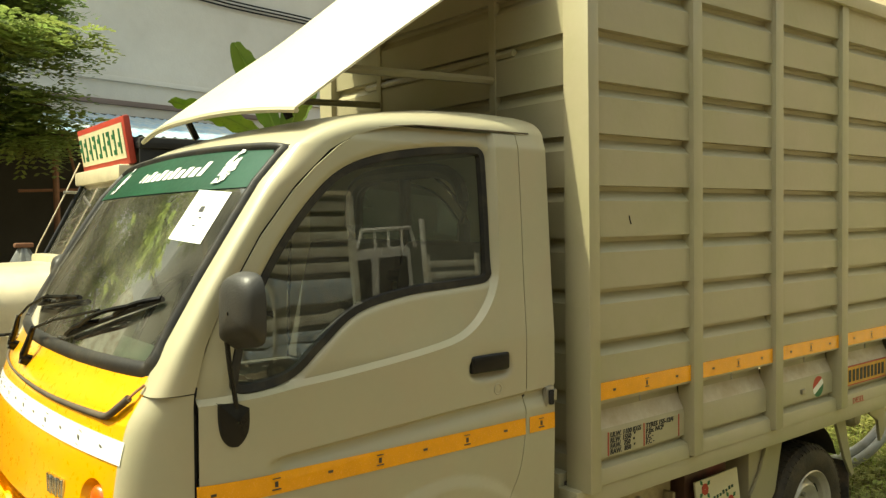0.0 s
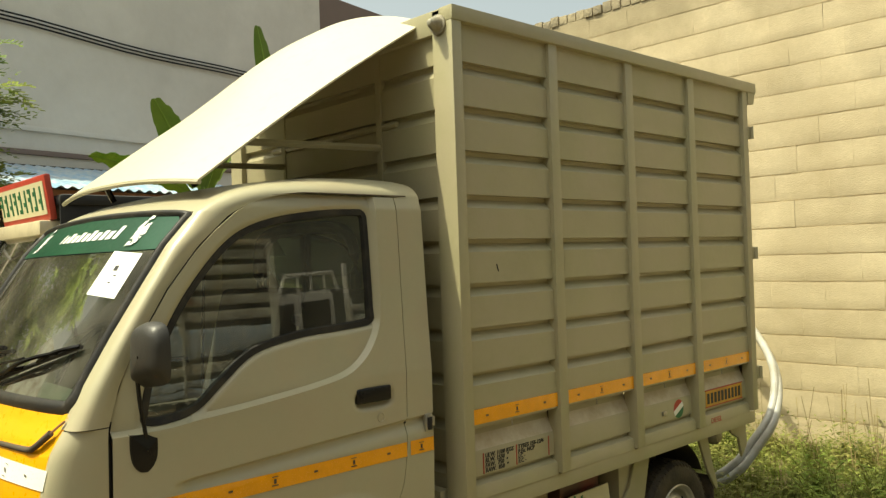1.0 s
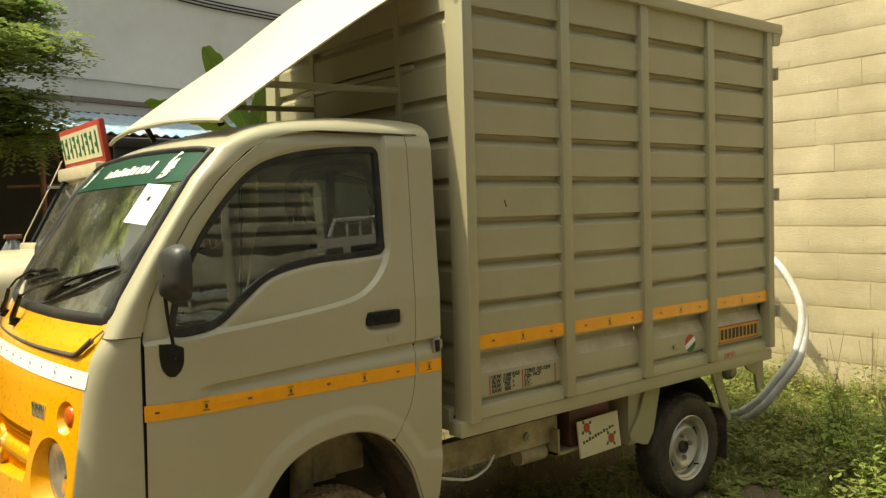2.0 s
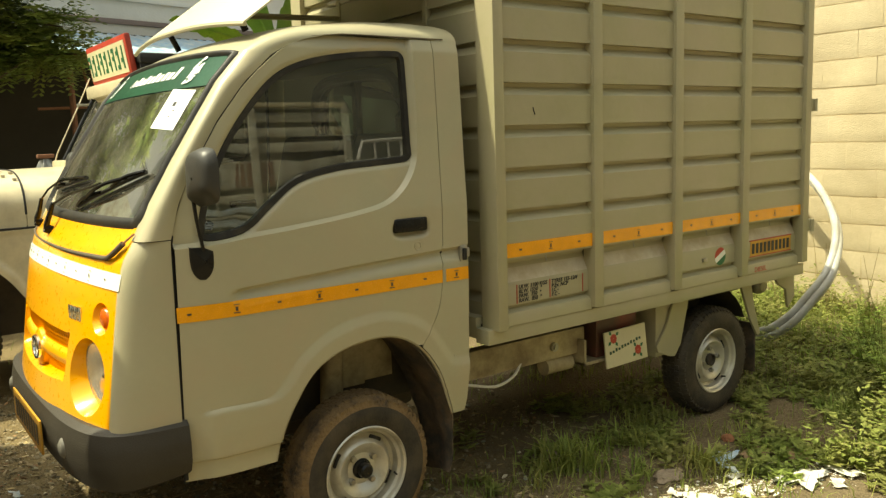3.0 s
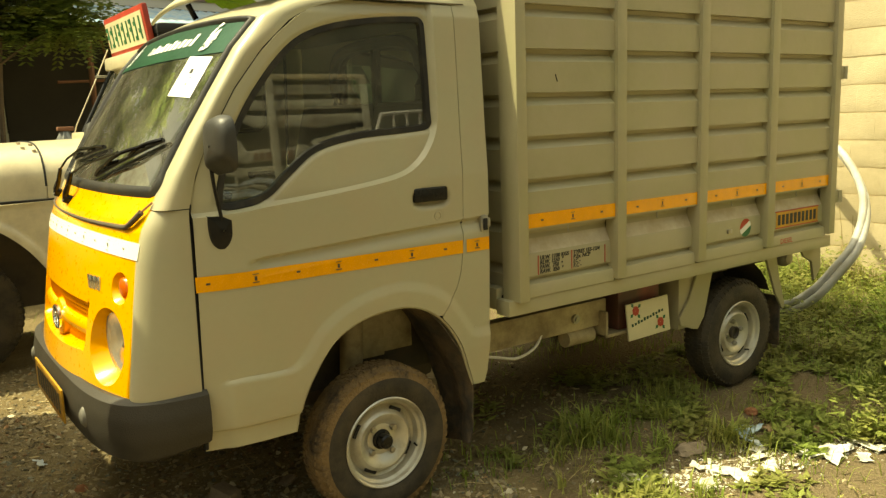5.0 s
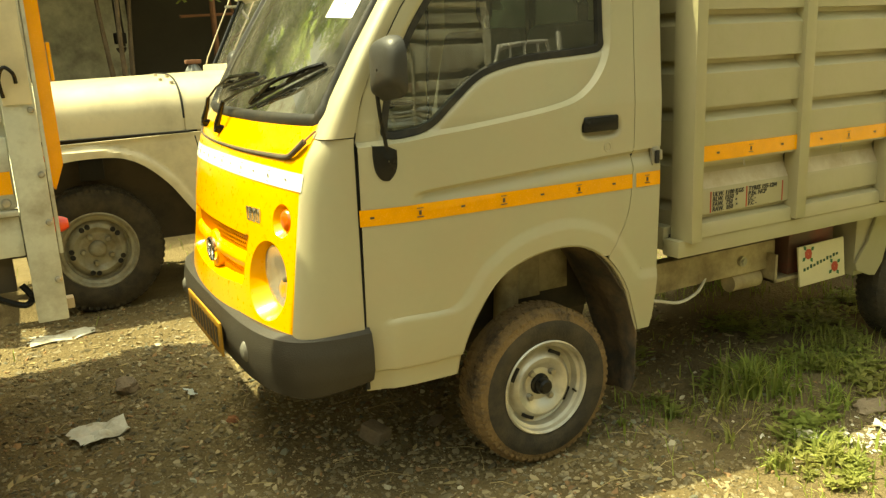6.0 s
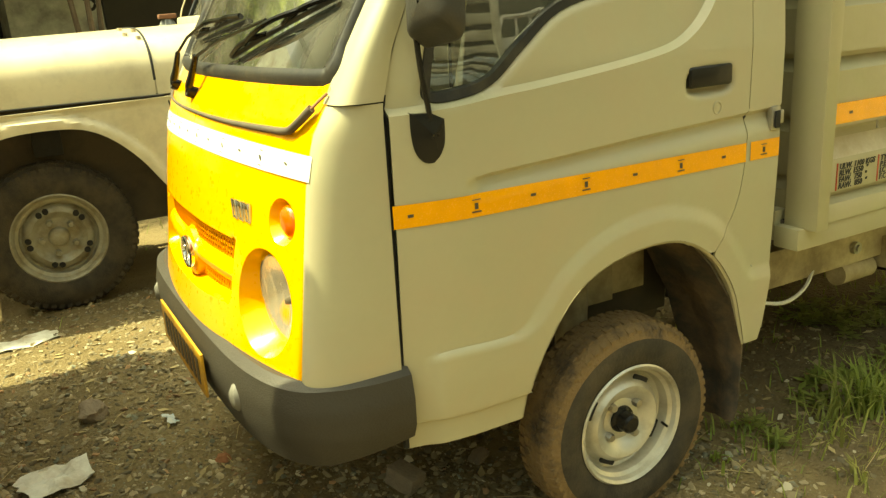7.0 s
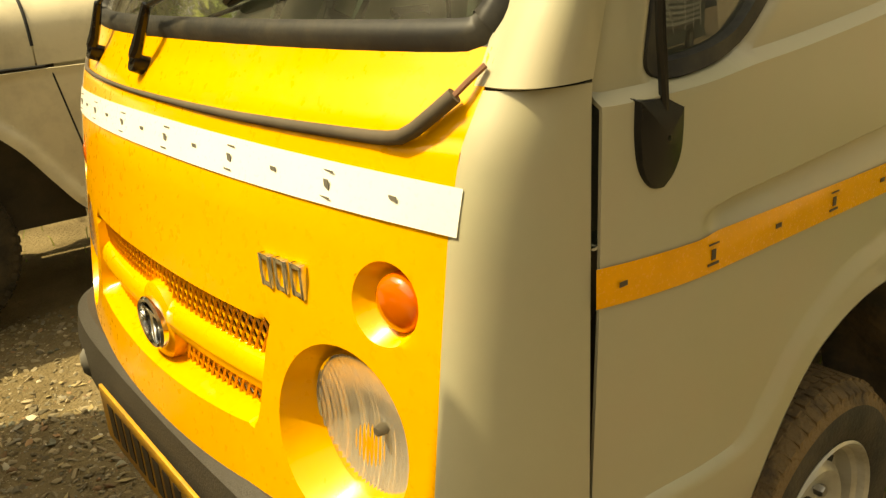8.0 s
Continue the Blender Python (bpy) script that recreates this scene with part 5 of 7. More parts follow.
# wind deflector over the cab
def deflector(u, v):
    """u from its front lip up to the box, v across from near to far."""
    w = 2 * v - 1
    x_lip = -0.312 - 0.045 * (1 - w * w)
    x = x_lip + u * (0.600 - x_lip)
    near = 0.155 - 0.02 * u
    y = near + v * (2 * MID - 2 * near)
    crown = 0.034 + 0.026 * math.sin(math.pi * min(1, u * 0.75)) + 0.075 * float(smooth_step(np.array(u), 0.42, 0.88))
    z = 1.835 + 0.627 * u + 0.018 * math.sin(math.pi * u) + crown * (1 - w * w) + 0.018 * max(0.0, w) * (1 - u)
    return Vector((x, y, z))


defl = part("wind_deflector", grid_bm(deflector, np.linspace(0, 1, 30), np.linspace(0, 1, 30), 0.006), deflector_white, truck, "cream sheet-metal wind deflector")
part("lip", tube_bm([deflector(0, v) + Vector((0.004, 0, -0.008)) for v in np.linspace(0, 1, 20)], 0.008, 6), cream, defl)
for y in (0.40, 1.10):
    part("strut", mesh(lambda bm: add_box(bm, 0.575, 0.602, y - 0.016, y + 0.016, 1.885, 2.44, 0.002)), box_paint, defl)
    part("strut", tube_bm([(0.590, y, 2.02), (-0.04, y, 2.00)], 0.014, 6), box_paint, defl)
    part("strut", tube_bm([(-0.20, y, 1.84), (-0.23, y, 1.90)], 0.012, 6), black_plastic, defl)
part("strut", tube_bm([(0.588, 0.30, 2.10), (0.588, 1.2, 2.10)], 0.013, 6), box_paint, defl)

# painted data on the drop side
DATA_Y = -0.0068
data = part("data_panel", box_bm(0.690, 1.060, DATA_Y + 0.0006, -0.003, 0.786, 0.858, 0.0), box_paint, cargo, "painted data panel, black lettering with red rules")
for x in (0.688, 0.868, 1.058):
    part("data_rule", box_bm(x, x + 0.004, DATA_Y - 0.001, DATA_Y + 0.001, 0.784, 0.860, 0.0), red_paint, cargo)
for x, rows in ((0.698, ("ULW. 1100 KGS", "RLW. 1550  \"", "FAW.  750  \"", "RAW.  850  \"")), (0.878, ("TYRES 155-12/4", "P.Ex. NCP", "I.C -", "F.C -"))):
    for k, words in enumerate(rows):
        part("lettering", text_bm(words, 0.0225, pose(x, DATA_Y - 0.0008, 0.842 - 0.0182 * k) @ SIDE, 0.15, 0.0005), ink, cargo)
# number plate painted on the side, as bars, and the fuel's name below it
part("side_plate", box_bm(2.285, 2.660, -0.0075, -0.003, 0.790, 0.868, 0.0), plate_yellow, cargo, "painted yellow registration panel with bars")
for k in range(10):
    x = 2.298 + k * 0.0355
    part("plate_bar", box_bm(x, x + 0.022, -0.0090, -0.0075, 0.803, 0.855, 0.0), ink, cargo)
for z in (0.868, 0.786):
    part("plate_rule", box_bm(2.281, 2.664, -0.0082, -0.0035, z, z + 0.005, 0.0), red_paint, cargo)
part("lettering", text_bm("DIESEL", 0.036, pose(2.30, -0.0245, 0.710) @ SIDE), red_paint, cargo)
# round tricolour emblem
def disc(cx, cz, r, z0, z1, y):
    bm = bmesh.new()
    pts = [(cx + r * math.cos(a), cz + r * math.sin(a)) for a in np.linspace(0, 2 * math.pi, 33)]
    pts = [(x, min(max(z, cz + z0 * r), cz + z1 * r)) for x, z in pts[:-1]]
    turn = radians(28)
    pts = [(cx + (x - cx) * math.cos(turn) - (z - cz) * math.sin(turn), cz + (x - cx) * math.sin(turn) + (z - cz) * math.cos(turn)) for x, z in pts]
    f = bm.faces.new([bm.verts.new((x, y, z)) for x, z in pts])
    bmesh.ops.dissolve_degenerate(bm, edges=bm.edges, dist=1e-5)
    return bm
for z0, z1, mat in ((0.30, 1.0, red_paint), (-0.30, 0.30, white_tape), (-1.0, -0.30, green_paint)):
    part("emblem", disc(2.03, 0.822, 0.044, z0, z1, -0.0065), mat, cargo, "round tricolour painted emblem")
part("catch", mesh(lambda bm: add_box(bm, 1.885, 1.915, -0.016, -0.002, 0.808, 0.828, 0.004)), steel, cargo, "small steel catch")

# -- chassis and what hangs below --
for far in (False, True):
    swap = far_side if far else (lambda bm: bm)
    part("chassis_rail", swap(mesh(lambda bm: add_box(bm, 0.40, 1.25, 0.165, 0.225, 0.452, 0.572, 0.008), lambda bm: add_box(bm, -0.70, 0.40, 0.42, 0.47, 0.455, 0.575, 0.008), lambda bm: add_box(bm, 1.25, 2.80, 0.32, 0.38, 0.52, 0.64, 0.008))), chassis_tan, truck, "tan steel chassis rail")
    # inner wheel arch and splash flap of the front wheel
    bm = bmesh.new()
    rows = []
    for a in np.linspace(math.radians(165), math.radians(20), 14):
        rows.append([bm.verts.new((0.01 + 0.40 * math.cos(a), y, 0.37 + 0.43 * math.sin(a))) for y in (0.055, 0.22, 0.36)])
    for a, b in zip(rows, rows[1:]):
        for j in range(2):
            bm.faces.new((a[j], a[j + 1], b[j + 1], b[j]))
    part("wheel_house", swap(bm), under_dark, truck)
    part("arch_wall", swap(box_bm(-0.40, 0.42, 0.36, 0.37, 0.40, 0.80, 0.0)), under_dark, truck)
    part("inner_panel", swap(box_bm(0.15, 0.31, 0.335, 0.345, 0.50, 0.80, 0.003)), chassis_tan, truck)
    part("strut_tower", swap(mesh(lambda bm: add_tube(bm, [(0.0, 0.30, 0.30), (0.03, 0.31, 0.74)], 0.045, 12), lambda bm: add_box(bm, 0.06, 0.16, 0.30, 0.33, 0.50, 0.76, 0.004))), chassis_tan, truck)

    def flap(u, s):
        z = 0.725 - 0.55 * u
        x = float(np.interp(z, [0.17, 0.30, 0.41, 0.55, 0.67, 0.73], [0.372, 0.384, 0.374, 0.322, 0.245, 0.185]))
        crumple = 0.006 * math.sin(u * 23 + s * 5) * u + 0.008 * math.sin(s * 9 + u * 4)
        y = 0.014 + s * (0.235 - 0.05 * u * u)
        return Vector((x - 0.012 + crumple, y, z - 0.035 * s * u))

    part("mud_flap", swap(grid_bm(flap, np.linspace(0, 1, 16), np.linspace(0, 1, 8), 0.006)), flap_black, truck, "dirty black rubber mud flap")
    # dark guard over the rear wheel
    bm = bmesh.new()
    rows = []
    for a in np.linspace(math.radians(160), math.radians(22), 12):
        rows.append([bm.verts.new((2.1 + 0.335 * math.cos(a), y, 0.31 + 0.335 * math.sin(a))) for y in (0.100, 0.22, 0.36)])
    for a, b in zip(rows, rows[1:]):
        for j in range(2):
            bm.faces.new((a[j], a[j + 1], b[j + 1], b[j]))
    part("rear_guard", swap(bm), under_dark, truck, "dark guard over the rear wheel")
    part("rear_arch_wall", swap(box_bm(1.76, 2.44, 0.36, 0.368, 0.36, 0.685, 0.0)), under_dark, truck)
    part("rear_arch_face", swap(box_bm(1.86, 2.34, 0.098, 0.104, 0.60, 0.660, 0.0)), under_dark, truck)
    # rear wheel arch brackets and flap
    part("rear_stay", swap(prism_bm([(1.80, 0.655), (1.905, 0.655), (1.835, 0.40), (1.790, 0.345), (1.755, 0.350), (1.66, 0.385), (1.65, 0.42), (1.72, 0.50), (1.765, 0.60)], "y", 0.075, 0.088, 0.002)), box_paint, truck, "cream bracket before the rear wheel")
    part("rear_stay", swap(mesh(lambda bm: add_box(bm, 1.66, 1.80, 0.09, 0.30, 0.36, 0.64, 0.004, pose(0, 0, 0)))), box_paint, truck)
    part("rear_stay", swap(prism_bm([(2.30, 0.655), (2.40, 0.655), (2.44, 0.50), (2.50, 0.34), (2.475, 0.330), (2.405, 0.43), (2.345, 0.56)], "y", 0.060, 0.074, 0.002)), box_paint, truck, "cream bracket behind the rear wheel")
    part("rear_stay", swap(prism_bm([(2.62, 0.650), (2.82, 0.650), (2.83, 0.50), (2.77, 0.44), (2.74, 0.55), (2.66, 0.59)], "y", 0.06, 0.075, 0.002)), box_paint, truck)
    part("mud_flap", swap(mesh(lambda bm: add_box(bm, 2.46, 2.472, 0.07, 0.24, 0.13, 0.40, 0.003))), flap_black, truck, "black rubber rear mud flap")
    part("leaf_spring", swap(tube_bm([(1.62, 0.26, 0.42), (1.85, 0.26, 0.33), (2.1, 0.26, 0.30), (2.35, 0.26, 0.33), (2.60, 0.26, 0.44)], 0.022, 8)), under_dark, truck)
    part("tail_lamp", swap(lathe_bm([(0.0, 0.02), (0.03, 0.015), (0.04, 0.0), (0.045, -0.02), (0.04, -0.05)], pose(2.50, 0.06, 0.60, 90, 0, 0), 20)), dull_silver, truck, "round lamp under the tail")
part("rear_axle", tube_bm([(2.1, 0.2, 0.27), (2.1, 1.3, 0.27)], 0.045, 12), under_dark, truck)
part("front_axle", tube_bm([(0.0, 0.2, 0.27), (0.0, 1.3, 0.27)], 0.035, 10), under_dark, truck)
part("engine_pan", mesh(lambda bm: add_box(bm, -0.35, 0.5, 0.45, 1.05, 0.30, 0.62, 0.05)), under_dark, truck)
part("cross_member", mesh(lambda bm: add_box(bm, 0.6, 0.68, 0.3, 1.2, 0.50, 0.64, 0.005), lambda bm: add_box(bm, 1.5, 1.58, 0.3, 1.2, 0.54, 0.66, 0.005)), under_dark, truck)
part("air_tank", tube_bm([(1.02, 0.20, 0.415), (1.18, 0.20, 0.415)], 0.038, 14), chassis_tan, truck)
part("chassis_bolt", mesh(lambda bm: add_tube(bm, [(1.05, 0.168, 0.510), (1.05, 0.150, 0.510)], 0.020, 14), lambda bm: add_tube(bm, [(1.05, 0.152, 0.510), (1.05, 0.143, 0.510)], 0.011, 8)), steel, truck)
part("air_hose", tube_bm(catmull([(0.50, 0.20, 0.45), (0.60, 0.15, 0.43), (0.70, 0.14, 0.41), (0.80, 0.15, 0.43), (0.86, 0.17, 0.47)], 6), 0.006, 6), litter_white, truck)
# battery tray, red battery and the painted board
part("battery_tray", mesh(lambda bm: add_box(bm, 1.20, 1.60, 0.12, 0.34, 0.40, 0.415, 0.003), lambda bm: add_box(bm, 1.20, 1.215, 0.12, 0.34, 0.40, 0.52, 0.003), lambda bm: add_box(bm, 1.20, 1.60, 0.32, 0.335, 0.40, 0.56, 0.003)), chassis_tan, truck)
part("battery", mesh(lambda bm: add_box(bm, 1.30, 1.58, 0.14, 0.31, 0.415, 0.625, 0.008)), red_box, truck, "faded red battery")
board_at = pose(1.450, 0.095, 0.460, -6, -1, 0)
board = part("painted_board", mesh(lambda bm: add_box(bm, -0.142, 0.142, -0.005, 0.005, -0.086, 0.082, 0.004, board_at)), sign_cream, truck, "cream board with red flowers and a line of bars")
bm = bmesh.new()
for k in range(11):
    h = 0.010 + 0.010 * rnd.random()
    add_box(bm, -0.118 + k * 0.0205, -0.118 + k * 0.0205 + 0.012, -0.0068, -0.0055, -0.024 + k * 0.0036, -0.024 + k * 0.0036 + h, 0, board_at)
part("board_bars", bm, film_green, board)
for fx, fz in ((-0.085, 0.045), (0.075, -0.035)):
    bm = bmesh.new()
    for k in range(7):
        a = k * 0.9
        cx, cz, r = fx + 0.012 * math.cos(a), fz + 0.012 * math.sin(a), 0.011
        bm.faces.new([bm.verts.new(board_at @ Vector((cx + r * math.cos(q), -0.0062 - 0.0002 * k, cz + r * math.sin(q)))) for q in np.linspace(0, 6.28, 9)[:-1]])
    for k in range(4):
        a = k * 1.57 + 0.6
        p, t = Vector((fx + 0.02 * math.cos(a), -0.0060, fz + 0.02 * math.sin(a))), Vector((fx + 0.046 * math.cos(a), -0.0060, fz + 0.046 * math.sin(a)))
        n_ = Vector((-math.sin(a), 0, math.cos(a))) * 0.009
        gm = bmesh.new()
        gm.faces.new([gm.verts.new(board_at @ q) for q in (p, p.lerp(t, 0.5) + n_, t, p.lerp(t, 0.5) - n_)])
        part("painted_leaf", gm, green_paint, board)
    part("painted_flower", bm, red_paint, board)

part("scratch", tube_bm([(0.770, -0.031, 1.549), (0.773, -0.031, 1.537), (0.779, -0.031, 1.522)], 0.0022, 5), gap_dark, truck, "small dark scrape in the paint")

# ---- ground ----
def ground_z(x, y):
    """Slightly uneven yard, rising a little into the weeds by the wall."""
    p = Vector((x, y, 0))
    near = 0.012 * noise.noise(p * 1.7) + 0.006 * noise.noise(p * 6.0)
    rise = 0.05 * min(1, max(0, (x - 3.0) / 1.6))
    keep = min(1.0, min(math.hypot(x - a, y - b) for a, b in ((0, 0.15), (2.1, 0.15), (0, 1.35), (2.1, 1.35), (-1.12, 2.85))) / 0.35)
    return -0.010 + (near * keep + rise) * (1 if math.hypot(x, y) < 14 else 0)


axis_n = sorted(set([-400, -150, -60, -25, -14] + list(np.arange(-9, 9.01, 0.10).round(3)) + [14, 25, 60, 150, 400]))
bm = bmesh.new()
rows = [[bm.verts.new((x, y, ground_z(x, y) if abs(x) < 9.5 and abs(y) < 9.5 else 0.0)) for y in axis_n] for x in axis_n]
for a, b in zip(rows, rows[1:]):
    for k in range(len(axis_n) - 1):
        bm.faces.new((a[k], b[k], b[k + 1], a[k + 1]))
ground = part("ground", bm, soil, None, "brown earth yard with gravel, trodden, with darker earth and painted shade round the truck")
tagged(ground, category="ground", kind="structure")

# ---- painted block wall behind the truck ----
WALL_X, WALL_TOP, COURSE, BLOCK = 4.92, 3.855, 0.2125, 0.42


def rough_block(w, h, d, seed):
    """A hollow block with worn edges, its face towards -x."""
    r = random.Random(seed)
    bm = bmesh.new()
    ny, nz = 6, 5
    grid = [[None] * (nz + 1) for _ in range(ny + 1)]
    for i in range(ny + 1):
        for j in range(nz + 1):
            edge = i in (0, ny) or j in (0, nz)
            y, z = -w / 2 + w * i / ny, -h / 2 + h * j / nz
            x = (0.005 if j == 0 else 0.001 if j == nz else 0.0 if edge else 0.0) + r.uniform(-0.0012, 0.0012)
            grid[i][j] = bm.verts.new((x, y + (r.uniform(-0.001, 0.001) if edge else 0), z + (r.uniform(-0.002, 0.002) if edge else 0)))
    for i in range(ny):
        for j in range(nz):
            bm.faces.new((grid[i][j], grid[i][j + 1], grid[i + 1][j + 1], grid[i + 1][j]))
    ring = [grid[i][0] for i in range(ny + 1)] + [grid[ny][j] for j in range(1, nz + 1)] + [grid[i][nz] for i in range(ny - 1, -1, -1)] + [grid[0][j] for j in range(nz - 1, 0, -1)]
    deep = [bm.verts.new((d, v.co.y, v.co.z)) for v in ring]
    for k in range(len(ring)):
        j = (k + 1) % len(ring)
        bm.faces.new((ring[k], ring[j], deep[j], deep[k]))
    bmesh.ops.recalc_face_normals(bm, faces=bm.faces)
    return bm


block_wall = part("wall_block", box_bm(WALL_X + 0.009, WALL_X + 0.20, -3.6, 9.0, -0.1, WALL_TOP, 0.0), mortar, None, "cream-painted concrete block wall, weathered at its top", smooth=False)
tagged(block_wall, category="wall", kind="structure")
block_meshes = []
for k in range(8):
    ob = part("block", rough_block(BLOCK - 0.0008, COURSE - 0.0085, 0.05, k), block_paint, block_wall)
    block_meshes.append(ob.data)
    bpy.data.objects.remove(ob)
courses = int((WALL_TOP - 0.03) / COURSE)
rest = bmesh.new()
placed = 0
for c in range(-1, courses):
    z = COURSE * (c + 0.5) + 0.0345
    y = -3.4 + (BLOCK / 2 if c % 2 else 0) + 0.03 * ((c * 7) % 3)
    while y < 7.0:
        shift = rnd.uniform(-0.003, 0.003)
        if -1.6 < y < 4.6 and placed < 300:
            ob = new("block", block_meshes[rnd.randrange(8)])
            ob.parent = block_wall
            ob.location = (WALL_X + shift * 0.5, y, z)
            placed += 1
        else:
            add_box(rest, WALL_X + shift, WALL_X + 0.05, y - BLOCK / 2 + 0.002, y + BLOCK / 2 - 0.002, z - COURSE / 2 + 0.002, z + COURSE / 2 - 0.002)
        y += BLOCK
tagged(part("far_blocks", rest, block_paint, block_wall, smooth=False), kind="stuff")
for k in range(84):
    y = -2.6 + k * 0.104
    part("coping_brick", mesh(lambda bm: add_box(bm, WALL_X - 0.012 + rnd.uniform(-0.008, 0.008), WALL_X + 0.21, y, y + 0.095, WALL_TOP - 0.004, WALL_TOP + 0.085 + rnd.uniform(-0.014, 0.014), 0.008)), coping_mat, block_wall)

# ---- grey building and the lean-to shed at the back ----
B_TURN = 12.0
B_AT = pose(2.2, 11.0, 0, 0, 0, B_TURN)


def turned(bm, m):
    bmesh.ops.transform(bm, matrix=m, verts=bm.verts)
    return bm


house = thing("grey_building", "tall plain grey plastered building with cables along its wall", "building")
part("wall", turned(box_bm(-14, 6.6, 0, 6.0, 0, 8.4, 0.02), B_AT), plaster, house, smooth=False)
part("wall", turned(box_bm(6.604, 13.0, 1.2, 6.0, 0, 7.1, 0.02), B_AT), plaster, house, smooth=False)
part("parapet", turned(box_bm(6.604, 13.05, 1.1, 6.0, 7.1, 8.0, 0.02), B_AT), brown_paint, house, "brown parapet band", smooth=False)
part("ledge", turned(box_bm(-14, 6.62, -0.06, 0.0, 3.72, 3.80, 0.01), B_AT), plaster, house)
part("ledge", turned(box_bm(-14, 6.62, -0.05, 0.0, 3.36, 3.44, 0.01), B_AT), brown_paint, house)
for k in range(3):
    pts = [B_AT @ Vector((-14 + 20.5 * s, -0.05 - 0.01 * k, 5.28 + 0.055 * k - 0.9 * (s - 0.73) * 0.55 + 0.03 * math.sin(s * 30))) for s in np.linspace(0, 1, 40)]
    part("cable", tube_bm(pts, 0.014, 6), gap_dark, house, "dark cable clipped to the wall")

shed = thing("lean_to_shed", "open dark workshop shed with a blue tin roof", "shed")
S_AT = pose(0.2, 8.6, 0, 0, 0, 10)


def tin(u, s):
    return S_AT @ Vector((-6 + 11 * u, -0.6 + 2.4 * s, 2.62 + 0.55 * s + 0.018 * math.sin(u * 11 / 0.076 * 2 * math.pi / 2)))


part("roof_sheet", grid_bm(tin, np.linspace(0, 1, 420), (0, 0.5, 1), 0.003), tin_sheet, shed, "corrugated blue tin sheet")
# near-black walls carry the open shed's inner shade in their colour
part("back_wall", turned(box_bm(-6, 5, 1.9, 2.0, 0, 3.2, 0.0), S_AT), interior_shade, shed, smooth=False)
part("pillar", turned(box_bm(-0.98, 0.09, 0.9, 1.3, 0, 2.8, 0.01), S_AT), shed_grey, shed, "grey plastered pillar", smooth=False)
part("side_wall", turned(box_bm(-6, -5.9, -0.4, 2.0, 0, 3.0, 0.0), S_AT), interior_shade, shed, smooth=False)
part("beam", turned(box_bm(-6, 5, -0.45, -0.38, 2.50, 2.60, 0.005), S_AT), rust, shed)
for x in (-4.4, -2.2, 0.7, 2.6, 4.6):
    part("post", tube_bm([S_AT @ Vector((x, -0.4, 0)), S_AT @ Vector((x, -0.4, 2.62))], 0.035, 8), rust, shed)
part("brace", tube_bm([S_AT @ Vector((0.95, -0.1, 2.6)), S_AT @ Vector((1.35, -0.1, 0.9))], 0.018, 6), rust, shed, "rusty slanting rod")
part("brace", tube_bm([S_AT @ Vector((0.4, -0.1, 1.95)), S_AT @ Vector((1.2, -0.1, 1.98))], 0.02, 6), rust, shed)
hoist = thing("chain_hoist", "black chain hoist hanging with its hook", "hoist")
for dx in (0.0, 0.07, 0.16):
    part("chain", tube_bm([S_AT @ Vector((-0.18 + dx, 0.6, 2.7)), S_AT @ Vector((-0.16 + dx, 0.6, 1.72 if dx < 0.1 else 1.35))], 0.012, 6), gap_dark, hoist)
part("hook", tube_bm([S_AT @ Vector((-0.14 + 0.05 * math.sin(a), 0.6, 1.62 + 0.06 * math.cos(a))) for a in np.linspace(0, 4.6, 12)], 0.018, 8), gap_dark, hoist)
part("hook_block", turned(box_bm(-0.21, -0.07, 0.55, 0.65, 1.66, 1.80, 0.02), S_AT), gap_dark, hoist)
for k in range(16):
    x, h = -3.6 + 3.4 * rnd.random(), rnd.uniform(0.5, 1.35)
    d = rnd.uniform(0.2, 1.6)
    kind = rnd.choice(("crate", "machine", "bin"))
    ob = part(kind, turned(mesh(lambda bm: add_box(bm, x, x + rnd.uniform(0.25, 0.6), d, d + 0.35, 0, h, 0.02)), S_AT), rnd.choice((interior_shade, shed_grey, rust, under_dark, litter_blue)), None, "dusty workshop %s standing in the dark shed" % kind)
    tagged(ob, category=kind, group="workshop stock")

# ---- machine under a plastic cover, between the jeep and the shed ----
def cover_bm():
    """A creased sheet gathered at the top and falling to the ground."""
    bm = bmesh.new()
    rows = []
    for k, (z, r) in enumerate([(0.0, 0.34), (0.35, 0.33), (0.80, 0.28), (1.02, 0.20), (1.14, 0.15), (1.235, 0.11), (1.32, 0.065), (1.37, 0.04), (1.385, 0.02)]):
        rows.append([bm.verts.new((r * (1 + 0.13 * math.cos(7 * a + 0.2 * k)) * math.cos(a), r * (1 + 0.13 * math.cos(7 * a + 0.2 * k)) * math.sin(a), z)) for a in np.linspace(0, 2 * math.pi, 42, endpoint=False)])
    for a, b in zip(rows, rows[1:]):
        for i in range(42):
            bm.faces.new((a[i], a[(i + 1) % 42], b[(i + 1) % 42], b[i]))
    bm.faces.new(rows[-1])
    return bm


covered = thing("covered_machine", "workshop machine under a gathered grey plastic sheet", "machine", at=(0.0, 5.17, 0))
part("cover", cover_bm(), bag_grey, covered, "creased grey plastic sheet")
part("spindle_head", mesh(lambda bm: add_box(bm, -0.06, 0.07, -0.04, 0.04, 1.38, 1.415, 0.01)), rust, covered, "rusty flat bar")

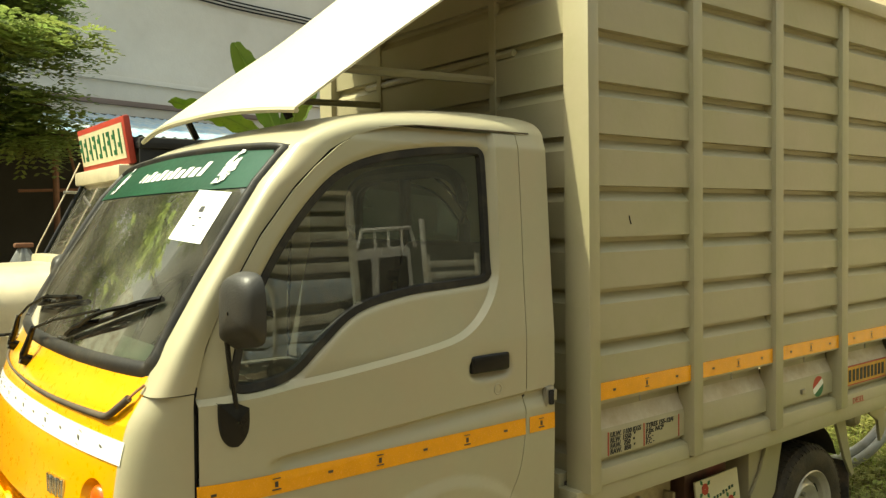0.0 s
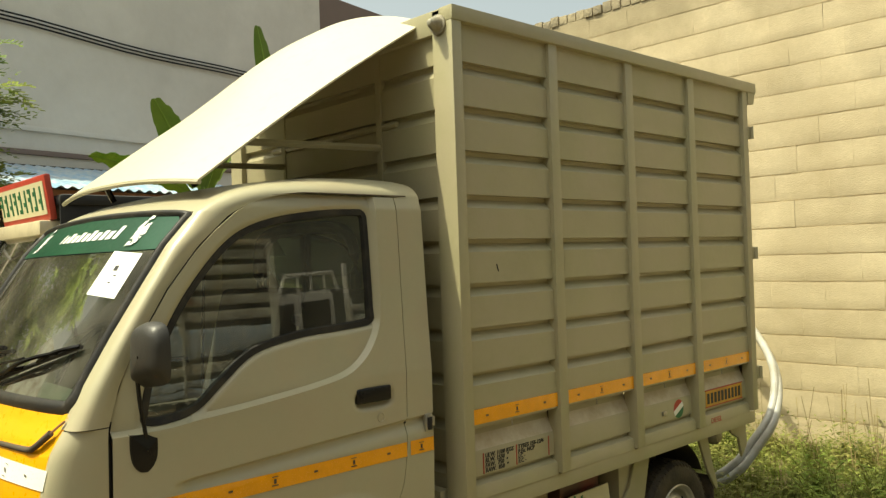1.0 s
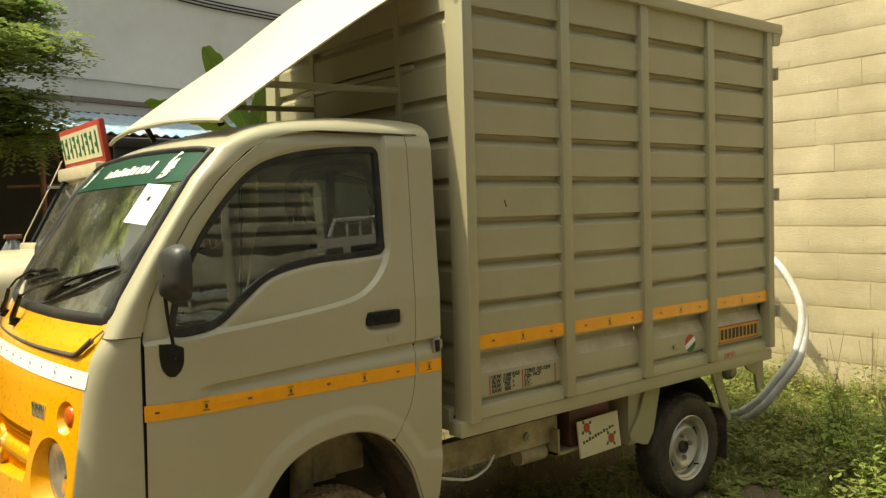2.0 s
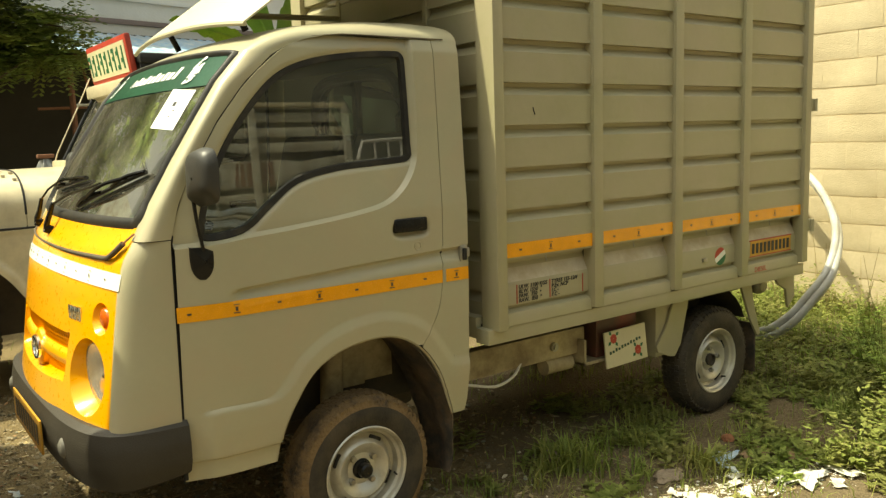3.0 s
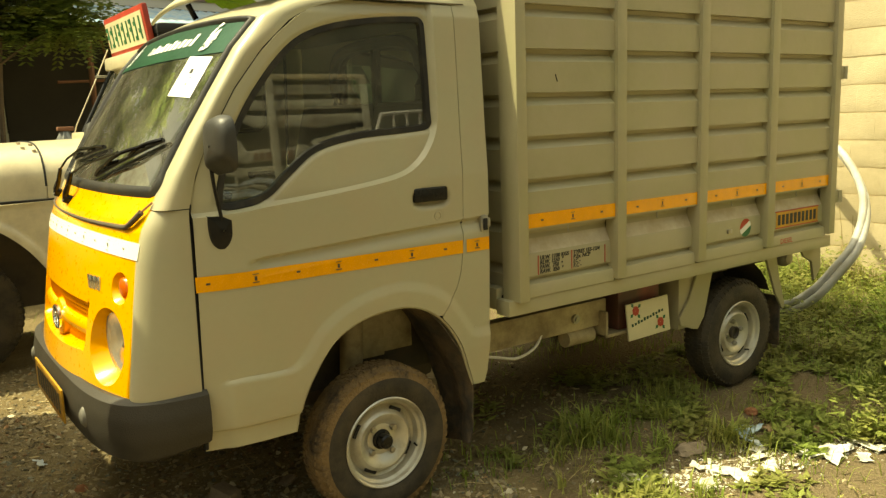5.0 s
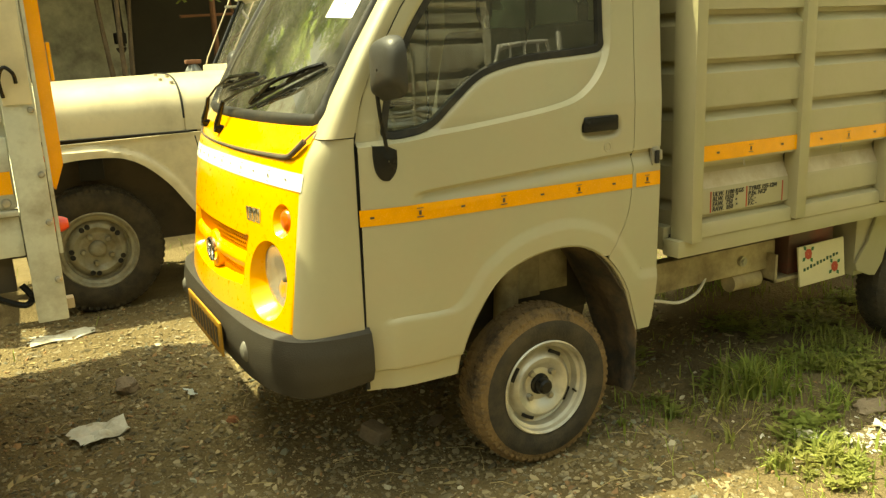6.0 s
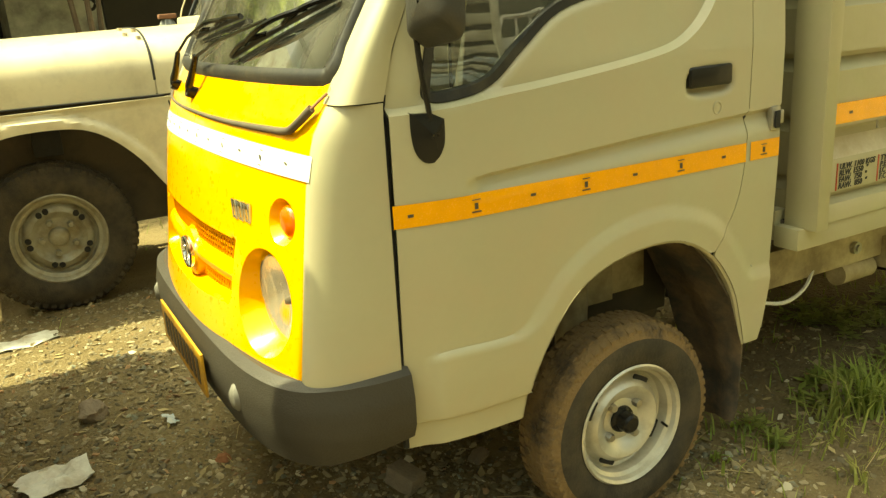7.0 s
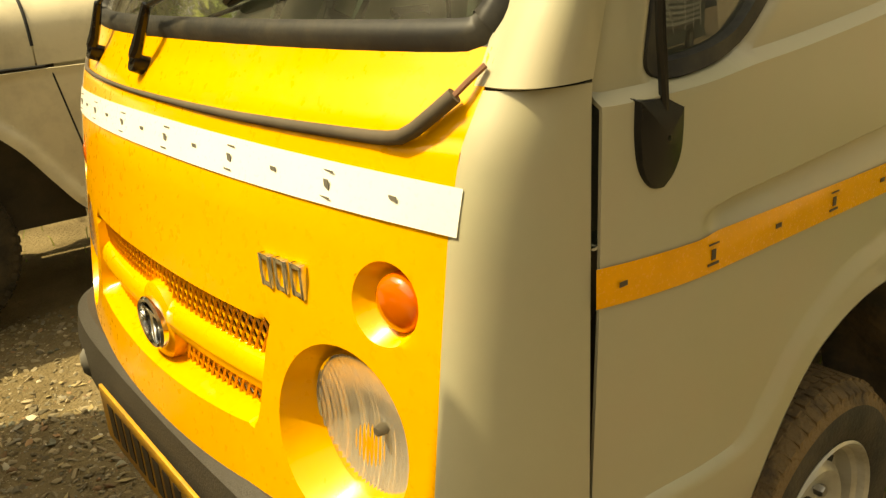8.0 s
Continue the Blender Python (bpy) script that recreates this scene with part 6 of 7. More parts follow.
# ---- white plastic pipe looped behind the box ----
pipe_pts = catmull([(3.20, 1.6, 0.05), (3.30, 0.95, 0.045), (3.36, 0.60, 0.06), (3.40, 0.42, 0.17), (3.50, 0.33, 0.32), (3.65, 0.28, 0.49), (3.90, 0.37, 0.71), (4.20, 0.62, 0.91), (4.50, 0.96, 1.07), (4.72, 1.35, 1.16), (4.80, 1.8, 1.18)], 6)
pipe = thing("plastic_pipe", "doubled grey-white plastic pipe leaning against the wall", "pipe")
part("strand", tube_bm(pipe_pts, 0.026, 14), pvc, pipe)
part("strand", tube_bm(pipe_pts + np.array([0.015, 0.030, 0.040]), 0.026, 14), pvc, pipe)

# ---- the jeep beyond ----
jeep = thing("jeep", "cream open jeep with a black canopy and a painted sign", "jeep")
JY = 2.75
JF = -2.05


def jeep_far(bm):
    bmesh.ops.transform(bm, matrix=Matrix.Translation((0, 2 * 3.40, 0)) @ Matrix.Diagonal((1, -1, 1, 1)), verts=bm.verts)
    bmesh.ops.reverse_faces(bm, faces=bm.faces)
    return bm


def hood(u, v):
    x = JF + u * (-0.575 - JF)
    a = v * math.pi
    c = math.cos(a)
    y = 3.40 - 0.625 * np.sign(c) * abs(c) ** 0.55
    return Vector((x, y, 1.015 + (0.285 + 0.03 * u) * math.sin(a) ** 0.55))


part("hood", grid_bm(hood, np.linspace(0, 1, 12), np.linspace(0, 1, 41), 0.004), jeep_paint, jeep, "cream rounded bonnet")


def cowl(u, v):
    p = hood(1.0, v)
    return p + Vector((0.006 + u * 0.36, 0, 0.006 * u))


part("cowl", grid_bm(cowl, np.linspace(0, 1, 4), np.linspace(0, 1, 41), 0.004), jeep_paint, jeep)
j_arch = catmull([(-1.62, 0.55), (-1.50, 0.76), (-1.30, 0.885), (-1.02, 0.905), (-0.86, 0.86), (-0.72, 0.74), (-0.62, 0.60), (-0.55, 0.50), (-0.50, 0.45)], 6)
j_side = [(JF, 0.98), (JF, 0.70), (-1.75, 0.60)] + [tuple(p) for p in j_arch] + [(0.10, 0.44), (0.10, 1.005), (-0.55, 1.005)]
j_lip = catmull([(-1.75, 0.60), (-1.56, 0.80), (-1.34, 0.925), (-1.22, 0.955), (-1.02, 0.955), (-0.83, 0.895), (-0.68, 0.765), (-0.58, 0.62), (-0.49, 0.50)], 6)


def jeep_skin(x, z):
    d, _ = line_d(x, z, j_lip)
    y = JY - 0.030 * (1 - smooth_step(d, -0.015, 0.010))
    y = y - 0.012 * (1 - smooth_step(np.abs(z - 0.998), 0.0, 0.014))
    return np.stack([x, y, z], -1)


for far in (0, 1):
    swap = jeep_far if far else (lambda bm: bm)
    part("fender", swap(sheet_bm(j_side, [], jeep_skin, 0.018, 0.005)), jeep_paint, jeep)
    part("fender_house", swap(box_bm(JF + 0.1, -0.45, JY + 0.30, JY + 0.31, 0.35, 1.0, 0.0)), under_dark, jeep)
    part("fender_inner", swap(mesh(lambda bm: add_box(bm, -1.15, -1.02, JY + 0.20, JY + 0.26, 0.76, 0.88, 0.006))), gap_dark, jeep)
    part("side_lamp", swap(mesh(lambda bm: add_box(bm, -1.50, -1.275, JY - 0.040, JY - 0.012, 0.915, 0.945, 0.006))), orange_lens, jeep, "orange side lamp")
    part("bonnet_gap", swap(tube_bm([hood(1.0, v) + Vector((0.003, 0, 0.001)) for v in np.linspace(0.02, 0.5, 20)], 0.006, 6)), gap_dark, jeep)
    part("bonnet_gap", swap(tube_bm([(x, JY - 0.005, 1.013) for x in np.linspace(JF, -0.55, 6)], 0.005, 6)), gap_dark, jeep)
    part("scuttle_gap", swap(tube_bm([(-0.53, JY - 0.003, 0.99), (-0.48, JY - 0.003, 0.72), (-0.45, JY - 0.003, 0.48)], 0.004, 6)), gap_dark, jeep)
    part("step", swap(mesh(lambda bm: add_box(bm, -0.42, 0.45, JY + 0.0, JY + 0.2, 0.40, 0.43, 0.005))), under_dark, jeep)
    part("body_side", swap(mesh(lambda bm: add_box(bm, 0.104, 2.2, JY + 0.002, JY + 0.04, 0.45, 1.10, 0.02))), jeep_paint, jeep)
    # screen frame post and stay
    if far:
        continue
    part("screen_post", jeep_far(tube_bm([(-0.170, 3.10, 1.34), (0.125, 3.05, 1.87)], 0.014, 8)), black_plastic, jeep)
    part("screen_stay", jeep_far(tube_bm([(-0.215, 3.115, 1.36), (-0.197, 3.11, 1.417), (-0.016, 3.06, 1.753), (0.085, 3.00, 1.94)], 0.0045, 8)), dusty_cream, jeep)
    part("stay_clamp", jeep_far(mesh(lambda bm: add_box(bm, -0.030, 0.060, 3.045, 3.070, 1.742, 1.760, 0.005))), steel, jeep)
    part("canopy_side", swap(mesh(lambda bm: add_box(bm, 0.16, 2.3, JY + 0.10, JY + 0.12, 1.62, 1.98, 0.004))), canvas, jeep)
for k in range(4):
    bolt = hood(0.985 - 0.035 * (k % 2), 0.26 + 0.05 * k)
    part("bonnet_bolt", tube_bm([bolt + Vector((0, 0, -0.004)), bolt + Vector((0, 0, 0.014))], 0.012, 8), dusty_cream, jeep)
part("screen_head", mesh(lambda bm: add_box(bm, 0.06, 0.20, JY + 0.16, 3.84, 1.79, 1.88, 0.02)), jeep_paint, jeep, "cream top rail of the screen frame")
part("screen_base", mesh(lambda bm: add_box(bm, -0.22, -0.10, JY + 0.20, 3.78, 1.24, 1.375, 0.02)), jeep_paint, jeep)
part("screen_glass", grid_bm(lambda u, v: Vector((-0.155 + 0.265 * u, 3.06 + 0.68 * v, 1.35 + 0.47 * u)), (0, 1), (0, 1)), screen_glass, jeep).visible_shadow = False
part("canopy", mesh(lambda bm: add_box(bm, 0.15, 2.3, JY + 0.08, 3.97, 1.96, 2.03, 0.03)), canvas, jeep, "black canvas canopy")
part("floor_pan", box_bm(-0.5, 2.2, JY + 0.05, 4.0, 0.44, 0.50, 0.0), under_dark, jeep)
part("front_cross", box_bm(JF - 0.02, JF, JY, 4.05, 0.60, 1.02, 0.01), jeep_paint, jeep)
sign = part("sign_board", mesh(lambda bm: add_box(bm, -0.02, 0.02, -0.48, 0.48, -0.135, 0.135, 0.015, pose(0.12, 3.365, 2.015, 0, -8, 0))), red_paint, jeep, "cream sign board with a red border and green bars")
part("sign_field", mesh(lambda bm: add_box(bm, -0.0235, -0.0205, -0.445, 0.445, -0.098, 0.098, 0.0, pose(0.12, 3.365, 2.015, 0, -8, 0))), sign_cream, sign)
for k in range(9):
    bm = bmesh.new()
    y = 0.455 - k * 0.0975
    m = pose(0.12, 3.365, 2.015, 0, -8, 0)
    add_box(bm, -0.026, -0.0236, y - 0.070, y - 0.044, -0.070, 0.070, 0, m)
    for z in ((0.044, -0.006), (0.020, -0.068), (-0.030,))[k % 3]:
        add_box(bm, -0.026, -0.0236, y - 0.044, y - 0.012, z, z + 0.026, 0, m)
    part("sign_bar", bm, green_paint, sign)


def jeep_wheel(x, y, far):
    w = new("wheel")
    r = 0.372
    part("tyre", tyre_bm(r, 0.19), [tyre_rubber, tyre_rubber], w, "worn black tyre")
    part("tread", tread_bm(r, 0.19), tyre_rubber, w)
    prof = [(0.222, -0.074), (0.226, -0.080), (0.218, -0.084), (0.208, -0.076), (0.200, -0.060), (0.184, -0.052), (0.178, -0.020), (0.168, -0.014), (0.158, -0.030), (0.146, -0.040), (0.130, -0.044), (0.118, -0.036), (0.104, -0.022), (0.092, -0.018), (0.070, -0.020), (0.056, -0.022), (0.0, -0.022)]
    part("rim", rim_bm(prof), dull_silver, w, "dull silver pressed-steel rim")
    for k in range(5):
        m = Matrix.Rotation(2 * math.pi * (k + 0.25) / 5, 4, "Z")
        part("wheel_nut", lathe_bm([(0.0, -0.050), (0.012, -0.050), (0.016, -0.044), (0.018, -0.014)], m @ Matrix.Translation((0.082, 0, 0)), 6), dull_silver, w)
        for da in (-0.12, 0.12):
            part("vent_hole", lathe_bm([(0.0, -0.0458), (0.015, -0.0458), (0.016, -0.03)], Matrix.Rotation(da, 4, "Z") @ m @ Matrix.Translation((0.142, 0, 0)), 10), gap_dark, w)
    part("hub_cap", lathe_bm([(0.0, -0.052), (0.030, -0.050), (0.044, -0.042), (0.050, -0.030), (0.052, -0.018)], Matrix.Identity(4), 24), dull_silver, w)
    w.parent = jeep
    w.matrix_world = pose(x, y, 0.358) @ pose(0, 0, 0, 90 if far else -90, 0, 0) @ pose(0, 0, 0, 0, 0, 12)


jeep_wheel(-1.114, 2.99, False)
jeep_wheel(-1.118, 3.94, True)
jeep_wheel(1.25, 2.86, False)
jeep_wheel(1.25, 3.94, True)

# ---- the other lorry, standing before the truck's nose ----
lorry = thing("parked_lorry", "pale grey open lorry with tall planked sides and yellow rear frame", "lorry")
LX, LY, LZ = -1.402, 0.33, 2.05
part("rear_post", mesh(lambda bm: add_box(bm, LX - 0.078, LX, LY, LY + 0.06, 0.715, LZ, 0.004)), lorry_grey, lorry, "pale rear corner post with a hook")
part("post_plate", mesh(lambda bm: add_box(bm, LX - 0.074, LX - 0.006, LY - 0.006, LY, 1.305, LZ, 0.002)), jeep_paint, lorry)
part("post_hook", tube_bm(catmull([(LX - 0.070, LY - 0.01, 1.325), (LX - 0.074, LY - 0.022, 1.37), (LX - 0.060, LY - 0.03, 1.40), (LX - 0.040, LY - 0.024, 1.385), (LX - 0.036, LY - 0.01, 1.36)], 5), 0.005, 8), black_plastic, lorry)
for z in (0.83, 0.99, 1.12, 1.29):
    part("post_bolt", lathe_bm([(0.0, -0.010), (0.006, -0.009), (0.009, -0.003), (0.009, 0.002)], pose(LX - 0.012, LY, z, -90, 0, 0), 10), steel, lorry)
for k in range(5):
    z = 1.035 + k * 0.227
    part("plank", mesh(lambda bm: add_box(bm, -4.3, LX - 0.08, LY + 0.012, LY + 0.045, z, z + 0.19, 0.008)), lorry_grey, lorry)
    part("plank", mesh(lambda bm: add_box(bm, -4.3, LX - 0.08, LY + 0.030, LY + 0.040, z + 0.188, z + 0.229, 0.002)), lorry_grey, lorry)
part("tape", box_bm(-4.3, LX - 0.085, LY + 0.006, LY + 0.012, 1.075, 1.135, 0.0), orange_tape, lorry)
part("tape", box_bm(-4.3, LX - 0.15, LY + 0.006, LY + 0.012, 1.215, 1.265, 0.0), orange_tape, lorry)
part("side_bolt", lathe_bm([(0.0, -0.010), (0.010, -0.008), (0.013, 0.0), (0.013, 0.006)], pose(LX - 0.105, LY + 0.010, 1.052, -90, 0, 0), 12), steel, lorry)
part("side_rail", mesh(lambda bm: add_box(bm, -4.3, LX - 0.08, LY - 0.006, LY + 0.05, 1.018, 1.032, 0.003)), lorry_grey, lorry)
part("bottom_rail", mesh(lambda bm: add_box(bm, -4.3, LX - 0.08, LY + 0.01, LY + 0.05, 0.905, 1.016, 0.006)), lorry_grey, lorry)
part("guard_plate", mesh(lambda bm: add_box(bm, -2.2, LX - 0.115, LY + 0.06, LY + 0.09, 0.80, 0.905, 0.004)), under_dark, lorry, "black guard plate")
part("hose", tube_bm(catmull([(-1.60, LY + 0.03, 0.82), (-1.56, LY + 0.03, 0.79), (-1.505, LY + 0.03, 0.765), (-1.485, LY + 0.03, 0.785), (-1.505, LY + 0.04, 0.82)], 5), 0.009, 8), black_plastic, lorry)
# yellow wing of the rear frame, its lower corner cut off
WING = [(LX + 0.004, LZ), (LX + 0.004, 1.095), (LX + 0.018, 1.070), (LX + 0.046, 1.140), (LX + 0.046, LZ)]
part("rear_wing", prism_bm(WING, "y", LY + 0.020, LY + 0.046, 0.003), orange_tape, lorry, "yellow painted wing of the rear frame")
part("wing_stop", mesh(lambda bm: add_box(bm, LX + 0.048, LX + 0.058, LY + 0.022, LY + 0.044, 1.36, 1.46, 0.004)), orange_tape, lorry)
part("rear_post", mesh(lambda bm: add_box(bm, LX - 0.078, LX, LY + 1.92, LY + 1.98, 0.715, LZ, 0.004)), lorry_grey, lorry)
part("frame_edge", mesh(lambda bm: add_box(bm, LX + 0.002, LX + 0.012, LY + 0.006, LY + 0.019, 0.90, LZ, 0.002)), lorry_grey, lorry)
part("tail_lamp", lathe_bm([(0.0, 0.03), (0.014, 0.026), (0.022, 0.012), (0.024, 0.0), (0.020, -0.02)], pose(LX + 0.012, LY + 0.10, 0.965, 0, 90, 0), 16), red_lens, lorry, "round red tail lamp")
part("step_end", mesh(lambda bm: add_box(bm, LX + 0.0, LX + 0.020, LY + 0.03, LY + 0.07, 0.735, 0.765, 0.003)), dusty_cream, lorry)
part("load_floor", mesh(lambda bm: add_box(bm, -4.3, LX - 0.004, LY + 0.05, LY + 1.93, 0.93, 1.02, 0.008)), lorry_grey, lorry)
part("far_side", mesh(lambda bm: add_box(bm, -4.3, LX - 0.08, LY + 1.93, LY + 1.97, 0.905, LZ, 0.006)), lorry_grey, lorry)
part("tailboard", mesh(lambda bm: add_box(bm, LX - 0.040, LX - 0.006, LY + 0.062, LY + 1.918, 0.93, 1.52, 0.005)), lorry_grey, lorry)
part("bulkhead", mesh(lambda bm: add_box(bm, -4.34, -4.302, LY + 0.0, LY + 1.98, 0.905, LZ, 0.006)), lorry_grey, lorry)
part("chassis", mesh(lambda bm: add_box(bm, -4.3, LX - 0.3, LY + 0.6, LY + 1.4, 0.66, 0.928, 0.01)), under_dark, lorry)
for y in (LY + 0.22, LY + 1.6):
    w = new("wheel")
    part("tyre", tyre_bm(0.38, 0.2), [tyre_rubber, tyre_rubber], w)
    part("rim", rim_bm([(0.23, -0.07), (0.2, -0.05), (0.15, -0.02), (0.0, -0.02)]), dull_silver, w)
    w.parent = lorry
    w.matrix_world = pose(-2.75, y, 0.38, -90, 0, 0)

# ---- unseen walls added to cut sky light and darken reflections, and the pickup behind the camera ----
tagged(part("unseen_wall_south", box_bm(-11, 13, -10.1, -9.8, 0, 7.0, 0.0), unseen_south_dark, None, "added unseen dark wall that limits light from behind the camera", smooth=False), category="wall", kind="structure")
tagged(part("unseen_wall_west", box_bm(-9.3, -9.0, -9.8, 14.0, 0, 5.0, 0.0), shed_grey, None, "added unseen grey wall that limits light from the yard's end", smooth=False), category="wall", kind="structure")
pickup = thing("pickup", "white pickup with a roof rack and a slatted load body", "pickup", at=(3.60, -6.6, 0), turn=-4)
pickup.scale = (1.22, 1.22, 1.22)
part("load_floor", mesh(lambda bm: add_box(bm, 1.2, 4.2, -1.7, 0.0, 0.62, 0.74, 0.01)), under_dark, pickup)
for k in range(6):
    part("slat", mesh(lambda bm: add_box(bm, 1.2, 4.2, -0.03, 0.0, 0.78 + 0.12 * k, 0.85 + 0.12 * k, 0.006)), lorry_grey, pickup)
for x in (1.2, 1.95, 2.7, 3.45, 4.15):
    part("stake", mesh(lambda bm: add_box(bm, x, x + 0.05, 0.0, 0.04, 0.62, 1.52, 0.005)), lorry_grey, pickup)
cab_prof = [(-0.9, 0.4), (-0.92, 0.82), (-0.80, 0.95), (-0.32, 1.02), (0.10, 1.52), (0.26, 1.60), (1.08, 1.64), (1.12, 0.4)]
part("cab", prism_bm(cab_prof, "y", -1.65, -0.05, 0.03), rack_white, pickup, "white cab")
part("cab_window", prism_bm([(-0.14, 1.06), (0.16, 1.47), (0.52, 1.51), (0.52, 1.06)], "y", -0.052, -0.043), black_plastic, pickup)
part("cab_window", prism_bm([(0.62, 1.06), (0.62, 1.51), (1.00, 1.53), (1.00, 1.06)], "y", -0.052, -0.043), black_plastic, pickup)
part("rack", mesh(lambda bm: add_tube(bm, [(0.38, -0.08, 1.62), (0.46, -0.08, 1.80), (1.10, -0.08, 1.83), (1.16, -0.08, 1.62)], 0.022, 8), *[(lambda bm, x=x: add_tube(bm, [(x, -0.08, 1.60), (x, -0.08, 1.82)], 0.016, 8)) for x in (0.62, 0.80, 0.98)]), rack_white, pickup, "white tubular roof rack")
part("rear_frame", mesh(lambda bm: add_tube(bm, [(1.26, -0.06, 0.7), (1.26, -0.06, 1.92)], 0.03, 8)), rack_white, pickup)
goods = thing("goods_lorry", "tall lorry with weathered plank sides and a blue lettered band", "lorry", at=(-0.40, -4.95, 0), turn=0)
part("bed", mesh(lambda bm: add_box(bm, 0.0, 3.3, -1.5, 0.0, 0.80, 0.92, 0.01)), under_dark, goods)
part("blue_band", mesh(lambda bm: add_box(bm, 0.0, 3.3, -0.03, 0.012, 0.93, 1.16, 0.006)), litter_blue, goods, "blue painted board")
for k in range(8):
    part("plank", mesh(lambda bm: add_box(bm, 0.0, 3.3, -0.04, 0.0, 1.18 + 0.148 * k, 1.275 + 0.148 * k, 0.008)), (litter_blue if k in (0, 2) else lorry_grey), goods)
for k in range(6):
    part("lettering", mesh(lambda bm: add_box(bm, 2.0 + 0.075 * k, 2.05 + 0.075 * k, 0.0, 0.006, 1.785, 1.855, 0.0)), rust, goods)
for x in (0.0, 1.1, 2.2, 3.24):
    part("stake", mesh(lambda bm: add_box(bm, x, x + 0.07, 0.0, 0.05, 0.80, 2.36, 0.006)), lorry_grey, goods)
# dark sheet added behind the planks, so that their gaps read as shade
part("backing", box_bm(0.02, 3.28, -0.10, -0.06, 0.92, 2.35, 0.0), interior_shade, goods)
part("top_rail", mesh(lambda bm: add_box(bm, 0.0, 3.3, -0.05, 0.03, 2.36, 2.41, 0.008)), jeep_paint, goods)
part("far_side", mesh(lambda bm: add_box(bm, 0.0, 3.3, -1.54, -1.50, 0.92, 2.36, 0.006)), lorry_grey, goods)
for x in (0.0, 3.26):
    part("end_board", mesh(lambda bm: add_box(bm, x, x + 0.04, -1.498, -0.102, 0.92, 2.36, 0.006)), lorry_grey, goods)
part("cab", prism_bm([(-1.25, 0.45), (-1.27, 1.15), (-1.02, 1.75), (-0.80, 1.85), (-0.06, 1.86), (-0.06, 0.45)], "y", -1.50, -0.02, 0.03), lorry_grey, goods, "pale cab")
for x in (-0.7, 2.5):
    w = new("wheel")
    part("tyre", tyre_bm(0.45, 0.22), [tyre_rubber, tyre_rubber], w)
    part("rim", rim_bm([(0.27, -0.07), (0.24, -0.05), (0.16, -0.02), (0.0, -0.02)]), dull_silver, w)
    w.parent = goods
    w.matrix_local = pose(x, -0.30, 0.45, 90, 0, 0)
for x in (0.25, 3.4):
    w = new("wheel")
    part("tyre", tyre_bm(0.33, 0.19), [tyre_rubber, tyre_rubber], w)
    part("rim", rim_bm([(0.20, -0.07), (0.18, -0.05), (0.13, -0.02), (0.0, -0.02)]), dull_silver, w)
    w.parent = pickup
    w.matrix_local = pose(x, -0.16, 0.33, 90, 0, 0)

# ---- plants ----
def leaf_tree(name, label, at, height, spread, leaves, seed, droop=0.3, stems=3, clear=2.3):
    """Tapered trunk and limbs, twigs with rows of small leaflets, open between the sprays."""
    r = random.Random(seed)
    tree = thing(name, label, "tree", at=at)
    wood, green = bmesh.new(), bmesh.new()
    tips = []
    for s in range(stems):
        a = 2 * math.pi * (s + r.random()) / stems
        top = Vector((0.25 * spread * math.cos(a), 0.25 * spread * math.sin(a), height * r.uniform(0.75, 1.0)))
        mid = top * 0.5 + Vector((r.uniform(-0.1, 0.1), r.uniform(-0.1, 0.1), 0)) * spread
        stem = catmull([(0, 0, 0), tuple(mid * 0.5), tuple(mid), tuple(top)], 5)
        add_tube(wood, stem, 0.034 * height / 4, 7, taper=np.linspace(1, 0.25, len(stem)))
        for k in range(16):
            f = r.uniform(0.35, 1.0)
            p = Vector(stem[min(len(stem) - 1, int(f * (len(stem) - 1)))])
            b = r.random() * 6.28
            q = p + Vector((math.cos(b), math.sin(b), r.uniform(-0.1, 0.5))) * spread * r.uniform(0.3, 0.75) * (1.2 - 0.5 * f)
            if q.z < clear - 0.15:
                continue
            limb = catmull([tuple(p), tuple(p.lerp(q, 0.5) + Vector((0, 0, 0.08 * spread))), tuple(q)], 4)
            add_tube(wood, limb, 0.014, 5, taper=np.linspace(1, 0.3, len(limb)))
            tips += [(Vector(x), (q - p).normalized()) for x in limb[2:]]
    for k in range(leaves):
        p, way = r.choice(tips)
        b = r.random() * 6.28
        out = (way * r.uniform(0.2, 0.8) + Vector((math.cos(b), math.sin(b), r.uniform(-0.5, 0.4)))).normalized()
        length = r.uniform(0.18, 0.42)
        start = p + Vector((r.uniform(-1, 1), r.uniform(-1, 1), r.uniform(-1, 1))) * 0.14 * spread * 0.6
        if start.z < clear:
            continue
        side = out.cross(Vector((0, 0, 1)))
        side = side.normalized() if side.length > 0.05 else Vector((1, 0, 0))
        n = 7
        for j in range(n):
            f = (j + 1) / n
            c = start + out * length * f + Vector((0, 0, -droop * length * f * f))
            for s in (-1, 1):
                tip = c + side * s * 0.075 + out * 0.035 + Vector((0, 0, r.uniform(-0.02, 0.012)))
                w = out * 0.021
                green.faces.new([green.verts.new(v) for v in (c, c.lerp(tip, 0.55) + w, tip, c.lerp(tip, 0.55) - w)])
    part("trunk", wood, bark, tree)
    part("crown", green, tree_mat, tree, smooth=False)
    return tree


leaf_tree("tree", "leafy tree with feathery green sprays before the shed", (-0.36, 6.7, 0), 4.6, 1.8, 3800, 3)
leaf_tree("tree", "young feathery tree beside the shed", (-2.4, 7.2, 0), 6.0, 2.8, 4600, 5)


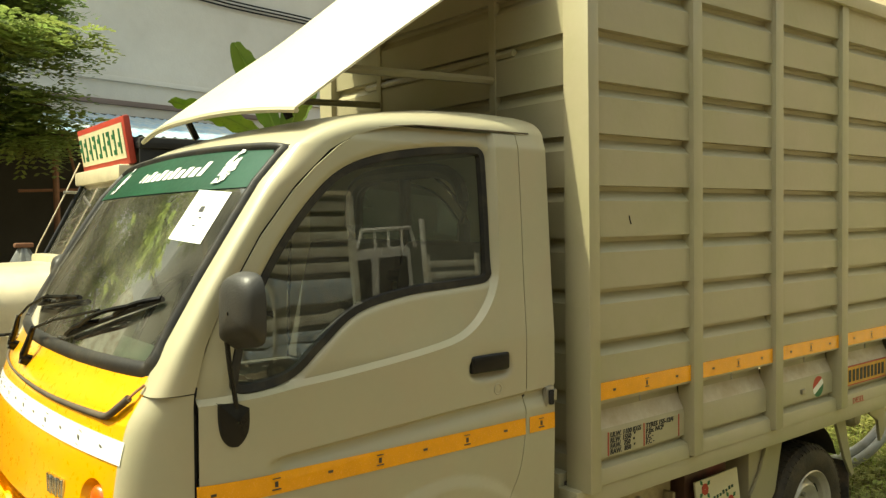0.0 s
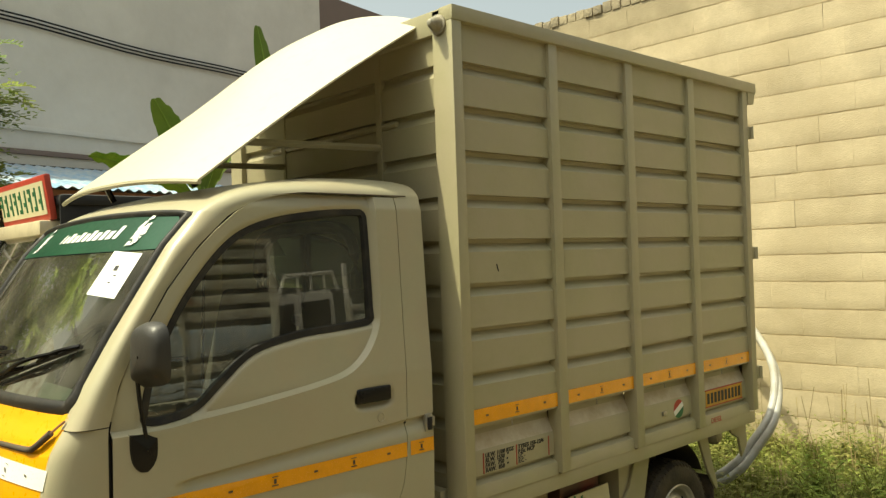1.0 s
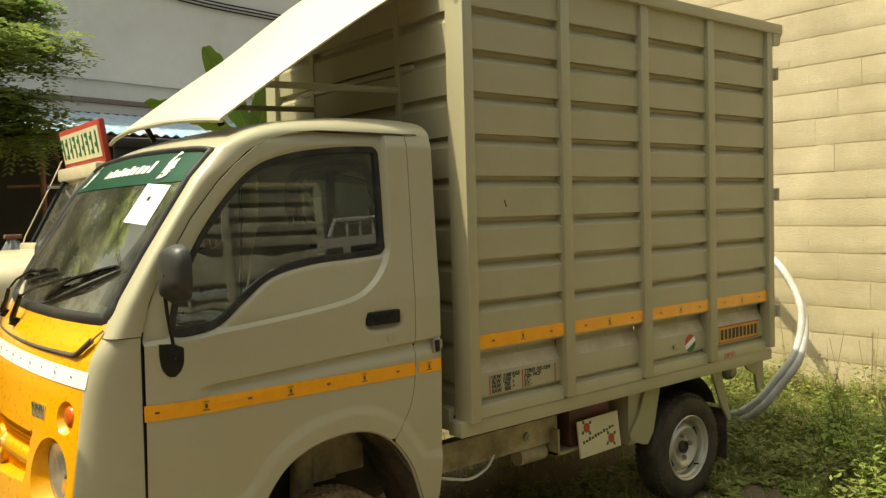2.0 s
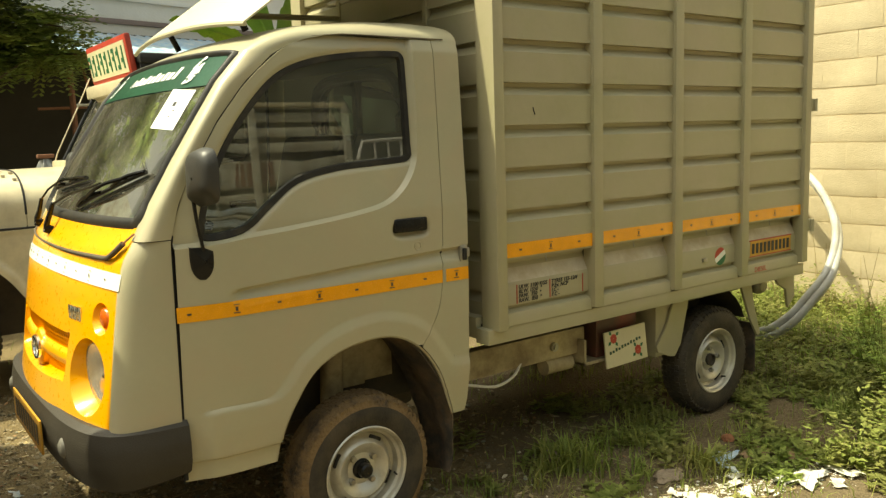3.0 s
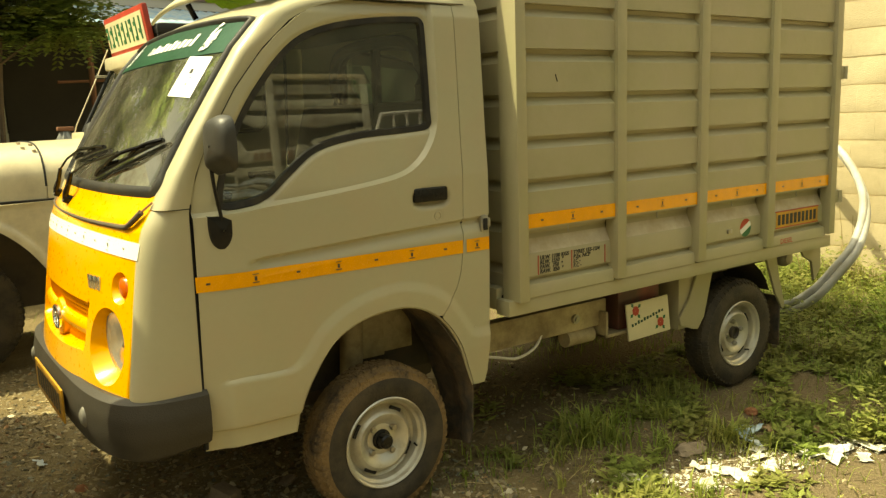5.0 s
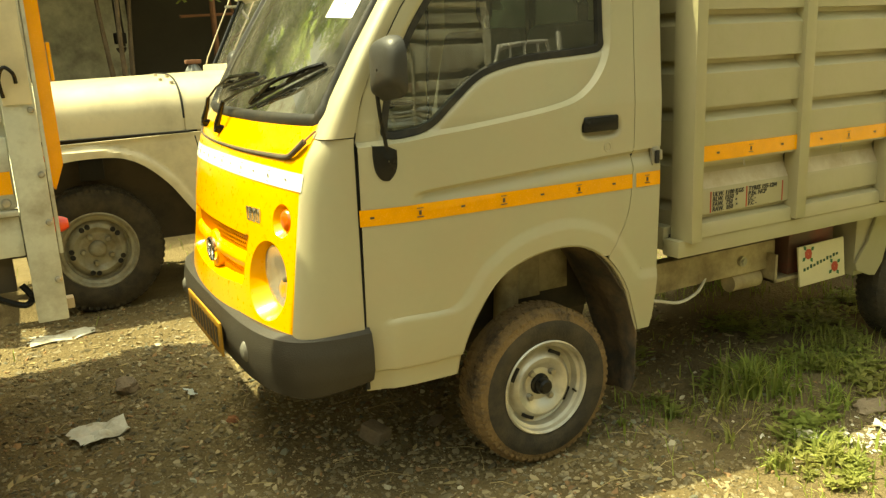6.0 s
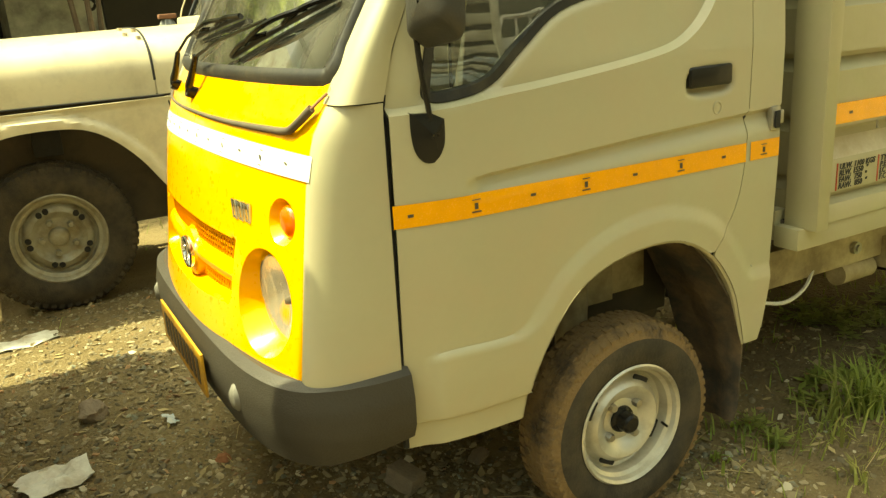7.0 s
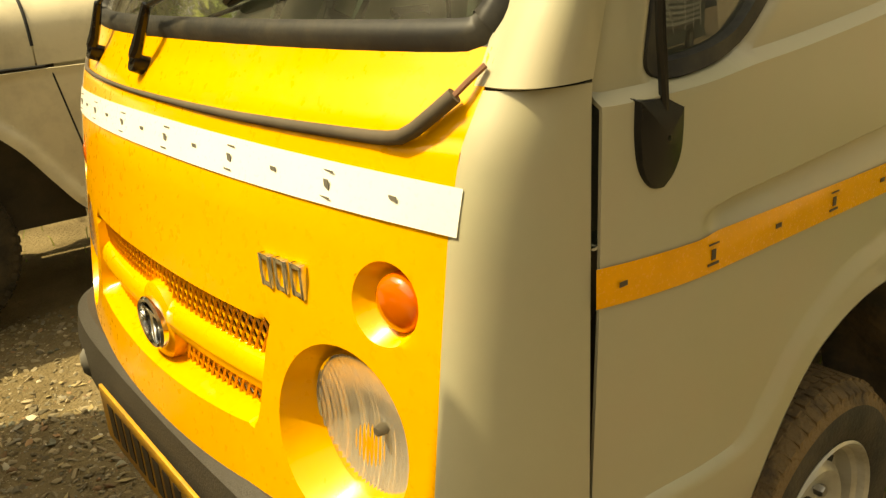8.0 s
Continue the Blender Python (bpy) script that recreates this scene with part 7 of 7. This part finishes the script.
def banana(at, height, leaves):
    """Banana plant: sheathed stem and a few broad ribbed leaves, each given by where it starts and ends."""
    plant = thing("banana_plant", "banana plant with broad torn green leaves", "plant")
    x, y = at
    part("stem", tube_bm([(x, y, 0), (x + 0.02, y, height * 0.5), (x + 0.03, y, height)], 0.09, 10, taper=[1, 0.8, 0.5]), banana_mat, plant)
    for tip, width, twist in leaves:
        base, tip = Vector((x + 0.03, y, height * 0.95)), Vector(tip)
        way = tip - base
        side = way.cross(Vector((0, 1, 0.2))).normalized() * math.cos(twist) + Vector((0, 1, 0)) * math.sin(twist)
        part("midrib", tube_bm([base, base + way * 0.5 + Vector((0, 0, 0.06)), tip], 0.012, 6, taper=[1, 0.8, 0.3]), banana_mat, plant)

        def leaf(u, v):
            p = base + way * (0.12 + 0.88 * u) + Vector((0, 0, 0.24 * u * (1 - u)))
            w = width * max(0.02, math.sin(math.pi * (0.05 + 0.93 * u))) ** 0.55
            tear = 0.012 * math.sin(u * 44 + v * 3) * abs(v)
            return p + side * v * w + Vector((0, 0.25 * abs(v) * w, tear))

        part("leaf", grid_bm(leaf, np.linspace(0, 1, 26), np.linspace(-1, 1, 7), 0.002), banana_mat, plant)


banana((2.15, 5.1), 2.35, [((1.68, 5.0, 3.12), 0.12, 0.45), ((1.10, 5.0, 2.57), 0.11, 1.0), ((2.7, 5.3, 3.0), 0.12, 0.7), ((2.3, 4.7, 2.9), 0.12, 0.4)])
banana((3.05, 5.1), 2.75, [((2.76, 5.0, 3.97), 0.10, 0.1), ((3.6, 5.3, 3.3), 0.12, 0.6), ((2.4, 5.2, 3.0), 0.11, 0.8)])


def blade(bm, p, height, lean, width, r):
    a = r.random() * 6.28
    side = Vector((math.cos(a), math.sin(a), 0))
    out = Vector((-side.y, side.x, 0)) * lean
    pts = [(p - side * width, p + side * width)]
    mid = p + out * 0.4 + Vector((0, 0, height * 0.62))
    tip = p + out * 1.2 + Vector((0, 0, height * (1 - 0.35 * lean / max(height, 0.01))))
    v = [bm.verts.new(q) for q in (p - side * width, p + side * width, mid + side * width * 0.8, mid - side * width * 0.8, tip)]
    bm.faces.new(v[:4])
    bm.faces.new((v[3], v[2], v[4]))


def in_yard(x, y):
    """Bare under the truck and where people walk; thick by the wall."""
    n = noise.noise(Vector((x * 1.3, y * 1.3, 3.0)))
    if x > 2.7:
        return 0.75 + 0.4 * n
    if x > 0.45:
        t = min(1, (x - 0.45) / 1.2)
        clump = max(0.0, noise.noise(Vector((x * 3.1, y * 3.1, 11.0))) + 0.5 * noise.noise(Vector((x * 7.3, y * 7.3, 2.0))))
        return (0.02 + 0.10 * t + 1.1 * clump * max(0.0, 0.55 + 0.5 * t + n)) * (0.3 if 0.25 < y < 1.6 and x < 1.2 else 0.8 if 0.25 < y < 1.6 else 1)
    if y > 3.5:
        return 0.3 + 0.5 * n
    return 0.015 + (0.25 * n if x > 0.25 else 0)


r = random.Random(21)
bm = bmesh.new()
for k in range(60000):
    x, y = r.uniform(0.2, 4.9), r.uniform(-2.2, 3.2)
    if r.random() > in_yard(x, y):
        continue
    if min(math.hypot(x - a, y - b) for a, b in ((0, 0.15), (2.1, 0.15))) < 0.17:
        continue
    far = min(1, max(0, (x - 1.0) / 3))
    blade(bm, Vector((x, y, ground_z(x, y) - 0.004)), r.uniform(0.02, 0.09 + 0.06 * far), r.uniform(0.01, 0.07), r.uniform(0.0012, 0.0032), r)
for cx, cy, n, h in ((0.99, 0.04, 110, 0.19), (0.80, 0.02, 22, 0.11), (1.10, -0.02, 40, 0.16), (1.43, -0.33, 80, 0.13), (1.22, -0.20, 40, 0.10), (1.67, 0.20, 50, 0.10), (0.58, 0.02, 14, 0.08), (0.55, 0.22, 8, 0.10), (0.62, -0.20, 18, 0.07),
                     (0.62, -0.42, 60, 0.08), (0.80, -0.47, 70, 0.09), (0.72, -0.60, 40, 0.07), (0.95, -0.60, 50, 0.08), (2.0, -0.65, 50, 0.10), (2.55, -0.4, 60, 0.12), (0.40, 0.10, 8, 0.08), (1.45, 0.02, 40, 0.11), (1.25, 0.10, 40, 0.12)):
    for k in range(int(n * 1.3)):
        a, q = r.random() * 6.28, abs(r.gauss(0, 0.075))
        x, y = cx + q * math.cos(a), cy + q * math.sin(a)
        blade(bm, Vector((x, y, ground_z(x, y) - 0.004)), h * r.uniform(0.5, 1.15), h * r.uniform(0.15, 0.75), r.uniform(0.0025, 0.0055), r)
for k in range(500):
    x, y = r.uniform(-3.5, 0.3), r.uniform(2.2, 6.0)
    if r.random() < in_yard(x, y) + 0.05:
        blade(bm, Vector((x, y, ground_z(x, y))), r.uniform(0.03, 0.12), r.uniform(0.01, 0.08), 0.003, r)
tagged(part("grass", bm, grass_mat, None, "thin green grass tufts on the earth", smooth=False), category="grass", kind="stuff")


def weed(bm, at, height, n, r):
    """A leafy stalk: small oval leaves in pairs up a few stems."""
    for s in range(3):
        a = r.random() * 6.28
        lean = Vector((math.cos(a), math.sin(a), 0)) * height * r.uniform(0.1, 0.5)
        for k in range(n):
            f = (k + 1) / n
            p = at + lean * f + Vector((0, 0, height * f))
            b = a + k * 2.4 + r.uniform(-0.5, 0.5)
            out = Vector((math.cos(b), math.sin(b), r.uniform(-0.1, 0.5)))
            size = r.uniform(0.013, 0.031) * (1.2 - 0.4 * f)
            side = Vector((-out.y, out.x, 0)).normalized() * size * 0.45
            bm.faces.new([bm.verts.new(q) for q in (p, p + out * size * 0.9 + side, p + out * size * 2.0, p + out * size * 0.9 - side)])


bm = bmesh.new()
for k in range(3000):
    x, y = r.uniform(0.55, 3.2), r.uniform(-1.1, 0.75)
    bare = 0.12 + 0.35 * min(1, max(0, x - 0.7)) - (0.3 if y > 0.25 else 0) - (0.25 if y < -0.3 and x < 1.7 else 0)
    if noise.noise(Vector((x * 2.9, y * 2.9, 5.0))) * 1.6 + bare - 0.12 < r.random() * 0.8 or math.hypot(x - 2.1, y - 0.15) < 0.20:
        continue
    weed(bm, Vector((x, y, ground_z(x, y) - 0.003)), r.uniform(0.015, 0.05), r.randint(3, 5), r)
for k in range(2700):
    x, y = r.uniform(1.5, 4.85), r.uniform(-2.0, 2.8)
    want = 0.10 if x < 2.6 else 0.85
    if 1.5 < x < 2.75 and y > -0.25:
        continue
    if noise.noise(Vector((x * 1.1, y * 1.1, 8.0))) + want < r.random() * 0.9:
        continue
    weed(bm, Vector((x, y, ground_z(x, y) - 0.005)), r.uniform(0.06, 0.20) * (1.6 if x > 4.2 else 1.0), r.randint(5, 9), r)
for cx, cy, n, h in ((1.95, -0.72, 7, 0.18), (2.25, -0.75, 8, 0.24), (2.6, -0.6, 8, 0.22), (2.9, -0.35, 8, 0.24)):
    for k in range(n):
        weed(bm, Vector((cx + r.gauss(0, 0.08), cy + r.gauss(0, 0.08), 0)), h * r.uniform(0.6, 1.2), 8, r)
tagged(part("weeds", bm, weed_mat, None, "leafy green weeds thick along the wall", smooth=False), category="weeds", kind="stuff")


def leafy_plant(at, height, spread, stems, seed, label):
    """A soft green weed: leaning stems with broad pointed leaves, folded along their midrib."""
    q = random.Random(seed)
    root = thing("weed_plant", label, "weed", "weeds beside the truck", at=(at[0], at[1], ground_z(*at) - 0.004))
    stalks, leaves = bmesh.new(), bmesh.new()
    for k in range(stems):
        a = 2.4 * k + q.uniform(-0.4, 0.4)
        reach, h = spread * q.uniform(0.25, 1.0), height * q.uniform(0.55, 1.1)
        pts = [Vector((math.cos(a) * reach * f ** 1.4, math.sin(a) * reach * f ** 1.4, h * f)) for f in np.linspace(0, 1, 5)]
        add_tube(stalks, pts, 0.0022, 4, caps=False)
        for j in range(9):
            f = 0.25 + 0.75 * j / 8
            p = Vector((math.cos(a) * reach * f ** 1.4, math.sin(a) * reach * f ** 1.4, h * f))
            b = a + 2.4 * j + q.uniform(-0.5, 0.5)
            size = q.uniform(0.022, 0.044) * (1.15 - 0.5 * f)
            out = Vector((math.cos(b), math.sin(b), q.uniform(-0.15, 0.55))).normalized() * size * 1.9
            side = Vector((-math.sin(b), math.cos(b), 0)) * size * 0.55
            up = Vector((0, 0, size * 0.22))
            v = [leaves.verts.new(c) for c in (p, p + out * 0.45 + side + up, p + out - up, p + out * 0.45 - side + up, p + out * 0.5)]
            leaves.faces.new((v[0], v[4], v[2], v[1]))
            leaves.faces.new((v[0], v[3], v[2], v[4]))
    tagged(part("stem", stalks, weed_mat, root, smooth=False), kind="stuff")
    tagged(part("leaves", leaves, plant_mat, root, smooth=False), kind="stuff")


for k, (x, y, h, w, n) in enumerate([(2.10, -0.86, 0.20, 0.14, 12), (2.32, -0.78, 0.28, 0.16, 15), (2.55, -0.66, 0.32, 0.18, 16), (2.46, -0.92, 0.30, 0.18, 15), (2.80, -0.52, 0.34, 0.20, 17), (2.72, -0.82, 0.34, 0.2, 16),
                                     (3.05, -0.34, 0.36, 0.22, 17), (3.05, -0.70, 0.34, 0.2, 16), (3.30, -0.12, 0.30, 0.2, 14), (3.35, -0.50, 0.36, 0.22, 16), (1.93, -0.76, 0.11, 0.09, 7), (3.65, -0.30, 0.38, 0.22, 16), (3.70, 0.05, 0.30, 0.2, 14)]):
    leafy_plant((x, y), h, w, n, 300 + k, "soft green broad-leaved weed on the earth")
bm = bmesh.new()
for k in range(40):
    x, y = r.uniform(4.2, 4.85), r.uniform(-1.2, 2.5)
    p = Vector((x, y, 0))
    for j in range(3):
        q = p + Vector((r.uniform(-0.12, 0.12), r.uniform(-0.12, 0.12), r.uniform(0.25, 0.65)))
        add_tube(bm, [p, p.lerp(q, 0.6) + Vector((0.01, 0.01, 0)), q], 0.0022, 4, caps=False)
tagged(part("dry_stalks", bm, straw, None, "dry thin stalks along the wall", smooth=False), category="dry grass", kind="stuff")

# ---- gravel, stones and litter ----
pebble_src = bmesh.new()
bmesh.ops.create_icosphere(pebble_src, subdivisions=1, radius=1)
base_v = np.array([v.co[:] for v in pebble_src.verts])
base_f = np.array([[v.index for v in f.verts] for f in pebble_src.faces])
pebble_src.free()
chip = [np.array([[r.uniform(0.55, 1.3)] for _ in range(len(base_v))]) for _ in range(40)]
vs_all, fs_all, count = [], [], 0
for k in range(72000):
    x, y = r.uniform(-2.5, 1.5), r.uniform(-0.95, 3.0)
    if (x > 0.5 and r.random() < 0.75) or (y > 2.2 and r.random() < 0.5):
        continue
    s = 0.003 + 0.014 * r.random() ** 4.4
    m = np.array(pose(x, y, ground_z(x, y) + s * 0.10, r.uniform(-30, 30), r.uniform(-30, 30), r.uniform(0, 360)))
    v = base_v * np.array([s * r.uniform(0.7, 1.6), s * r.uniform(0.5, 1.1), s * r.uniform(0.3, 0.7)]) * chip[r.randrange(40)]
    vs_all.append(v @ m[:3, :3].T + m[:3, 3])
    fs_all.append(base_f + count)
    count += len(base_v)
me = bpy.data.meshes.new("gravel")
me.from_pydata(np.concatenate(vs_all).tolist(), [], np.concatenate(fs_all).tolist())
me.materials.append(gravel_mat)
tagged(new("gravel", me), "loose grey and brown gravel on the earth", "gravel", kind="stuff")


# crumbs of white plaster and paper in the sunny patch
vs_all, fs_all, count = [], [], 0
for k in range(1500):
    f = r.random()
    x, y = 0.80 + 1.45 * f + r.gauss(0, 0.08), -0.36 - 0.40 * f ** 0.8 + r.gauss(0, 0.07)
    s = 0.002 + 0.009 * r.random() ** 3
    m = np.array(pose(x, y, ground_z(x, y) + s * 0.3, r.uniform(-30, 30), r.uniform(-30, 30), r.uniform(0, 360)))
    v = base_v * np.array([s * r.uniform(0.8, 2.0), s * r.uniform(0.6, 1.2), s * r.uniform(0.2, 0.6)]) * np.array([[r.uniform(0.6, 1.2)] for _ in range(len(base_v))])
    vs_all.append(v @ m[:3, :3].T + m[:3, 3])
    fs_all.append(base_f + count)
    count += len(base_v)
me = bpy.data.meshes.new("plaster_crumbs")
me.from_pydata(np.concatenate(vs_all).tolist(), [], np.concatenate(fs_all).tolist())
me.materials.append(litter_white)
tagged(new("plaster_crumbs", me), "white plaster crumbs scattered on the earth", "rubble", kind="stuff")


def crumpled(name, label, category, at, size, mat, seed, height=0.02, turn=0, n=9):
    r = random.Random(seed)
    off = [Vector((r.uniform(-10, 10), r.uniform(-10, 10), 0)) for _ in range(2)]

    def sheet(u, v):
        x, y = (u - 0.5) * size[0], (v - 0.5) * size[1]
        cut = 1 - 0.75 * abs(noise.noise(Vector((u * 2.6, v * 2.6, seed * 1.7))))
        z = height * (0.5 + noise.noise(Vector((x * 14, y * 14, seed)))) + 0.004
        return Vector((x * cut + 0.01 * noise.noise(Vector((y * 20, x * 9, seed))), y * cut, max(0.003, z)))

    ob = part(name, grid_bm(sheet, np.linspace(0, 1, n), np.linspace(0, 1, n), 0.0015), mat, None, label, angle=20)
    ob.matrix_world = pose(at[0], at[1], ground_z(*at) + 0.002, 0, 0, turn)
    return tagged(ob, category=category)


crumpled("plastic_sheet", "crumpled dirty white plastic sheet on the ground", "litter", (-1.33, 1.16), (0.24, 0.20), litter_white, 2, 0.03, 20)
crumpled("paper_scrap", "flat torn white paper by the lorry", "litter", (-1.38, 2.55), (0.35, 0.18), litter_white, 4, 0.012, 5)
for k in range(48):
    f = r.random()
    x, y = 0.84 + 1.15 * f + r.gauss(0, 0.05), -0.34 - 0.40 * f ** 0.8 + r.gauss(0, 0.07)
    a = 0.011 + 0.078 * r.random() ** 2.6
    crumpled("paper_scrap", "torn white paper and plaster scrap in the sun", "litter", (x, y), (a * r.uniform(1.0, 2.4), a), litter_white, 10 + k, 0.016, 61 * k, 7)
for k, (x, y, a, b, turn) in enumerate([(1.66, -0.68, 0.22, 0.12, 12), (1.36, -0.60, 0.12, 0.06, 40), (1.86, -0.74, 0.18, 0.09, 75)]):
    crumpled("paper_sheet", "large torn white paper sheet lying in the sun", "litter", (x, y), (a, b), litter_white, 90 + k, 0.022, turn, 12)
for k, (x, y, a, b) in enumerate([(1.74, -0.40, 0.20, 0.11), (1.88, -0.52, 0.15, 0.09)]):
    crumpled("cardboard_scrap", "flattened brown cardboard scrap on the earth", "litter", (x, y), (a, b), cardboard, 120 + k, 0.014, 35 * k, 9)
for k, (x, y, a, b) in enumerate([(1.60, -0.34, 0.16, 0.08), (1.50, -0.42, 0.12, 0.07), (-0.95, 1.35, 0.08, 0.05)]):
    crumpled("plastic_scrap", "crumpled pale blue plastic scrap", "litter", (x, y), (a, b), litter_blue, 40 + k, 0.025, 50 * k)


def rock(name, label, category, at, size, mat, seed):
    r = random.Random(seed)
    bm = bmesh.new()
    bmesh.ops.create_icosphere(bm, subdivisions=3, radius=1)
    for v in bm.verts:
        v.co = v.co * (1 + 0.35 * noise.noise(v.co * 1.6 + Vector((seed, 0, 0))) + 0.10 * noise.noise(v.co * 5))
        v.co = Vector((v.co.x * size[0], v.co.y * size[1], v.co.z * size[2]))
    ob = part(name, bm, mat, None, label, angle=30)
    ob.matrix_world = pose(at[0], at[1], ground_z(*at) + size[2] * 0.45, 0, 0, r.uniform(0, 360))
    return tagged(ob, category=category)


rock("clod", "rough dry brown clod of earth", "clod", (-1.18, 1.58), (0.075, 0.05, 0.04), stone_mat, 3)
rock("flat_stone", "flat grey stone under the bumper", "stone", (-0.18, 0.53), (0.045, 0.03, 0.012), stone_mat, 5)
rock("stone", "brown stone among the grass", "stone", (1.02, 0.16), (0.05, 0.04, 0.035), stone_mat, 8)
rock("stone", "brown stone on the earth", "stone", (1.26, -0.30), (0.07, 0.05, 0.025), stone_mat, 9)
rock("brick_piece", "broken red brick piece", "brick", (-0.86, 0.99), (0.025, 0.02, 0.015), brick_red, 12)
rock("brick_piece", "small red brick piece", "brick", (1.80, -0.22), (0.03, 0.025, 0.02), brick_red, 13)
rock("stone", "pale stone at the edge of the yard", "stone", (-1.62, 0.62), (0.035, 0.03, 0.025), litter_white, 14)
half = part("half_brick", mesh(lambda bm: add_box(bm, -0.035, 0.035, -0.05, 0.05, -0.03, 0.03, 0.008)), stone_mat, None, "earth-covered half brick under the truck")
half.matrix_world = pose(-0.44, 0.52, 0.018, 12, 5, 25)
tagged(half, category="brick")
bm = bmesh.new()
for k in range(220):
    x, y = r.uniform(-2.0, 0.8), r.uniform(-0.3, 2.2)
    a, l = r.random() * 6.28, r.uniform(0.03, 0.16)
    p = Vector((x, y, ground_z(x, y) + 0.004))
    q = p + Vector((math.cos(a) * l, math.sin(a) * l, r.uniform(0, 0.012)))
    add_tube(bm, [p, p.lerp(q, 0.5) + Vector((r.uniform(-0.01, 0.01), r.uniform(-0.01, 0.01), 0.006)), q], 0.0014, 4, caps=False)
for k in range(700):
    x, y = r.uniform(-2.2, 1.6), r.uniform(-0.8, 2.6)
    p = Vector((x, y, ground_z(x, y) + 0.005))
    a, w, l = r.random() * 6.28, r.uniform(0.004, 0.012), r.uniform(0.012, 0.035)
    f, g = Vector((math.cos(a), math.sin(a), r.uniform(-0.1, 0.3))) * l, Vector((-math.sin(a), math.cos(a), 0.1)) * w
    bm.faces.new([bm.verts.new(q) for q in (p - f, p + g, p + f, p - g)])
tagged(part("twigs", bm, straw, None, "dry straw and twigs scattered on the earth", smooth=False), category="straw", kind="stuff")
